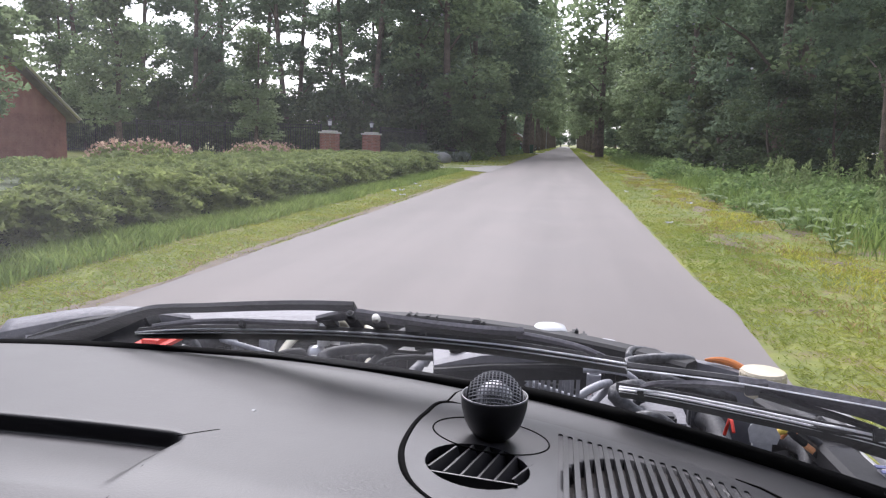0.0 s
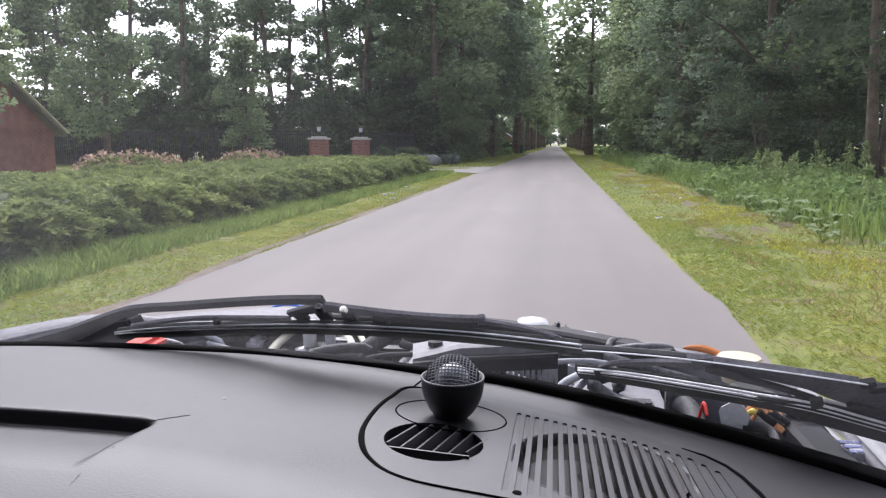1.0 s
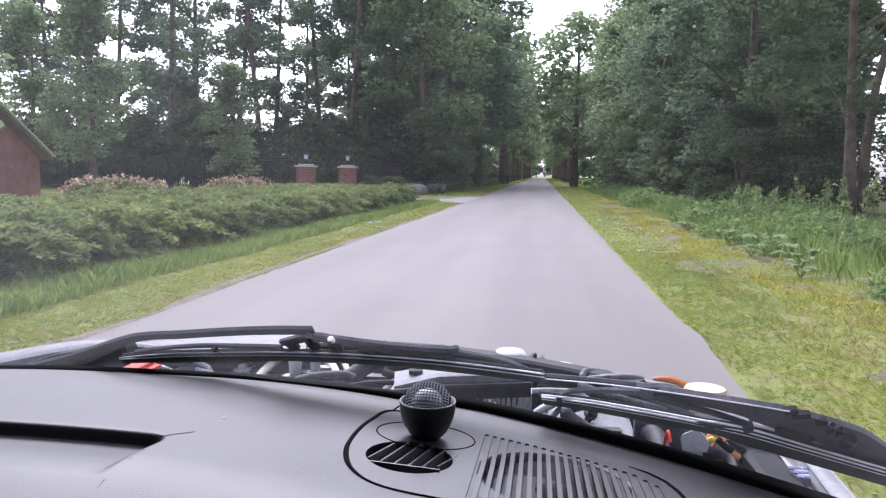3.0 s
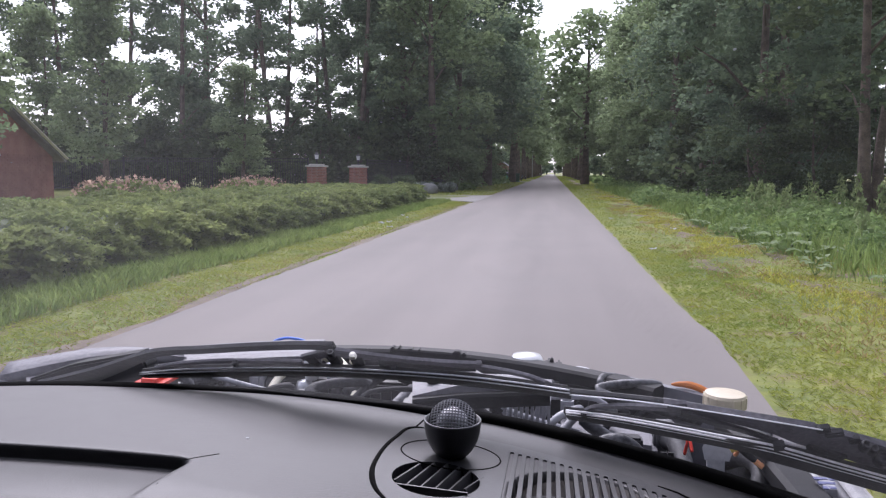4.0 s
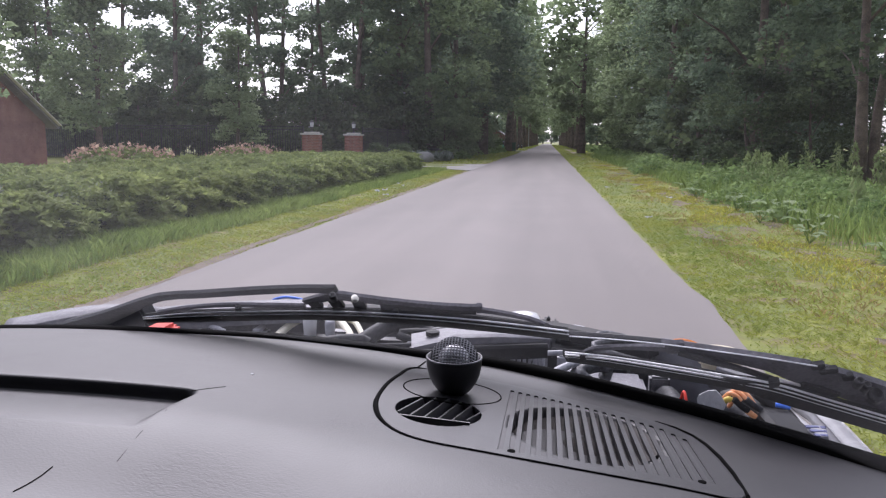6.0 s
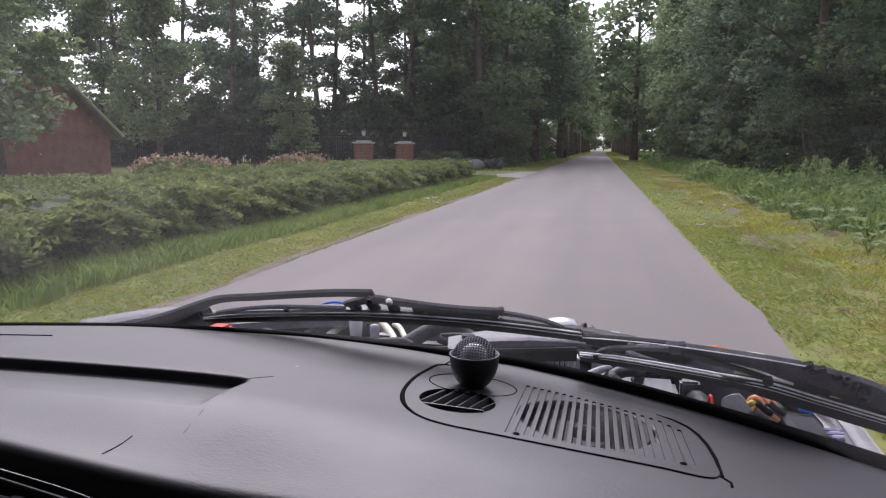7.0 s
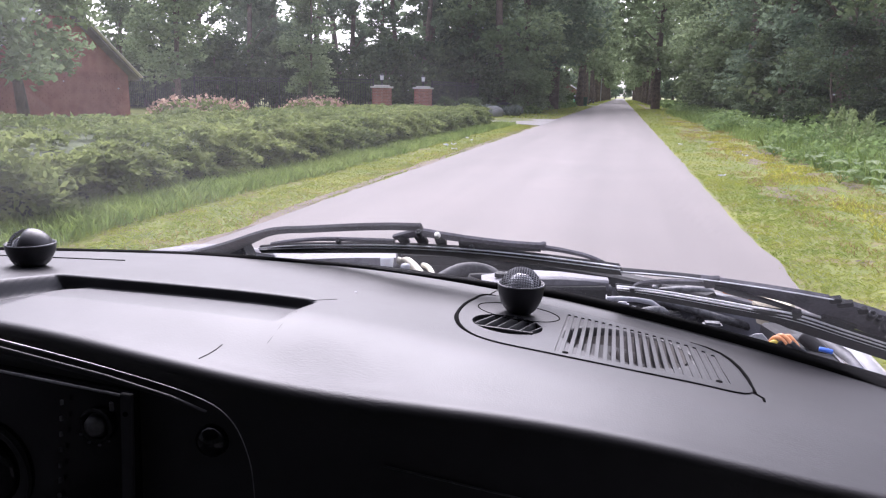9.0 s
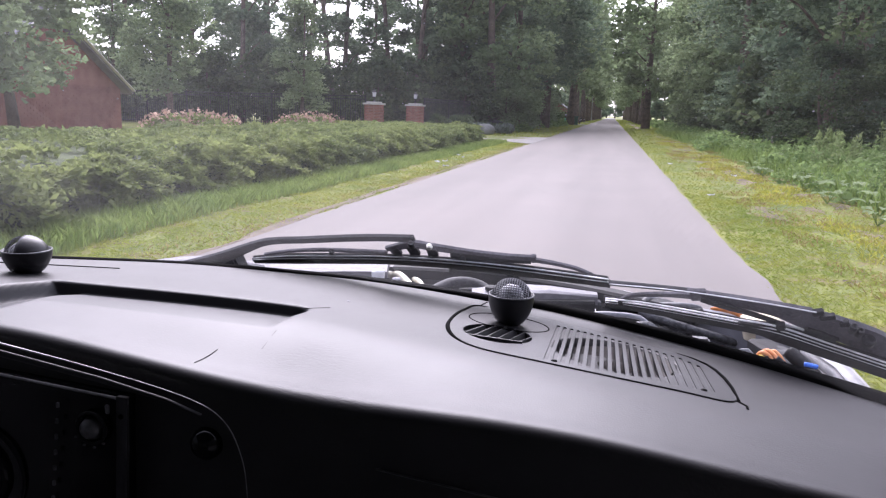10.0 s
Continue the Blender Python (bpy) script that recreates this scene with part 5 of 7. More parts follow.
dashboard = thing("dashboard", "worn black grained vinyl dashboard with a tray and speaker grille", "dashboard")
dv, df = [], []
dx = np.arange(-1.15, 0.505, 0.003)
N_TOP = 165
for x in dx:
    x = float(x)
    far = dash_far(x)
    col = []
    back = min(max(0.467 + 0.135 * (x + 0.481), 0.43), far - 0.05)
    ys = list(np.linspace(far, back + 0.0004, 80)) + [back - 0.001, back - 0.002, back - 0.003, back - 0.004] + list(np.linspace(back - 0.007, 0.31, 81))
    for y in ys:
        col.append((x, y, dash_z(x, y) - hollow(x, y)))
    zl = dash_z(x, 0.31)
    for k in range(1, 7):
        a = k / 6 * math.pi / 2
        col.append((x, 0.31 - 0.01 * math.sin(a), zl - 0.01 * (1 - math.cos(a))))
    col += [(x, 0.2985, zl - 0.04), (x, 0.299, zl - 0.12), (x, 0.306, 0.72), (x, 0.33, 0.6), (x, 0.36, 0.5)]
    dv += col
W = N_TOP + 11
for i in range(len(dx) - 1):
    df += [(i * W + k, i * W + k + 1, (i + 1) * W + k + 1, (i + 1) * W + k) for k in range(W - 1)]
raw("dash_top", dv, df, M_VINYL, dashboard, "black grained vinyl top with a wedge-shaped tray", smooth=True)
wall_v = []
for x in np.linspace(-1.15, 0.5, 60):
    y = dash_far(float(x))
    wall_v += [(x, y, dash_z(float(x), y)), (x, y + 0.006, 0.62)]
raw("back_edge", wall_v, [(2 * i, 2 * i + 2, 2 * i + 3, 2 * i + 1) for i in range(59)], M_CAVITY, dashboard)
bm = bmesh.new()
seal_x = [float(x) for x in np.linspace(-1.15, 0.5, 70)]
seal_h = [float(np.interp(x, (-1.15, -0.5, -0.1, 0.1, 0.5), (0.010, 0.010, 0.015, 0.018, 0.017))) for x in seal_x]
strip(bm, [(x, dash_far(x) - 0.002, dash_z(x, dash_far(x)) - 0.008 + 0.5 * h) for x, h in zip(seal_x, seal_h)], 0.018, seal_h, (0, 0, 1))
part("windscreen_seal", bm, M_CAVITY, dashboard, "matt black seal along the windscreen's foot", smooth=True)

# the panel with its air vent and speaker grille
OUTLINE = smooth_line([(-0.062, 0.6, 0), (-0.06, 0.655, 0), (-0.05, 0.704, 0), (0.0, 0.703, 0), (0.06, 0.69, 0), (0.14, 0.655, 0), (0.198, 0.62, 0), (0.219, 0.575, 0),
                       (0.224, 0.51, 0), (0.222, 0.446, 0), (0.17, 0.447, 0), (0.055, 0.455, 0), (-0.008, 0.462, 0), (-0.038, 0.49, 0), (-0.056, 0.54, 0)], 6, True)
N_SLOT = 20
SLOT_W = 0.0041


def slot_x(k):
    return GRILLE_X0 + 0.004 + (GRILLE_X1 - GRILLE_X0 - 0.008) * k / (N_SLOT - 1)


def loop_edges(bm, pts):
    vs = [bm.verts.new((p[0], p[1], 0)) for p in pts]
    return [bm.edges.new((vs[i], vs[(i + 1) % len(vs)])) for i in range(len(vs))]


bm = bmesh.new()
edges = loop_edges(bm, OUTLINE)
edges += loop_edges(bm, [(VENT_C[0] + VENT_R[0] * math.cos(a), VENT_C[1] + VENT_R[1] * math.sin(a)) for a in np.linspace(0, 2 * math.pi, 36, endpoint=False)])
for k in range(N_SLOT):
    x, w, t, b = slot_x(k), SLOT_W / 2, grille_top(slot_x(k)) - 0.002, GRILLE_Y0 + 0.002
    edges += loop_edges(bm, [(x - w, b), (x + w, b), (x + w, t - 0.002), (x + w * 0.5, t), (x - w * 0.5, t), (x - w, t - 0.002)])
bmesh.ops.triangle_fill(bm, edges=edges, use_beauty=True)
bmesh.ops.recalc_face_normals(bm, faces=bm.faces)
if sum(f.normal.z for f in bm.faces) < 0:
    bmesh.ops.reverse_faces(bm, faces=bm.faces)
rim = [e for e in bm.edges if e.is_boundary]
ext = bmesh.ops.extrude_edge_only(bm, edges=rim)
low = {v for v in ext["geom"] if isinstance(v, bmesh.types.BMVert)}
for v in bm.verts:
    v.co.z = dash_z(v.co.x, v.co.y) + (-0.006 if v in low else 0.0014)
panel = part("vent_panel", bm, M_PLASTIC, dashboard, "raised black plastic panel with vent and grille")
bm = bmesh.new()
tube(bm, [(p.x - 0.0015, p.y, dash_z(p.x, p.y) + 0.0004) for p in OUTLINE + OUTLINE[:1]], [0.0005 + 0.0022 * ease((-0.02 - p.x) / 0.035) for p in OUTLINE + OUTLINE[:1]], 6)
part("panel_gap", bm, M_CAVITY, panel)
bm = bmesh.new()
tube(bm, [(x, y, dash_z(x, y) + 0.0006) for x, y in ((0.19, 0.632), (0.206, 0.62), (0.218, 0.6), (0.2245, 0.575), (0.2285, 0.54), (0.2295, 0.5), (0.2275, 0.452))], [0.0006, 0.0009, 0.0012, 0.0015, 0.0017, 0.0017, 0.0014], 6)
part("edge_gap", bm, M_CAVITY, panel)
bm = bmesh.new()
tube(bm, [(-0.002 + 0.047 * math.cos(a), 0.625 + 0.046 * math.sin(a), dash_z(-0.002 + 0.047 * math.cos(a), 0.625 + 0.046 * math.sin(a)) + 0.0014) for a in np.linspace(0, 2 * math.pi, 48)], 0.0008, 5)
part("cover_ring", bm, M_CAVITY, panel)
for k in range(6):
    bm = bmesh.new()
    x = VENT_C[0] - 0.026 + 0.0115 * k
    half = VENT_R[1] * math.sqrt(max(0.05, 1 - ((x - VENT_C[0]) / VENT_R[0]) ** 2)) * 0.98
    v = []
    for y, sx in ((VENT_C[1] - half * 0.55, -0.006), (VENT_C[1] + half, 0.006)):
        for t, z in ((-0.0008, 0.001), (0.0008, 0.001), (0.0008, -0.022), (-0.0008, -0.022)):
            v.append(bm.verts.new((x + sx + t + (0.008 if z < 0 else 0), y, dash_z(x, y) + z)))
    for q in ((0, 1, 5, 4), (1, 2, 6, 5), (2, 3, 7, 6), (3, 0, 4, 7), (0, 3, 2, 1), (4, 5, 6, 7)):
        bm.faces.new([v[i] for i in q])
    part("vent_vane", bm, M_PLASTIC, panel)
bm = bmesh.new()
yb = VENT_C[1] - 0.03
strip(bm, [(VENT_C[0] - 0.03, yb + 0.004, dash_z(0, yb) - 0.002), (VENT_C[0] + 0.03, yb, dash_z(0, yb) - 0.004)], 0.002, 0.01, (0, 0, 1))
part("vent_bar", bm, M_PLASTIC, panel)
bm = bmesh.new()
cx, cy = 0.12, 0.552
mc = Matrix.Translation((cx, cy, dash_z(cx, cy) - 0.0185)) @ Matrix.Rotation(-0.1, 4, "X")
rings = []
for r, z in ((1.0, 0.0125), (0.93, 0.012), (0.35, 0.004), (0.3, 0.008), (0.02, 0.011)):
    rings.append([bm.verts.new(mc @ Vector((0.061 * r * math.cos(a), 0.074 * r * math.sin(a), z))) for a in np.linspace(0, 2 * math.pi, 32, endpoint=False)])
for a, b in zip(rings, rings[1:]):
    for k in range(32):
        bm.faces.new((a[k], a[(k + 1) % 32], b[(k + 1) % 32], b[k]))
part("speaker_cone", bm, M_CONE, panel, "dusty brown-grey loudspeaker cone", smooth=True)
for x, y in ((slot_x(1), GRILLE_Y0 + 0.001), (slot_x(18), GRILLE_Y0 + 0.001)):
    bm = bmesh.new()
    lathe(bm, [(0.0, -0.004), (0.003, -0.004), (0.003, 0.0), (0.0, 0.0005)], 12, Matrix.Translation((x, y, dash_z(x, y) + 0.002)))
    part("screw_hole", bm, M_CAVITY, panel)

# seams and cracks in the vinyl
for pts, r in (
    ([(-0.052, 0.705), (-0.049, 0.75), (-0.044, 0.795)], 0.001),
    ([(-0.2235, 0.35), (-0.224, 0.34), (-0.2255, 0.33), (-0.2275, 0.3195)], 0.0004),
    ([(-0.203, 0.497), (-0.196, 0.509), (-0.186, 0.524)], 0.0004),
    ([(-0.194, 0.44), (-0.192, 0.4), (-0.189, 0.366)], 0.0002),
    ([(0.226, 0.452), (0.232, 0.44), (0.231, 0.43)], 0.0012),
    ([(-0.66, 0.53), (-0.58, 0.565), (-0.5, 0.6)], 0.0012),
):
    bm = bmesh.new()
    tube(bm, [(x, y, dash_z(x, y) + 0.0001) for x, y in pts], r, 5)
    part("seam", bm, M_CAVITY, dashboard)
bm = bmesh.new()
lathe(bm, [(0.002, -0.001), (0.0015, 0.0006), (0, 0.0008)], 8, Matrix.Translation((-0.185, 0.58, dash_z(-0.185, 0.58))))
part("screw_cap", bm, M_ALU, dashboard)

# the instrument housing below the lip
bm = bmesh.new()
line = smooth_line([(-0.8, 0.2885, 1.005), (-0.6, 0.2885, 0.992), (-0.381, 0.2885, 0.965), (-0.276, 0.2885, 0.95), (-0.212, 0.2885, 0.937), (-0.184, 0.2885, 0.922), (-0.17, 0.2885, 0.895), (-0.166, 0.29, 0.86), (-0.165, 0.291, 0.78), (-0.17, 0.295, 0.7)], 5)
tube(bm, line, [0.0011 - 0.0007 * ease((p[0] + 0.42) / 0.2) for p in line], 6)
part("bezel_line", bm, M_CHROME, dashboard, "thin bright line round the instrument housing")
gauges = thing("instrument_cluster", "glossy black instrument cluster with dials behind plastic", "instrument cluster")
bm = bmesh.new()
v = [bm.verts.new(p) for p in ((-0.62, 0.292, 0.955), (-0.27, 0.292, 0.9315), (-0.277, 0.286, 0.76), (-0.62, 0.286, 0.76))]
w = [bm.verts.new((q.co.x, 0.32, q.co.z)) for q in v]
bm.faces.new(v[::-1])
bm.faces.new(w)
for k in range(4):
    bm.faces.new((v[k], v[(k + 1) % 4], w[(k + 1) % 4], w[k]))
part("housing", bm, M_GAUGE, gauges)
bm = bmesh.new()
tube(bm, [(-0.62, 0.288, 0.9545), (-0.4066, 0.288, 0.940), (-0.2788, 0.288, 0.9305)], 0.0012, 6)
part("cover_edge", bm, M_CHROME, gauges, "thin bright upper edge of the clear cover")
for x, z, r in ((-0.305, 0.9015, 0.0135), (-0.42, 0.845, 0.045), (-0.55, 0.845, 0.045)):
    bm = bmesh.new()
    tube(bm, [(x + r * math.cos(a), 0.287, z + r * math.sin(a)) for a in np.linspace(0, 2 * math.pi, 33)], 0.0016, 6, False)
    dial = part("dial_ring", bm, M_RUBBER, gauges)
    bm = bmesh.new()
    lathe(bm, [(r * 0.75, 0.0), (r * 0.6, 0.006), (0, 0.008)], 20, Matrix.Translation((x, 0.289, z)) @ Matrix.Rotation(math.pi / 2, 4, "X"))
    part("dial_face", bm, M_MESH if r < 0.02 else M_GAUGE, dial, smooth=True)
for k in range(9):
    bm = bmesh.new()
    x, z = -0.3345 - 0.0018 * k, 0.919 - 0.0143 * k
    box(bm, (x - 0.0011, 0.2845, z - 0.0022), (x + 0.0011, 0.287, z + 0.0022), 0.0003)
    part("dial_mark", bm, M_MESH, gauges, "small grey tick beside the dials")
bm = bmesh.new()
box(bm, (-0.2895, 0.2845, 0.917), (-0.2855, 0.287, 0.925), 0.0008)
part("warning_light", bm, M_MESH, gauges, "small pale square telltale")
for a in (3.7, 4.3, 4.9, 5.5):
    bm = bmesh.new()
    x, z = -0.305 + 0.0165 * math.cos(a), 0.9015 + 0.0165 * math.sin(a)
    box(bm, (x - 0.0012, 0.285, z - 0.0008), (x + 0.0012, 0.287, z + 0.0008), 0.0003)
    part("knob_mark", bm, M_MESH, gauges)
bm = bmesh.new()
strip(bm, [(-0.2725, 0.286, 0.9335), (-0.2745, 0.2855, 0.885), (-0.281, 0.283, 0.76)], 0.010, 0.004, (0, 1, 0))
bezel = part("bezel_strip", bm, M_PLASTIC, gauges, "grey plastic strip with a screw at the cluster's side")
bm = bmesh.new()
lathe(bm, [(0.0022, -0.001), (0.002, 0.0008), (0, 0.001)], 12, Matrix.Translation((-0.2735, 0.2835, 0.917)) @ Matrix.Rotation(math.pi / 2, 4, "X"))
part("screw", bm, M_CAVITY, bezel)
bm = bmesh.new()
strip(bm, [(-0.62, 0.287, 0.982), (-0.404, 0.287, 0.9605), (-0.293, 0.287, 0.9455), (-0.235, 0.2885, 0.9345), (-0.205, 0.2895, 0.925)], [0.006, 0.0055, 0.0045, 0.0025, 0.0004], 0.003, (0, 1, 0))
part("hood_ridge", bm, M_PLASTIC, gauges, "thin ridge under the hood's bright line", smooth=True)
bm = bmesh.new()
tube(bm, [(-0.06, 0.2965, 0.895), (0.1, 0.2965, 0.878), (0.3, 0.2965, 0.85)], 0.0008, 5)
part("fascia_line", bm, M_MESH, dashboard)
bm = bmesh.new()
lathe(bm, [(0.014, -0.002), (0.013, 0.004), (0.008, 0.01), (0, 0.012)], 16, Matrix.Translation((-0.205, 0.297, 0.897)) @ Matrix.Rotation(math.pi / 2, 4, "X"))
part("knob", bm, M_GAUGE, dashboard, smooth=True)


# ---- two ball tweeters on the dashboard ----
def tweeter(x, y, z, r, facing, lift=0.05):
    """A round cup holding a ball with a wire-mesh face."""
    ob = thing("tweeter", "small black ball tweeter speaker in a cup on the dashboard", "speaker", "ball tweeters", (x, y, z))
    zb = dash_z(x, y) + 0.0014 - z
    bm = bmesh.new()
    prof = [(r * math.sqrt(1 - (z / (zb * 1.12)) ** 2), z) for z in np.linspace(zb, 0, 12)]
    prof += [(r * 1.02, 0.0015), (r * 0.94, 0.0015), (r * 0.9, -0.003), (0.6 * r, -0.6 * r)]
    lathe(bm, prof, 40)
    cup = part("cup", bm, M_PLASTIC, ob, smooth=True)
    bm = bmesh.new()
    tube(bm, [(r * 0.985 * math.cos(a), r * 0.985 * math.sin(a), 0.0018) for a in np.linspace(0, 2 * math.pi, 41)], 0.0007, 6, False)
    part("rim", bm, M_MESH, cup, "bright rim of the cup", smooth=True)
    turn = facing
    rb = r * 0.9
    turn = Matrix.Translation((0, 0, lift * r)) @ turn
    bm = bmesh.new()
    lathe(bm, [(0.0, -rb)] + [(rb * math.sin(a), -rb * math.cos(a)) for a in np.linspace(0.2, 1.75, 14)] + [(rb * 0.9, rb * 0.14), (rb * 0.88, 0.0)], 36, turn)
    ball = part("ball", bm, M_PLASTIC, ob, smooth=True)
    bm = bmesh.new()
    n = 17
    for k in range(n):
        c = -0.94 + 1.88 * k / (n - 1)
        h = math.sqrt(1 - c * c)
        for flip in (0, 1):
            pts = []
            for a in np.linspace(-1, 1, 15):
                u = a * h
                q = math.sqrt(max(0.0, 1 - c * c - u * u))
                if q < 0.12:
                    continue
                pts.append(turn @ (Vector((c, u, q) if flip else (u, c, q)) * rb))
            if len(pts) > 2:
                tube(bm, pts, 0.00055, 4, False)
    part("mesh_face", bm, M_MESH, ball, "fine black wire mesh")
    bm = bmesh.new()
    lathe(bm, [(rb * 0.62 * math.sin(a), rb * 0.3 + rb * 0.55 * math.cos(a)) for a in np.linspace(math.pi / 2, 0.01, 8)], 24, turn)
    part("dome", bm, M_SILVER, ball, smooth=True)
    return ob


tweeter(0.0, 0.62, 0.962, 0.0265, Matrix.Rotation(radians(52), 4, "X") @ Matrix.Rotation(radians(4), 4, "Y"), -0.14)
tweeter(-0.549, 0.502, 0.996, 0.0265, Matrix.Rotation(radians(65), 4, "X") @ Matrix.Rotation(radians(-75), 4, "Y"), -0.2)

# ---- the car: body without its bonnet, glass and wheels ----
CAR_X, CAR_W = -0.34, 0.88
car = thing("car", "small white car with its bonnet taken off, standing on the lane", "car")


def glass_y(z):
    return 0.726 + (0.997 - z) * 1.03


def bow(x):
    """How the windscreen curves back towards the passenger's side."""
    return 1.0 - 0.2 * min(max((x - 0.02) / 0.33, 0.0), 1.0)


def on_bow(p, ahead=0.0, eye=(0.09, -0.04, 1.166)):
    return tuple(e + (a - e) * (bow(p[0]) + ahead) for a, e in zip(p, eye))


bm = bmesh.new()
v, nx, nz = [], 24, 10
for j in range(nz + 1):
    z = 0.77 + (1.39 - 0.77) * j / nz
    for i in range(nx + 1):
        s = -1 + 2 * i / nx
        v.append(on_bow((CAR_X + s * (CAR_W - 0.06 - 0.12 * j / nz), glass_y(z) - 0.19 * s ** 6, z), -0.012))
glass = raw("windscreen", v, [(j * (nx + 1) + i, j * (nx + 1) + i + 1, (j + 1) * (nx + 1) + i + 1, (j + 1) * (nx + 1) + i) for j in range(nz) for i in range(nx)], M_GLASS, car, "clear windscreen glass", smooth=True)
glass.visible_shadow = False
for s in (-1, 1):
    side = CAR_X + s * CAR_W
    bm = bmesh.new()
    tube(bm, [(side - s * 0.02, glass_y(0.77) - 0.2, 0.77), (side - s * 0.16, glass_y(1.39) - 0.2, 1.39), (side - s * 0.18, 0.0, 1.41)], [0.045, 0.035, 0.035], 8)
    part("pillar", bm, M_CARWHITE, car, smooth=True)
    bm = bmesh.new()
    tube(bm, [(side - s * 0.03, -0.5, 0.8), (side - s * 0.17, -0.55, 1.4)], 0.05, 8)
    tube(bm, [(side - s * 0.03, -1.55, 0.8), (side - s * 0.17, -1.3, 1.38)], 0.06, 8)
    part("pillar", bm, M_CARWHITE, car, smooth=True)
    # side panel with wheel arches
    bm = bmesh.new()
    prof = [(-1.68, 0.3), (-1.7, 0.82), (0.68, 0.84), (0.72, 0.74), (0.95, 0.715), (1.1, 0.7), (1.35, 0.685), (1.68, 0.63), (1.72, 0.3), (1.62, 0.27)]
    arch = lambda c: [(c + 0.29 * math.cos(a), 0.27 + 0.29 * math.sin(a)) for a in np.linspace(0, math.pi, 13)]
    prof += arch(1.3) + [(0.95, 0.2), (-0.8, 0.2)] + arch(-1.15) + [(-1.5, 0.27)]
    a = [bm.verts.new((side, p[0], p[1])) for p in prof]
    b = [bm.verts.new((side - s * 0.04, p[0], p[1])) for p in prof]
    edges = [bm.edges.new((a[i], a[(i + 1) % len(a)])) for i in range(len(a))]
    bmesh.ops.triangle_fill(bm, edges=edges, use_beauty=True)
    for i in range(len(a)):
        k = (i + 1) % len(a)
        bm.faces.new((a[i], a[k], b[k], b[i]))
    edges = [bm.edges.get((b[i], b[(i + 1) % len(b)])) for i in range(len(b))]
    bmesh.ops.triangle_fill(bm, edges=edges, use_beauty=True)
    bmesh.ops.recalc_face_normals(bm, faces=bm.faces)
    part("side_panel", bm, M_CARWHITE, car, "white painted side panel")
    bm = bmesh.new()
    strip(bm, [(side - s * 0.05, 0.78, 0.78), (side - s * 0.03, 0.95, 0.748), (side - s * 0.004, 1.1, 0.727), (side + s * 0.014, 1.24, 0.71), (side + s * 0.01, 1.47, 0.684)], 0.036, 0.03, (0, 0, 1))
    bmesh.ops.bevel(bm, geom=list(bm.edges), offset=0.006, segments=2, affect="EDGES")
    part("fender", bm, M_FENDER if s > 0 else M_SLAM, car, "dusty front fender edge", smooth=True)
    bm = bmesh.new()
    strip(bm, [(side + s * 0.004, 1.47, 0.682), (side - s * 0.04, 1.68, 0.645)], 0.036, 0.03, (0, 0, 1))
    part("fender_front", bm, M_CARGREY, car, "dark grey front of the fender")
    bm = bmesh.new()
    strip(bm, [(side - s * 0.085, 0.9, 0.735), (side - s * 0.06, 1.1, 0.71), (side - s * 0.047, 1.35, 0.684), (side - s * 0.06, 1.6, 0.648)], 0.06, 0.03, (0, 0, 1))
    part("bonnet_gutter", bm, M_RUBBER, car, "black rubber gutter along the fender")
    bm = bmesh.new()
    box(bm, (side - s * 0.06 - 0.01, 0.96, 0.26), (side - s * 0.06 + 0.01, 1.62, 0.63), 0.006)
    part("inner_wing", bm, M_HOSE, car)
    for y in (1.3, -1.15):
        bm = bmesh.new()
        lathe(bm, [(0.17, -0.07), (0.25, -0.08), (0.265, -0.05), (0.268, 0.0), (0.265, 0.05), (0.25, 0.08), (0.17, 0.07)], 28, Matrix.Translation((side - s * 0.1, y, 0.268)) @ Matrix.Rotation(math.pi / 2, 4, "Y"))
        wheel = part("wheel", bm, M_RUBBER, car, "black tyre on a steel wheel", smooth=True)
        bm = bmesh.new()
        lathe(bm, [(0.172, -0.05), (0.15, -0.03), (0.1, 0.02), (0.04, 0.03), (0, 0.03)], 24, Matrix.Translation((side - s * 0.1, y, 0.268)) @ Matrix.Rotation(s * math.pi / 2, 4, "Y"))
        part("rim", bm, M_ALU, wheel, smooth=True)
    bm = bmesh.new()
    box(bm, (side - s * 0.05 - 0.02, -0.5, 0.82), (side - s * 0.05 + 0.02, 0.7, 0.86))
    part("window_ledge", bm, M_PLASTIC, car)
    bm = bmesh.new()
    q = [bm.verts.new(p) for p in ((side - s * 0.035, -0.5, 0.85), (side - s * 0.035, 0.72, 0.85), (side - s * 0.16, 0.3, 1.38), (side - s * 0.16, -0.52, 1.38))]
    bm.faces.new(q)
    part("side_window", bm, M_LIGHT_STOP, car)
    # unseen pane added to stop light entering at the rear side
    bm = bmesh.new()
    q = [bm.verts.new(p) for p in ((side - s * 0.035, -1.56, 0.82), (side - s * 0.035, -0.5, 0.82), (side - s * 0.16, -0.53, 1.38), (side - s * 0.16, -1.3, 1.38))]
    bm.faces.new(q)
    part("unseen_quarter_pane", bm, M_LIGHT_STOP, car)
bm = bmesh.new()
v = []
for j in range(9):
    y = 0.34 - 1.65 * j / 8
    for i in range(9):
        s = -1 + i / 4
        v.append(bm.verts.new((CAR_X + s * (CAR_W - 0.15), y, 1.385 + 0.045 * (1 - s * s) + 0.02 * math.sin(math.pi * j / 8))))
for j in range(8):
    for i in range(8):
        bm.faces.new((v[j * 9 + i], v[j * 9 + i + 1], v[(j + 1) * 9 + i + 1], v[(j + 1) * 9 + i]))
low = bmesh.ops.extrude_face_region(bm, geom=list(bm.faces))
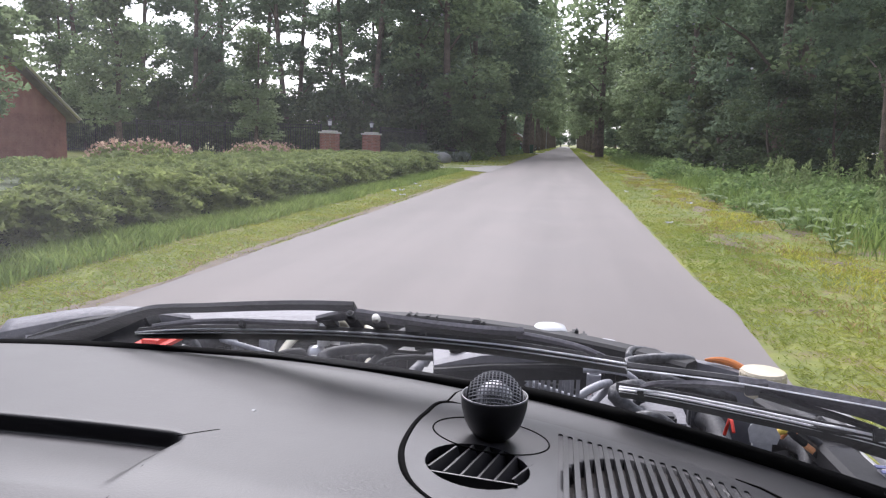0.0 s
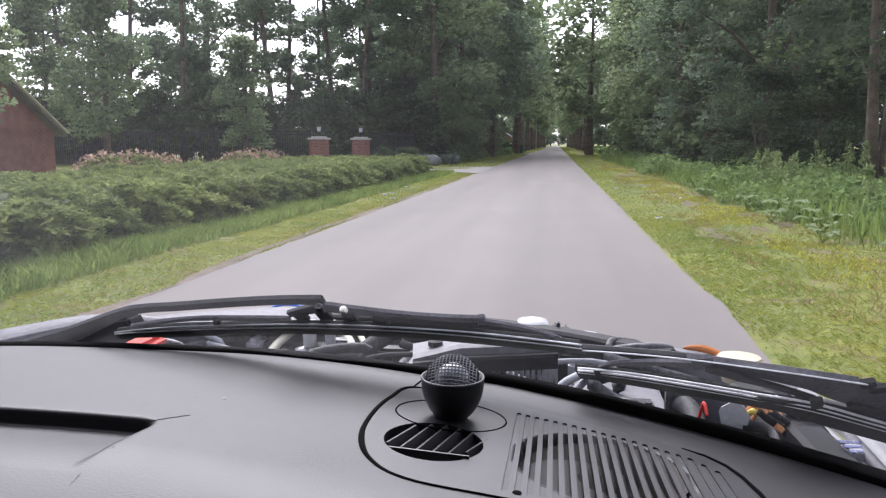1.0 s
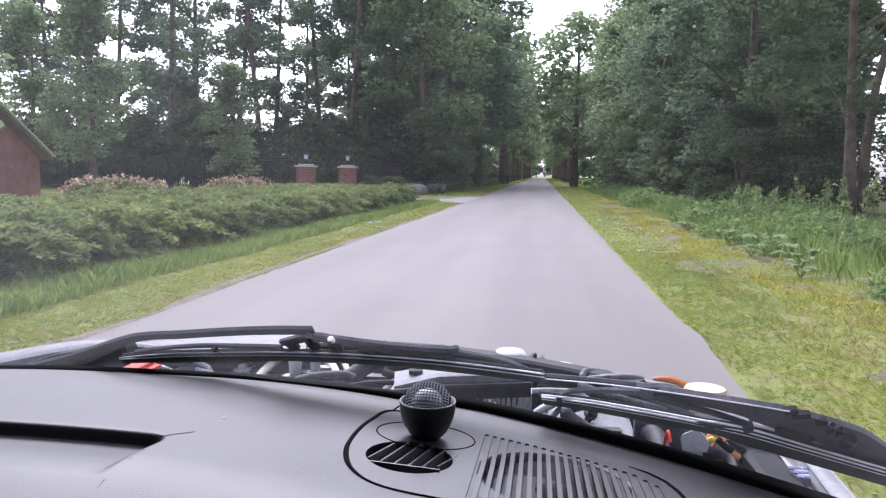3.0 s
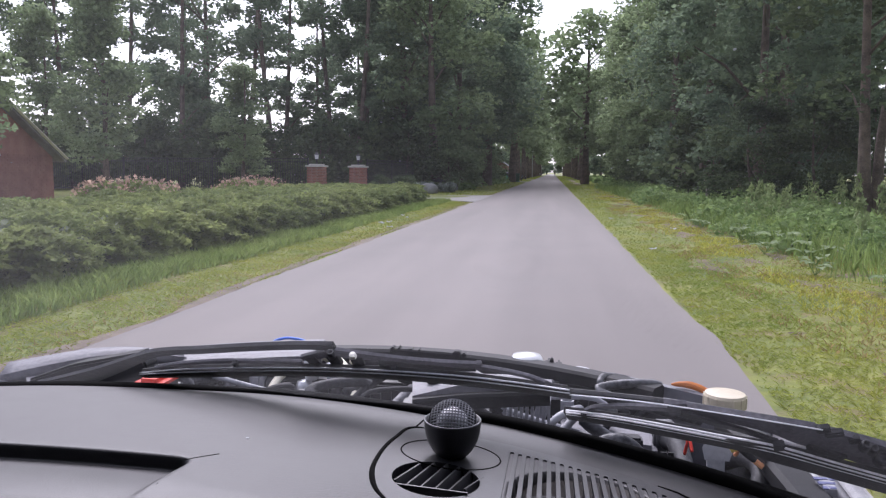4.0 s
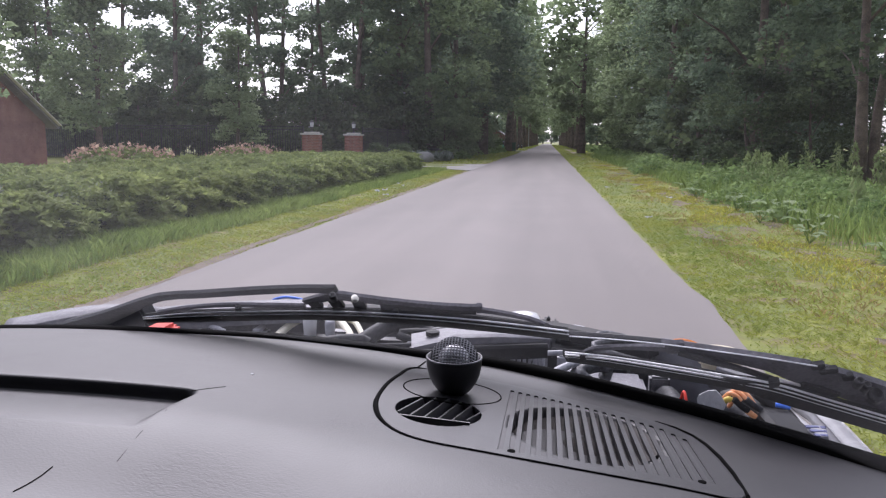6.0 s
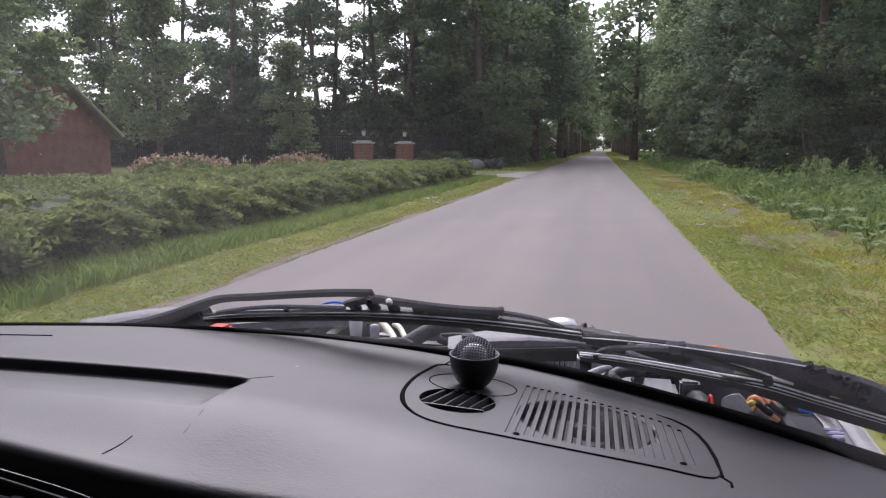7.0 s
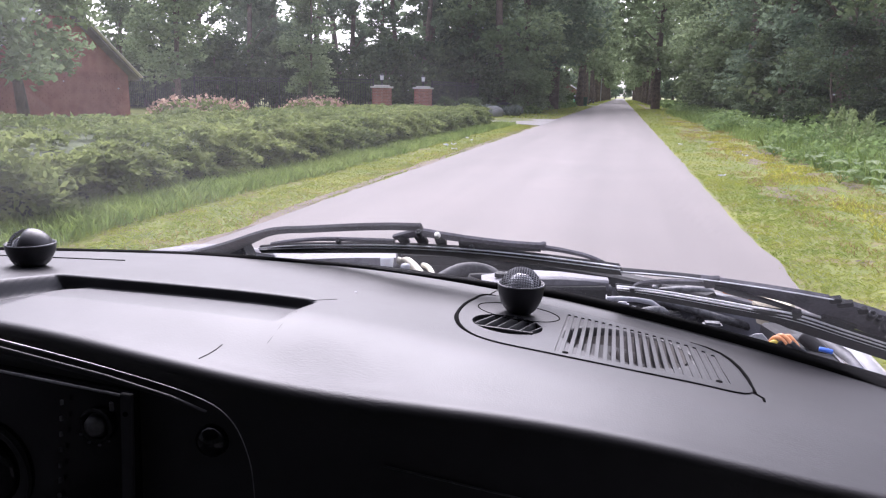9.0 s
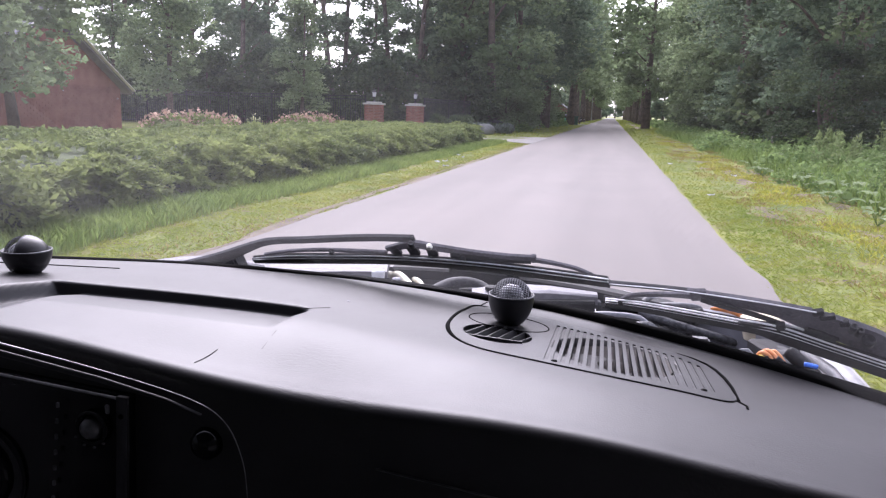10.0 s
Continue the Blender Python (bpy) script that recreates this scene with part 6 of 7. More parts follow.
for q in low["geom"]:
    if isinstance(q, bmesh.types.BMVert):
        q.co.z += 0.03
part("roof", bm, M_CARWHITE, car, "white car roof", smooth=True)
bm = bmesh.new()
box(bm, (CAR_X - CAR_W + 0.16, -1.3, 1.365), (CAR_X + CAR_W - 0.16, 0.32, 1.375))
part("headlining", bm, M_HEADLINING, car)
bm = bmesh.new()
box(bm, (CAR_X - CAR_W + 0.05, -1.68, 0.22), (CAR_X + CAR_W - 0.05, 0.93, 0.26))
part("floor_pan", bm, M_CLOTH, car)
bm = bmesh.new()
box(bm, (CAR_X - CAR_W + 0.05, 0.93, 0.22), (CAR_X + CAR_W - 0.05, 0.96, 0.73), 0.008)
part("bulkhead", bm, M_HOSE, car)
bm = bmesh.new()
strip(bm, [(CAR_X - CAR_W + 0.05, 0.955, 0.755), (CAR_X, 0.985, 0.765), (CAR_X + CAR_W - 0.05, 0.955, 0.745)], 0.1, 0.02, (0, 0.3, 1))
part("cowl", bm, M_PLASTIC, car, "black cowl below the windscreen")
bm = bmesh.new()
box(bm, (CAR_X - CAR_W + 0.04, -1.7, 0.26), (CAR_X + CAR_W - 0.04, -1.66, 0.84), 0.01)
part("tailgate", bm, M_CARWHITE, car)
bm = bmesh.new()
q = [bm.verts.new(p) for p in ((CAR_X - 0.78, -1.66, 0.84), (CAR_X + 0.78, -1.66, 0.84), (CAR_X + 0.66, -1.3, 1.38), (CAR_X - 0.66, -1.3, 1.38))]
bm.faces.new(q)
part("rear_window", bm, M_LIGHT_STOP, car)
bm = bmesh.new()
box(bm, (CAR_X - CAR_W + 0.06, -1.3, 0.26), (CAR_X + CAR_W - 0.06, -0.75, 0.78), 0.06)
part("rear_bench", bm, M_CLOTH, car)


def front_y(x):
    return 2.06 - 0.4 * ((x - CAR_X) / CAR_W) ** 2


bm = bmesh.new()
strip(bm, smooth_line([(-1.235, 1.56, 0.69), (-1.06, 1.64, 0.718), (-0.95, 1.7, 0.716), (-0.86, 1.76, 0.69)], 4), [0.1 - 0.006 * k for k in range(13)], 0.035, (0, -0.15, 1))
bmesh.ops.bevel(bm, geom=list(bm.edges), offset=0.006, segments=2, affect="EDGES")
part("wing_nose", bm, M_SLAM, car, "dull pale nose of the front wing", smooth=True)
bm = bmesh.new()
wedge = [(-0.99, 0.6), (-0.97, 0.762), (-0.87, 0.798), (-0.72, 0.83), (-0.705, 0.8), (-0.72, 0.6)]
rim = [[bm.verts.new((x, y, z)) for x, z in wedge] for y in (1.3, 1.35)]
for k in range(6):
    bm.faces.new((rim[0][k], rim[0][(k + 1) % 6], rim[1][(k + 1) % 6], rim[1][k]))
bm.faces.new(rim[0])
bm.faces.new(rim[1][::-1])
bmesh.ops.recalc_face_normals(bm, faces=bm.faces)
bmesh.ops.bevel(bm, geom=list(bm.edges), offset=0.005, segments=2, affect="EDGES")
part("scuttle_panel", bm, M_RUBBER, car, "black wedge-shaped scuttle panel")
fx = np.linspace(CAR_X - CAR_W + 0.02, CAR_X + CAR_W - 0.02, 22)
for xs, nm, mat, lab in ((fx[:9], "slam_panel", M_SLAM, "dull grey front cross panel"), (fx[8:20], "radiator_support", M_RUBBER, "black radiator support bar")):
    bm = bmesh.new()
    strip(bm, [(float(x), front_y(x) - (0.09 if nm == "slam_panel" else 0.03), (0.688 if nm == "slam_panel" else 0.667) - 0.012 * ((x - CAR_X) / CAR_W) ** 2) for x in xs], 0.2 if nm == "slam_panel" else 0.06, 0.03 if nm == "slam_panel" else 0.034, (0, 0, 1))
    part(nm, bm, mat, car, lab)
bm = bmesh.new()
strip(bm, [(float(x), front_y(x) + 0.02, 0.52) for x in fx], 0.03, 0.3, (0, 0, 1))
part("front_panel", bm, M_CARGREY, car)
bm = bmesh.new()
strip(bm, [(float(x), front_y(x) + 0.06, 0.36) for x in fx], 0.09, 0.14, (0, 0, 1))
part("bumper", bm, M_PLASTIC, car)
for x in (-0.83, 0.17):
    bm = bmesh.new()
    lathe(bm, [(0.085, 0.0), (0.088, 0.02), (0.07, 0.03), (0.0, 0.035)], 24, Matrix.Translation((x, front_y(x) + 0.03, 0.58)) @ Matrix.Rotation(-math.pi / 2, 4, "X"))
    part("headlamp", bm, M_ALU, car, smooth=True)
bm = bmesh.new()
tube(bm, smooth_line([(0.388, 1.8, 0.678), (0.42, 1.795, 0.681), (0.45, 1.78, 0.678), (0.485, 1.755, 0.664)], 4), [0.002, 0.004, 0.006, 0.007, 0.008, 0.009, 0.009, 0.009, 0.009, 0.009, 0.008, 0.007, 0.006], 10)
part("indicator", bm, M_ORANGE, car, "amber indicator lens")
bm = bmesh.new()
lathe(bm, [(0.036, -0.05), (0.041, -0.028), (0.046, -0.026), (0.048, -0.02), (0.048, 0.002), (0.045, 0.008), (0.0, 0.011)], 28, Matrix.Translation((0.5, 1.73, 0.675)))
for k in range(14):
    a = 2 * math.pi * k / 14
    box(bm, (0.045, -0.003, -0.022), (0.0495, 0.003, 0.003), 0, Matrix.Translation((0.5, 1.73, 0.675)) @ Matrix.Rotation(a, 4, "Z"))
part("tank_cap", bm, M_CAPCREAM, car, "cream plastic tank cap with a ribbed rim", smooth=False)
bm = bmesh.new()
lathe(bm, [(0.0, -0.012), (0.04, -0.012), (0.046, 0.0), (0.04, 0.012), (0.0, 0.014)], 20, Matrix.Translation((-1.16, 1.72, 0.678)) @ Matrix.Diagonal((0.8, 0.6, 0.8, 1)))
part("side_lamp", bm, M_ALU, car, smooth=True)
bm = bmesh.new()
lathe(bm, [(0.04, -0.03), (0.042, 0.0), (0.034, 0.012), (0, 0.018)], 20, Matrix.Translation((0.028, 2.0, 0.671)) @ Matrix.Diagonal((1.15, 1.15, 1.3, 1)))
part("filler_cap", bm, M_CARWHITE, car, "white round cap at the car's nose", smooth=True)
bm = bmesh.new()
box(bm, (0.08, 1.95, 0.66), (0.1, 2.0, 0.682), 0.006)
box(bm, (0.092, 1.95, 0.66), (0.102, 1.97, 0.692), 0.003)
box(bm, (0.108, 1.95, 0.66), (0.125, 2.0, 0.678), 0.006)
part("bonnet_catch", bm, M_RUBBER, car)


bm = bmesh.new()
strip(bm, [(-0.36, 1.99, 0.682), (-0.3, 1.995, 0.681), (-0.2, 2.0, 0.676), (-0.1, 1.995, 0.668)], [0.02, 0.034, 0.034, 0.02], 0.022, (0, 0, 1))
for x, z, w in ((-0.352, 0.689, 0.012), (-0.333, 0.69, 0.007), (-0.3, 0.686, 0.016), (-0.275, 0.686, 0.008), (-0.168, 0.684, 0.022), (-0.148, 0.68, 0.012)):
    box(bm, (x - w / 2, 1.98, z - 0.02), (x + w / 2, 2.01, z + 0.008), 0.003)
part("bonnet_latch", bm, M_RUBBER, car, "black bonnet latch on the front panel")
bm = bmesh.new()
tube(bm, smooth_line([(-0.735, 2.0, 0.66), (-0.72, 2.0, 0.684), (-0.702, 2.0, 0.698), (-0.667, 2.0, 0.706), (-0.624, 2.0, 0.701), (-0.602, 2.0, 0.688), (-0.59, 2.0, 0.66)], 5), 0.0042, 8)
part("blue_wire", bm, M_BLUEPART, car, "blue wire looped over the front panel", smooth=True)


specks = np.random.default_rng(5)
sv, sf = [], []
for k in range(70):
    z, x = specks.uniform(1.17, 1.32), specks.uniform(-0.75, 0.45)
    p = Vector(on_bow((x, glass_y(z) - 0.26 * ((x - CAR_X) / (CAR_W - 0.06)) ** 6, z), -0.018))
    r = 0.0007 * specks.uniform(0.5, 1.4)
    n0 = len(sv)
    for q in range(6):
        a = q * math.pi / 3
        sv.append(p + r * (math.cos(a) * Vector((1, 0, 0)) + math.sin(a) * Vector((0, -0.72, 0.7))))
    sf.append(tuple(range(n0, n0 + 6)))
tagged(raw("dirt_specks", sv, sf, M_CURTAIN, car), kind="stuff")

# ---- wipers, parked at the foot of the windscreen ----
def on_glass(x, z, lift=0.0):
    return on_bow((x, 0.71 + (0.997 - z) * 1.03 + lift, z), 0.03)


OUT = Vector((0, 0.7, 0.714))
TILT = Matrix.Rotation(0.77, 4, "X")


def bar_on_glass(bm, pts, deep=0.004, lift=0.0, steps=6):
    """A flat bar along the glass: pts give x, z and the width at each."""
    line = smooth_line([on_glass(x, z, lift) for x, z, w in pts], steps)
    wide = list(np.interp(np.linspace(0, 1, len(line)), np.linspace(0, 1, len(pts)), [w * bow(x) for x, z, w in pts]))
    strip(bm, line, wide, deep, OUT)


def wiper_blade(ob, top, foot, strips, fat=1.4):
    """A rubber blade between its upper and lower edge, with thin steel strips along its back, their sky glint put into
    the colour.
    """
    bm = bmesh.new()
    bar_on_glass(bm, [((a[0] + b[0]) / 2, (a[1] + b[1]) / 2, (a[1] - b[1]) * fat) for a, b in zip(top, foot)], 0.009)
    blade = part("blade", bm, M_RUBBER, ob)
    for f, r in strips:
        bm = bmesh.new()
        tube(bm, smooth_line([on_glass(a[0] + (b[0] - a[0]) * f, a[1] + (b[1] - a[1]) * f, -0.008) for a, b in zip(top, foot)], 6), r, 6)
        part("steel_glint_strip", bm, M_STEEL_GLINT, blade, "steel strip of the blade, the sky's glint in its colour", smooth=True)
    return blade


def wiper_bars(ob, name, mat, runs, deep=0.005, lift=0.006, label=""):
    for pts in runs:
        bm = bmesh.new()
        bar_on_glass(bm, pts, deep, lift)
        part(name, bm, mat, ob, label)


def wiper_pivot(ob, x, z, r, mat, lift=0.016):
    """A turned pivot: a raised ring with a hollow in it."""
    bm = bmesh.new()
    lathe(bm, [(r, 0.006), (r, -0.003), (r * 0.85, -0.005), (r * 0.6, -0.005), (r * 0.5, -0.002), (0, -0.002)], 16, Matrix.Translation(on_glass(x, z, -lift + 0.012)) @ TILT @ Matrix.Rotation(math.pi / 2, 4, "X") @ Matrix.Rotation(math.pi / 2, 4, "X"))
    part("pivot", bm, mat, ob, smooth=True)


def wiper_block(ob, x, z, w, h, mat, lift=0.0, turn=0.0):
    bm = bmesh.new()
    box(bm, (-w / 2, -h / 2, -0.003), (w / 2, h / 2, 0.003), 0.001, Matrix.Translation(on_glass(x, z, lift)) @ Matrix.Rotation(-0.8, 4, "X") @ Matrix.Rotation(turn, 4, "Z"))
    part("joint", bm, mat, ob)


left_wiper = thing("windscreen_wiper", "black windscreen wiper parked across the driver's side", "wiper", "windscreen wipers")
wiper_blade(left_wiper,
            [(-0.388, 0.9547), (-0.322, 0.9656), (-0.252, 0.972), (-0.184, 0.9768), (-0.12, 0.979), (-0.058, 0.9782), (0.003, 0.9757), (0.064, 0.97), (0.11, 0.9647)],
            [(-0.392, 0.9481), (-0.33, 0.9528), (-0.258, 0.9595), (-0.189, 0.9651), (-0.124, 0.9661), (-0.06, 0.9654), (0.002, 0.9613), (0.063, 0.9563), (0.111, 0.9517)],
            ((0.04, 0.0009), (0.45, 0.0007)))
wiper_bars(left_wiper, "yoke", M_WIPER_DUST, (
    [(-0.371, 0.961, 0.004), (-0.345, 0.967, 0.005), (-0.317, 0.9725, 0.005), (-0.275, 0.9775, 0.006), (-0.228, 0.9795, 0.007), (-0.183, 0.981, 0.007)],
    [(0.016, 0.9865, 0.008), (0.04, 0.983, 0.007), (0.067, 0.9767, 0.006), (0.091, 0.966, 0.004)]), 0.004, 0.004)
wiper_bars(left_wiper, "bridge", M_WIPER_DUST, ([(-0.184, 0.986, 0.008), (-0.145, 0.9965, 0.015), (-0.12, 0.9945, 0.014), (-0.089, 0.9915, 0.012), (-0.058, 0.989, 0.011), (-0.02, 0.9875, 0.01), (0.016, 0.987, 0.012)],), 0.005, 0.01, "dusty grey bridge of the wiper blade")
wiper_bars(left_wiper, "bridge_link", M_WIPER, (
    [(-0.178, 0.982, 0.013), (-0.165, 0.985, 0.014)], [(-0.153, 0.985, 0.016), (-0.139, 0.987, 0.016)],
    [(-0.127, 0.986, 0.016), (-0.113, 0.9865, 0.015)], [(-0.096, 0.985, 0.013), (-0.075, 0.984, 0.012), (-0.02, 0.9815, 0.007), (0.01, 0.982, 0.006)]), 0.004, 0.008)
wiper_bars(left_wiper, "arm", M_WIPER, ([(-0.56, 0.908, 0.034), (-0.458, 0.944, 0.022), (-0.378, 0.977, 0.012), (-0.344, 0.9855, 0.011), (-0.308, 0.9895, 0.011), (-0.239, 0.9981, 0.011), (-0.186, 1.0032, 0.011), (-0.145, 1.0049, 0.012)],), 0.006, 0.014)
wiper_block(left_wiper, -0.148, 1.0045, 0.014, 0.012, M_WIPER, 0.012, -0.1)
wiper_pivot(left_wiper, -0.143, 0.998, 0.0042, M_WIPER)
wiper_block(left_wiper, 0.014, 0.988, 0.007, 0.014, M_WIPER_DUST, 0.006)
for x, z in ((-0.262, 0.9755), (-0.078, 0.9795), (0.086, 0.9665)):
    wiper_block(left_wiper, x, z, 0.006, 0.009, M_WIPER, -0.002)
bm = bmesh.new()
lathe(bm, [(0.0042, -0.002), (0.0038, 0.003), (0, 0.004)], 12, Matrix.Translation(on_glass(-0.119, 0.997, -0.004)) @ Matrix.Rotation(0.9, 4, "X"))
part("rivet", bm, M_WHITEPAINT, left_wiper, "white painted rivet", smooth=True)

right_wiper = thing("windscreen_wiper", "black windscreen wiper parked across the passenger's side", "wiper", "windscreen wipers")
wiper_blade(right_wiper,
            [(0.108, 0.9308), (0.157, 0.927), (0.221, 0.9172), (0.286, 0.9054), (0.345, 0.8951), (0.423, 0.8688), (0.512, 0.8392), (0.6, 0.81)],
            [(0.109, 0.9155), (0.159, 0.9088), (0.225, 0.8967), (0.291, 0.8844), (0.355, 0.8662), (0.436, 0.8393), (0.529, 0.8077), (0.62, 0.777)],
            ((0.03, 0.0012), (0.26, 0.0011), (0.5, 0.0005)), 1.25)
wiper_bars(right_wiper, "yoke", M_WIPER_DUST, ([(0.129, 0.926, 0.006), (0.139, 0.9345, 0.006), (0.159, 0.9385, 0.008), (0.186, 0.941, 0.01), (0.219, 0.941, 0.013)],), 0.004, 0.002)
wiper_bars(right_wiper, "yoke", M_WIPER, ([(0.232, 0.936, 0.01), (0.269, 0.924, 0.011), (0.302, 0.9145, 0.009), (0.347, 0.8985, 0.006)],), 0.004, 0.002)
wiper_block(right_wiper, 0.228, 0.9425, 0.018, 0.02, M_WIPER_DUST, 0.004, -0.2)
wiper_block(right_wiper, 0.129, 0.9245, 0.007, 0.012, M_WIPER, -0.006, -0.2)
wiper_block(right_wiper, 0.347, 0.895, 0.01, 0.014, M_WIPER, -0.006, -0.3)
wiper_bars(right_wiper, "arm", M_WIPER_DUST, ([(0.215, 0.9445, 0.012), (0.253, 0.938, 0.016), (0.309, 0.9275, 0.026), (0.355, 0.9165, 0.034), (0.397, 0.9035, 0.046), (0.439, 0.8895, 0.05), (0.469, 0.8775, 0.051), (0.5, 0.8585, 0.047), (0.529, 0.84, 0.043), (0.6, 0.796, 0.04)],), 0.008, 0.014, "dusty black wiper arm")
wiper_bars(right_wiper, "arm_edge", M_WIPER, ([(0.111, 0.952, 0.008), (0.161, 0.9495, 0.008), (0.215, 0.946, 0.007), (0.307, 0.934, 0.006), (0.382, 0.9225, 0.006)],), 0.005, 0.016)
bm = bmesh.new()
tube(bm, smooth_line([on_glass(x, z, -0.004) for x, z in ((0.111, 0.955), (0.161, 0.953), (0.215, 0.9488), (0.307, 0.937), (0.382, 0.9255))], 6), 0.0007, 6)
part("steel_glint_strip", bm, M_STEEL_GLINT, right_wiper, "edge of the arm, the sky's glint in its colour")
for x, z, w, h in ((0.388, 0.922, 0.012, 0.009), (0.402, 0.9155, 0.016, 0.008), (0.427, 0.906, 0.01, 0.009), (0.443, 0.8965, 0.011, 0.01)):
    wiper_block(right_wiper, x, z, w, h, M_WIPER, 0.008, -0.4)
for x, z, r in ((0.464, 0.8805, 0.0075), (0.436, 0.902, 0.0045), (0.447, 0.8955, 0.004)):
    wiper_pivot(right_wiper, x, z, r, M_WIPER)
wiper_bars(right_wiper, "cover_plate", M_WIPER, ([(0.382, 0.8895, 0.012), (0.405, 0.882, 0.014), (0.428, 0.8735, 0.012)],), 0.004, 0.004)
wiper_bars(right_wiper, "spring_strip", M_STEEL_GLINT, ([(0.349, 0.898, 0.002), (0.371, 0.8905, 0.006), (0.4, 0.8805, 0.003)],), 0.003, 0.004, "bright metal spring of the arm")

# ---- the open engine bay ----
engine = thing("engine", "grimy car engine with hoses and wiring in an open bay", "engine")
bm = bmesh.new()
box(bm, (-0.95, 1.15, 0.3), (-0.1, 1.75, 0.56), 0.03)
part("block", bm, M_ENGINE, engine)
bm = bmesh.new()
box(bm, (-0.8, 1.3, 0.55), (-0.25, 1.5, 0.62), 0.025)
for k in range(5):
    box(bm, (-0.78 + 0.11 * k, 1.28, 0.6), (-0.75 + 0.11 * k, 1.52, 0.635), 0.006)
part("valve_cover", bm, M_ENGINE, engine)
# added near-black floor stands in for the deep shade of the bay
bm = bmesh.new()
box(bm, (CAR_X - CAR_W + 0.06, 0.97, 0.24), (CAR_X + CAR_W - 0.06, 1.6, 0.3))
part("bay_dark_floor", bm, M_CAVITY, engine)
bm = bmesh.new()
box(bm, (-0.9, 1.85, 0.3), (0.3, 1.9, 0.63), 0.008)
for k in range(40):
    box(bm, (-0.88 + 0.029 * k, 1.842, 0.32), (-0.876 + 0.029 * k, 1.85, 0.61))
part("radiator", bm, M_FENCE, engine)
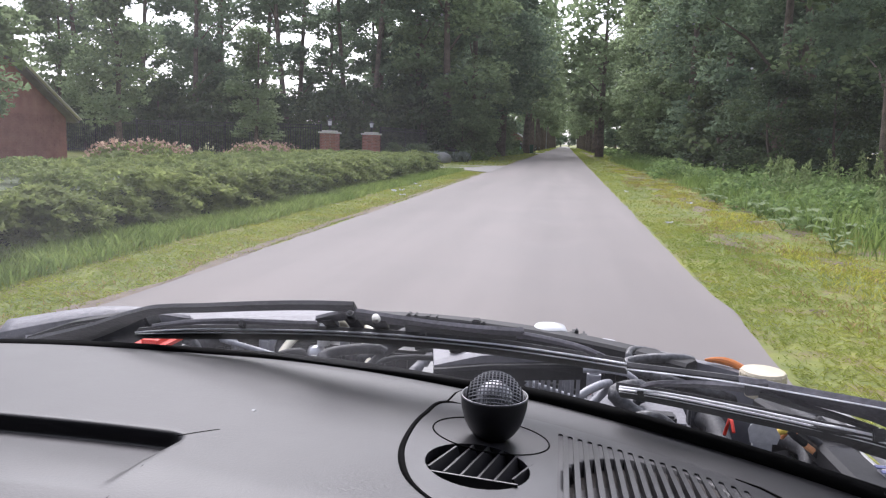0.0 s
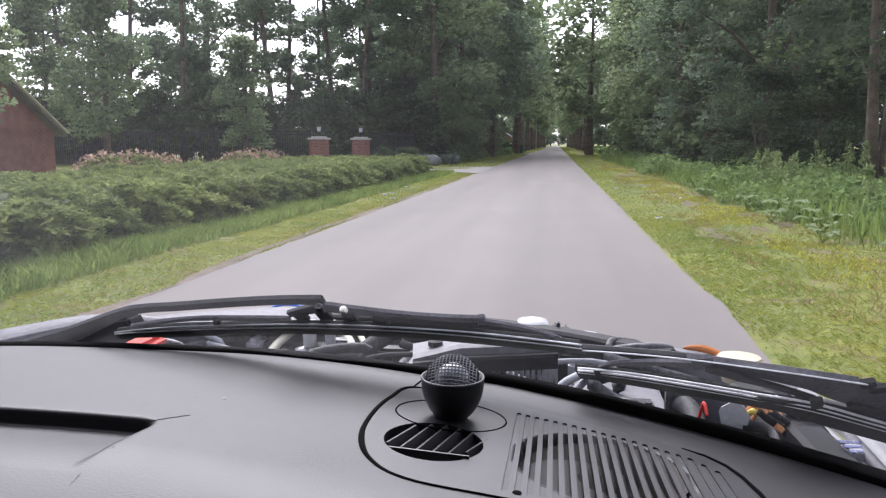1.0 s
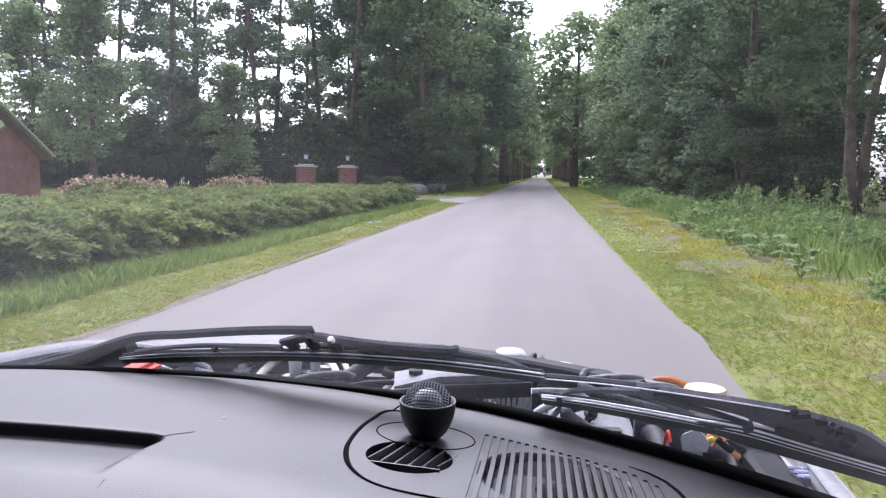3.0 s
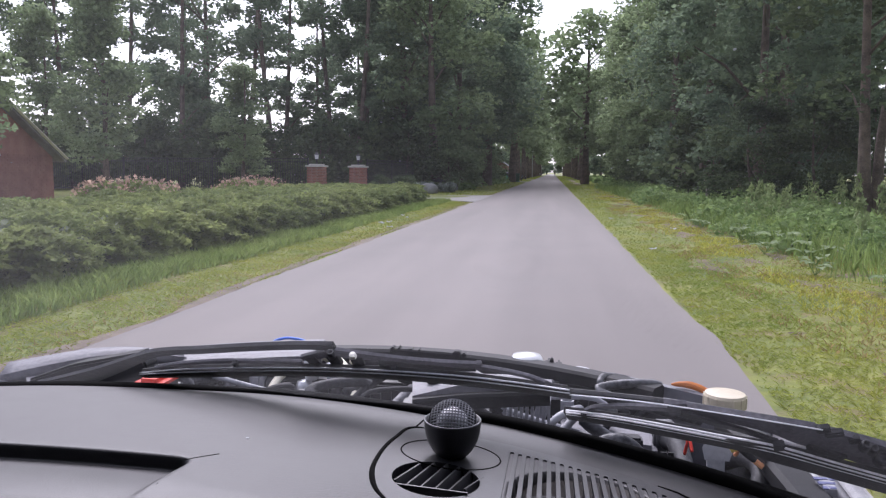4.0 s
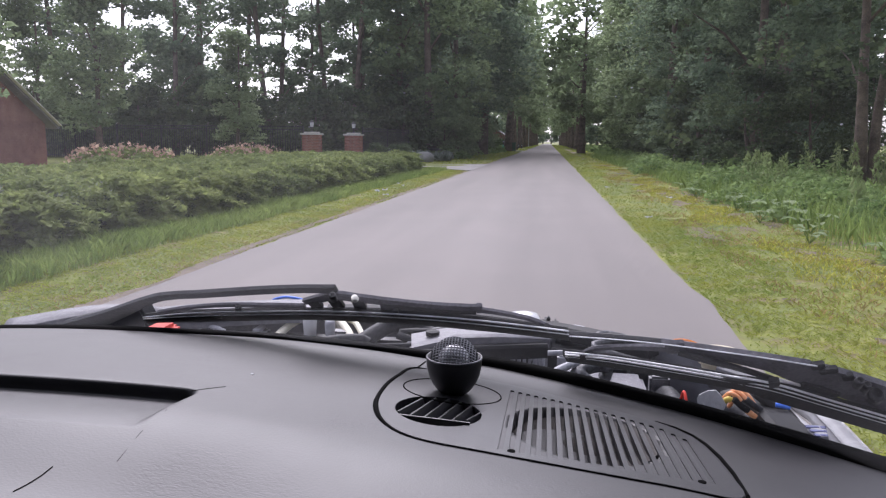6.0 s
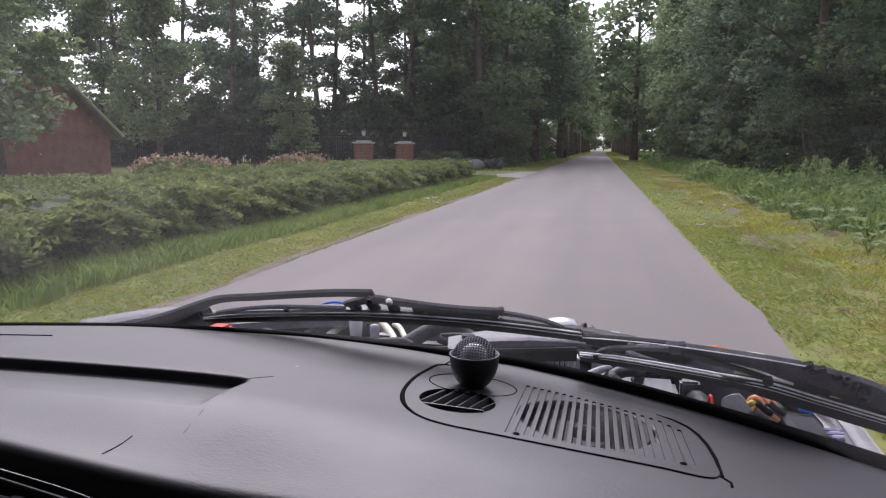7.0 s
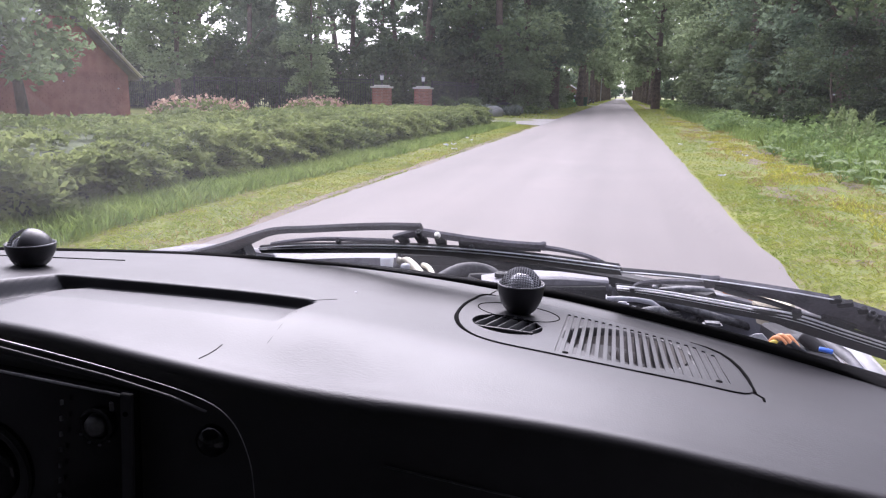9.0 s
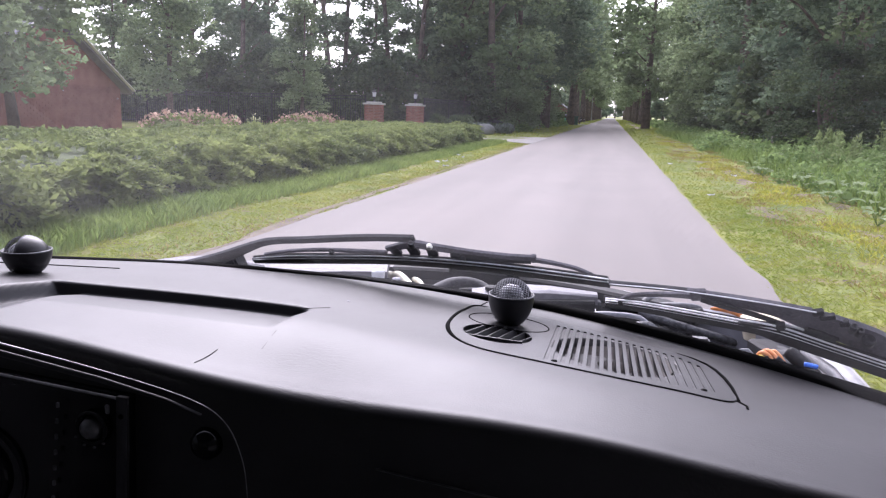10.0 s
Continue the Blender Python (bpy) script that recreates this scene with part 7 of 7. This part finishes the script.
for pts, r, mat, nm in (
    ([(-0.63, 1.72, 0.6), (-0.62, 1.8, 0.645), (-0.59, 1.93, 0.665), (-0.53, 1.98, 0.655), (-0.46, 1.9, 0.63)], 0.011, M_CREAM, "cream_hose"),
    ([(-0.55, 2.0, 0.65), (-0.5, 1.93, 0.67), (-0.42, 1.8, 0.65), (-0.39, 1.7, 0.6)], 0.011, M_CREAM, "cream_hose"),
    ([(-0.47, 1.98, 0.65), (-0.43, 1.9, 0.66), (-0.38, 1.8, 0.64)], 0.008, M_CREAM, "cream_hose"),
    ([(-0.42, 1.75, 0.62), (-0.33, 1.85, 0.67), (-0.25, 1.9, 0.66), (-0.18, 1.85, 0.62)], 0.022, M_HOSE, "hose"),
    ([(-0.9, 1.6, 0.6), (-0.8, 1.75, 0.65), (-0.7, 1.85, 0.64), (-0.6, 1.75, 0.6)], 0.02, M_HOSE, "hose"),
    ([(-0.3, 1.7, 0.6), (-0.22, 1.8, 0.66), (-0.1, 1.82, 0.67), (0.0, 1.7, 0.62)], 0.016, M_ENGINE, "pipe"),
    ([(0.1, 1.5, 0.53), (0.18, 1.35, 0.61), (0.25, 1.3, 0.63), (0.3, 1.4, 0.57)], 0.025, M_HOSE, "hose"),
    ([(0.33, 1.2, 0.56), (0.35, 1.35, 0.62), (0.35, 1.5, 0.64), (0.33, 1.62, 0.58)], 0.02, M_HOSE, "hose"),
    ([(0.5, 1.5, 0.66), (0.515, 1.35, 0.68), (0.5, 1.2, 0.67), (0.46, 1.05, 0.65)], 0.02, M_HOSE, "hose"),
    ([(0.43, 1.45, 0.62), (0.46, 1.38, 0.66), (0.47, 1.3, 0.66), (0.42, 1.2, 0.6)], 0.018, M_HOSE, "hose"),
    ([(0.4, 1.3, 0.69), (0.41, 1.265, 0.728), (0.42, 1.255, 0.731), (0.43, 1.25, 0.722)], 0.004, M_WIRE, "wire"),
    ([(0.405, 1.3, 0.69), (0.418, 1.27, 0.731), (0.43, 1.26, 0.733), (0.44, 1.25, 0.724)], 0.004, M_WIRE, "wire"),
    ([(0.425, 1.31, 0.69), (0.432, 1.27, 0.732), (0.442, 1.26, 0.731), (0.452, 1.25, 0.718)], 0.0038, M_WIRE, "wire"),
    ([(0.441, 1.251, 0.705), (0.451, 1.249, 0.698), (0.462, 1.247, 0.691)], 0.0052, M_WIRE, "wire"),
    ([(0.462, 1.251, 0.707), (0.471, 1.249, 0.697), (0.481, 1.245, 0.682)], 0.005, M_WIRE, "wire"),
    ([(0.476, 1.251, 0.702), (0.482, 1.249, 0.692), (0.488, 1.245, 0.68)], 0.0035, M_WIRE, "wire"),
    ([(0.417, 1.25, 0.7255), (0.43, 1.25, 0.714), (0.443, 1.25, 0.7055)], 0.006, M_RUBBER, "connector"),
    ([(0.437, 1.25, 0.7265), (0.45, 1.25, 0.7165), (0.464, 1.25, 0.708)], 0.006, M_HOSE, "connector"),
    ([(0.458, 1.243, 0.69), (0.466, 1.235, 0.7035), (0.48, 1.235, 0.7065), (0.489, 1.243, 0.698)], 0.0055, M_RUBBER, "strap"),
    ([(0.4, 1.262, 0.712), (0.409, 1.255, 0.7225), (0.414, 1.253, 0.721)], 0.0055, M_YELLOWPLUG, "plug"),
    ([(0.47, 1.3, 0.726), (0.5, 1.27, 0.704), (0.525, 1.25, 0.678), (0.54, 1.2, 0.65)], 0.014, M_RUBBER, "hose"),
    ([(0.45, 1.44, 0.66), (0.485, 1.37, 0.69), (0.52, 1.28, 0.678), (0.555, 1.18, 0.63)], 0.018, M_HOSE, "hose"),
    ([(0.488, 1.252, 0.7185), (0.5, 1.25, 0.7175), (0.511, 1.25, 0.7155)], 0.0045, M_BLUEPART, "plug"),
    ([(0.16, 1.4, 0.6), (0.185, 1.4, 0.655), (0.225, 1.4, 0.672), (0.265, 1.4, 0.65), (0.28, 1.4, 0.6)], 0.014, M_ENGINE, "hose"),
    ([(0.19, 1.42, 0.6), (0.205, 1.42, 0.64), (0.228, 1.42, 0.65), (0.25, 1.42, 0.63), (0.262, 1.42, 0.59)], 0.01, M_ALU, "pipe"),
    ([(0.35, 1.38, 0.66), (0.353, 1.36, 0.697), (0.356, 1.34, 0.68)], 0.003, M_REDPART, "wire"),
):
    bm = bmesh.new()
    tube(bm, smooth_line(pts, 6), r, 10)
    part(nm, bm, mat, engine, smooth=True)
clutter = np.random.default_rng(3)
for k in range(16):
    x, y = clutter.uniform(-0.95, 0.35), clutter.uniform(1.55, 1.9)
    p = [(x, y, 0.58), (x + clutter.normal() * 0.05, y + clutter.normal() * 0.05, 0.655 + 0.02 * clutter.random()), (x + clutter.normal() * 0.12, y + clutter.normal() * 0.06, 0.665), (x + clutter.normal() * 0.16, y - 0.05, 0.59)]
    bm = bmesh.new()
    tube(bm, smooth_line(p, 6), clutter.uniform(0.006, 0.016), 8)
    part("hose" if k % 2 else "cable", bm, (M_HOSE, M_ENGINE, M_RUBBER, M_ALU)[k % 4], engine, smooth=True)
for k in range(14):
    x, y = clutter.uniform(-0.9, 0.42), clutter.uniform(1.5, 1.92)
    bm = bmesh.new()
    w = clutter.uniform(0.012, 0.035)
    box(bm, (x - w, y - w * 0.7, 0.56), (x + w, y + w * 0.7, clutter.uniform(0.63, 0.685)), 0.005)
    part("fitting", bm, (M_HOSE, M_ENGINE, M_ALU)[k % 3], engine)
for lo, hi, mat, nm, lab in (
    ((-0.2, 1.3, 0.64), (-0.06, 1.42, 0.745), M_PLASTIC, "air_box", "black plastic air box"),
    ((-0.605, 1.06, 0.55), (-0.545, 1.16, 0.83), M_PLASTIC, "fluid_tank", "black fluid tank"),
    ((-0.6, 1.07, 0.826), (-0.549, 1.15, 0.8445), M_REDPART, "tank_lid", "red lid of the fluid tank"),
    ((0.482, 1.37, 0.62), (0.506, 1.39, 0.702), M_PALEBLUE, "connector", "pale blue connector"),
    ((0.2, 1.05, 0.4), (0.36, 1.25, 0.6), M_HOSE, "battery", ""),
    ((0.12, 1.5, 0.45), (0.32, 1.7, 0.625), M_SLAM, "reservoir", "dusty grey reservoir"),
    ((0.31, 1.4, 0.58), (0.335, 1.42, 0.662), M_RUBBER, "relay", ""),
    ((-0.25, 1.55, 0.5), (-0.05, 1.75, 0.63), M_ENGINE, "distributor", ""),
    ((0.488, 1.07, 0.6), (0.55, 1.14, 0.731), M_ALU, "strut_plate", "pale plate with unreadable blue print"),
    ((-0.7, 1.78, 0.6), (-0.66, 1.86, 0.66), M_ALU, "bracket", ""),
):
    bm = bmesh.new()
    box(bm, lo, hi, 0.012)
    part(nm, bm, mat, engine, lab)
bm = bmesh.new()
strip(bm, [(-0.16, 1.27, 0.79), (-0.08, 1.285, 0.806), (0.0, 1.29, 0.808), (0.095, 1.3, 0.802)], [0.1, 0.085, 0.06, 0.035], 0.02, (0, 0, 1))
part("linkage_plate", bm, M_SLAM, engine, "dull grey wiper linkage plate")
bm = bmesh.new()
strip(bm, [(-0.15, 1.215, 0.78), (-0.06, 1.235, 0.788), (0.09, 1.275, 0.79)], 0.02, 0.026, (0, 0, 1))
part("linkage_arm", bm, M_RUBBER, engine, "black wiper linkage arm")
bm = bmesh.new()
lathe(bm, [(0.013, 0.0), (0.013, 0.008), (0.006, 0.01), (0.0, 0.01)], 14, Matrix.Translation((-0.12, 1.27, 0.808)))
part("bolt", bm, M_RUBBER, engine)
for k in range(12):
    bm = bmesh.new()
    x, y, w = 0.5 + 0.0105 * (k % 4), 1.086 + 0.017 * (k // 4), 0.0036 + 0.0012 * (k % 3)
    box(bm, (x - w, y - 0.0045 + 0.002 * (k % 2), 0.73), (x + w, y + 0.0045, 0.732))
    part("print_bar", bm, M_INK, engine)
bm = bmesh.new()
edge_pts = ((0.355, 0.722), (0.358, 0.729), (0.373, 0.7375), (0.386, 0.739), (0.395, 0.73), (0.405, 0.713), (0.401, 0.7), (0.36, 0.7))
front = [bm.verts.new((x, 1.25, z)) for x, z in edge_pts]
back = [bm.verts.new((x + 0.001, 1.253, z)) for x, z in edge_pts]
bm.faces.new(front)
bm.faces.new(back[::-1])
for k in range(len(front)):
    n = (k + 1) % len(front)
    bm.faces.new((front[n], front[k], back[k], back[n]))
bmesh.ops.recalc_face_normals(bm, faces=bm.faces)
box(bm, (0.365, 1.252, 0.6), (0.395, 1.262, 0.71), 0.002)
part("bracket", bm, M_BRACKET, engine, "light grey cut metal bracket")
for k in range(9):
    bm = bmesh.new()
    box(bm, (0.0 + 0.011 * k, 1.4, 0.66), (0.006 + 0.011 * k, 1.44, 0.745), 0.002)
    part("fin", bm, M_ALU, engine)
for x, y, z, r, mat in ((-0.531, 1.8, 0.705, 0.02, M_CARWHITE), (-0.47, 1.78, 0.69, 0.014, M_ALU)):
    bm = bmesh.new()
    lathe(bm, [(r * 0.8, -0.06), (r, 0.0), (r * 0.9, 0.006), (0, 0.01)], 14, Matrix.Translation((x, y, z)))
    part("cap", bm, mat, engine, smooth=True)
for x, y, z, r in ((-0.55, 1.8, 0.625, 0.024), (-0.78, 1.85, 0.62, 0.02), (-0.3, 1.62, 0.62, 0.03)):
    bm = bmesh.new()
    lathe(bm, [(r, -0.03), (r, 0.0), (r * 0.8, 0.014), (0, 0.02)], 18, Matrix.Translation((x, y, z)))
    part("filler_cap", bm, M_SILVER, engine, smooth=True)
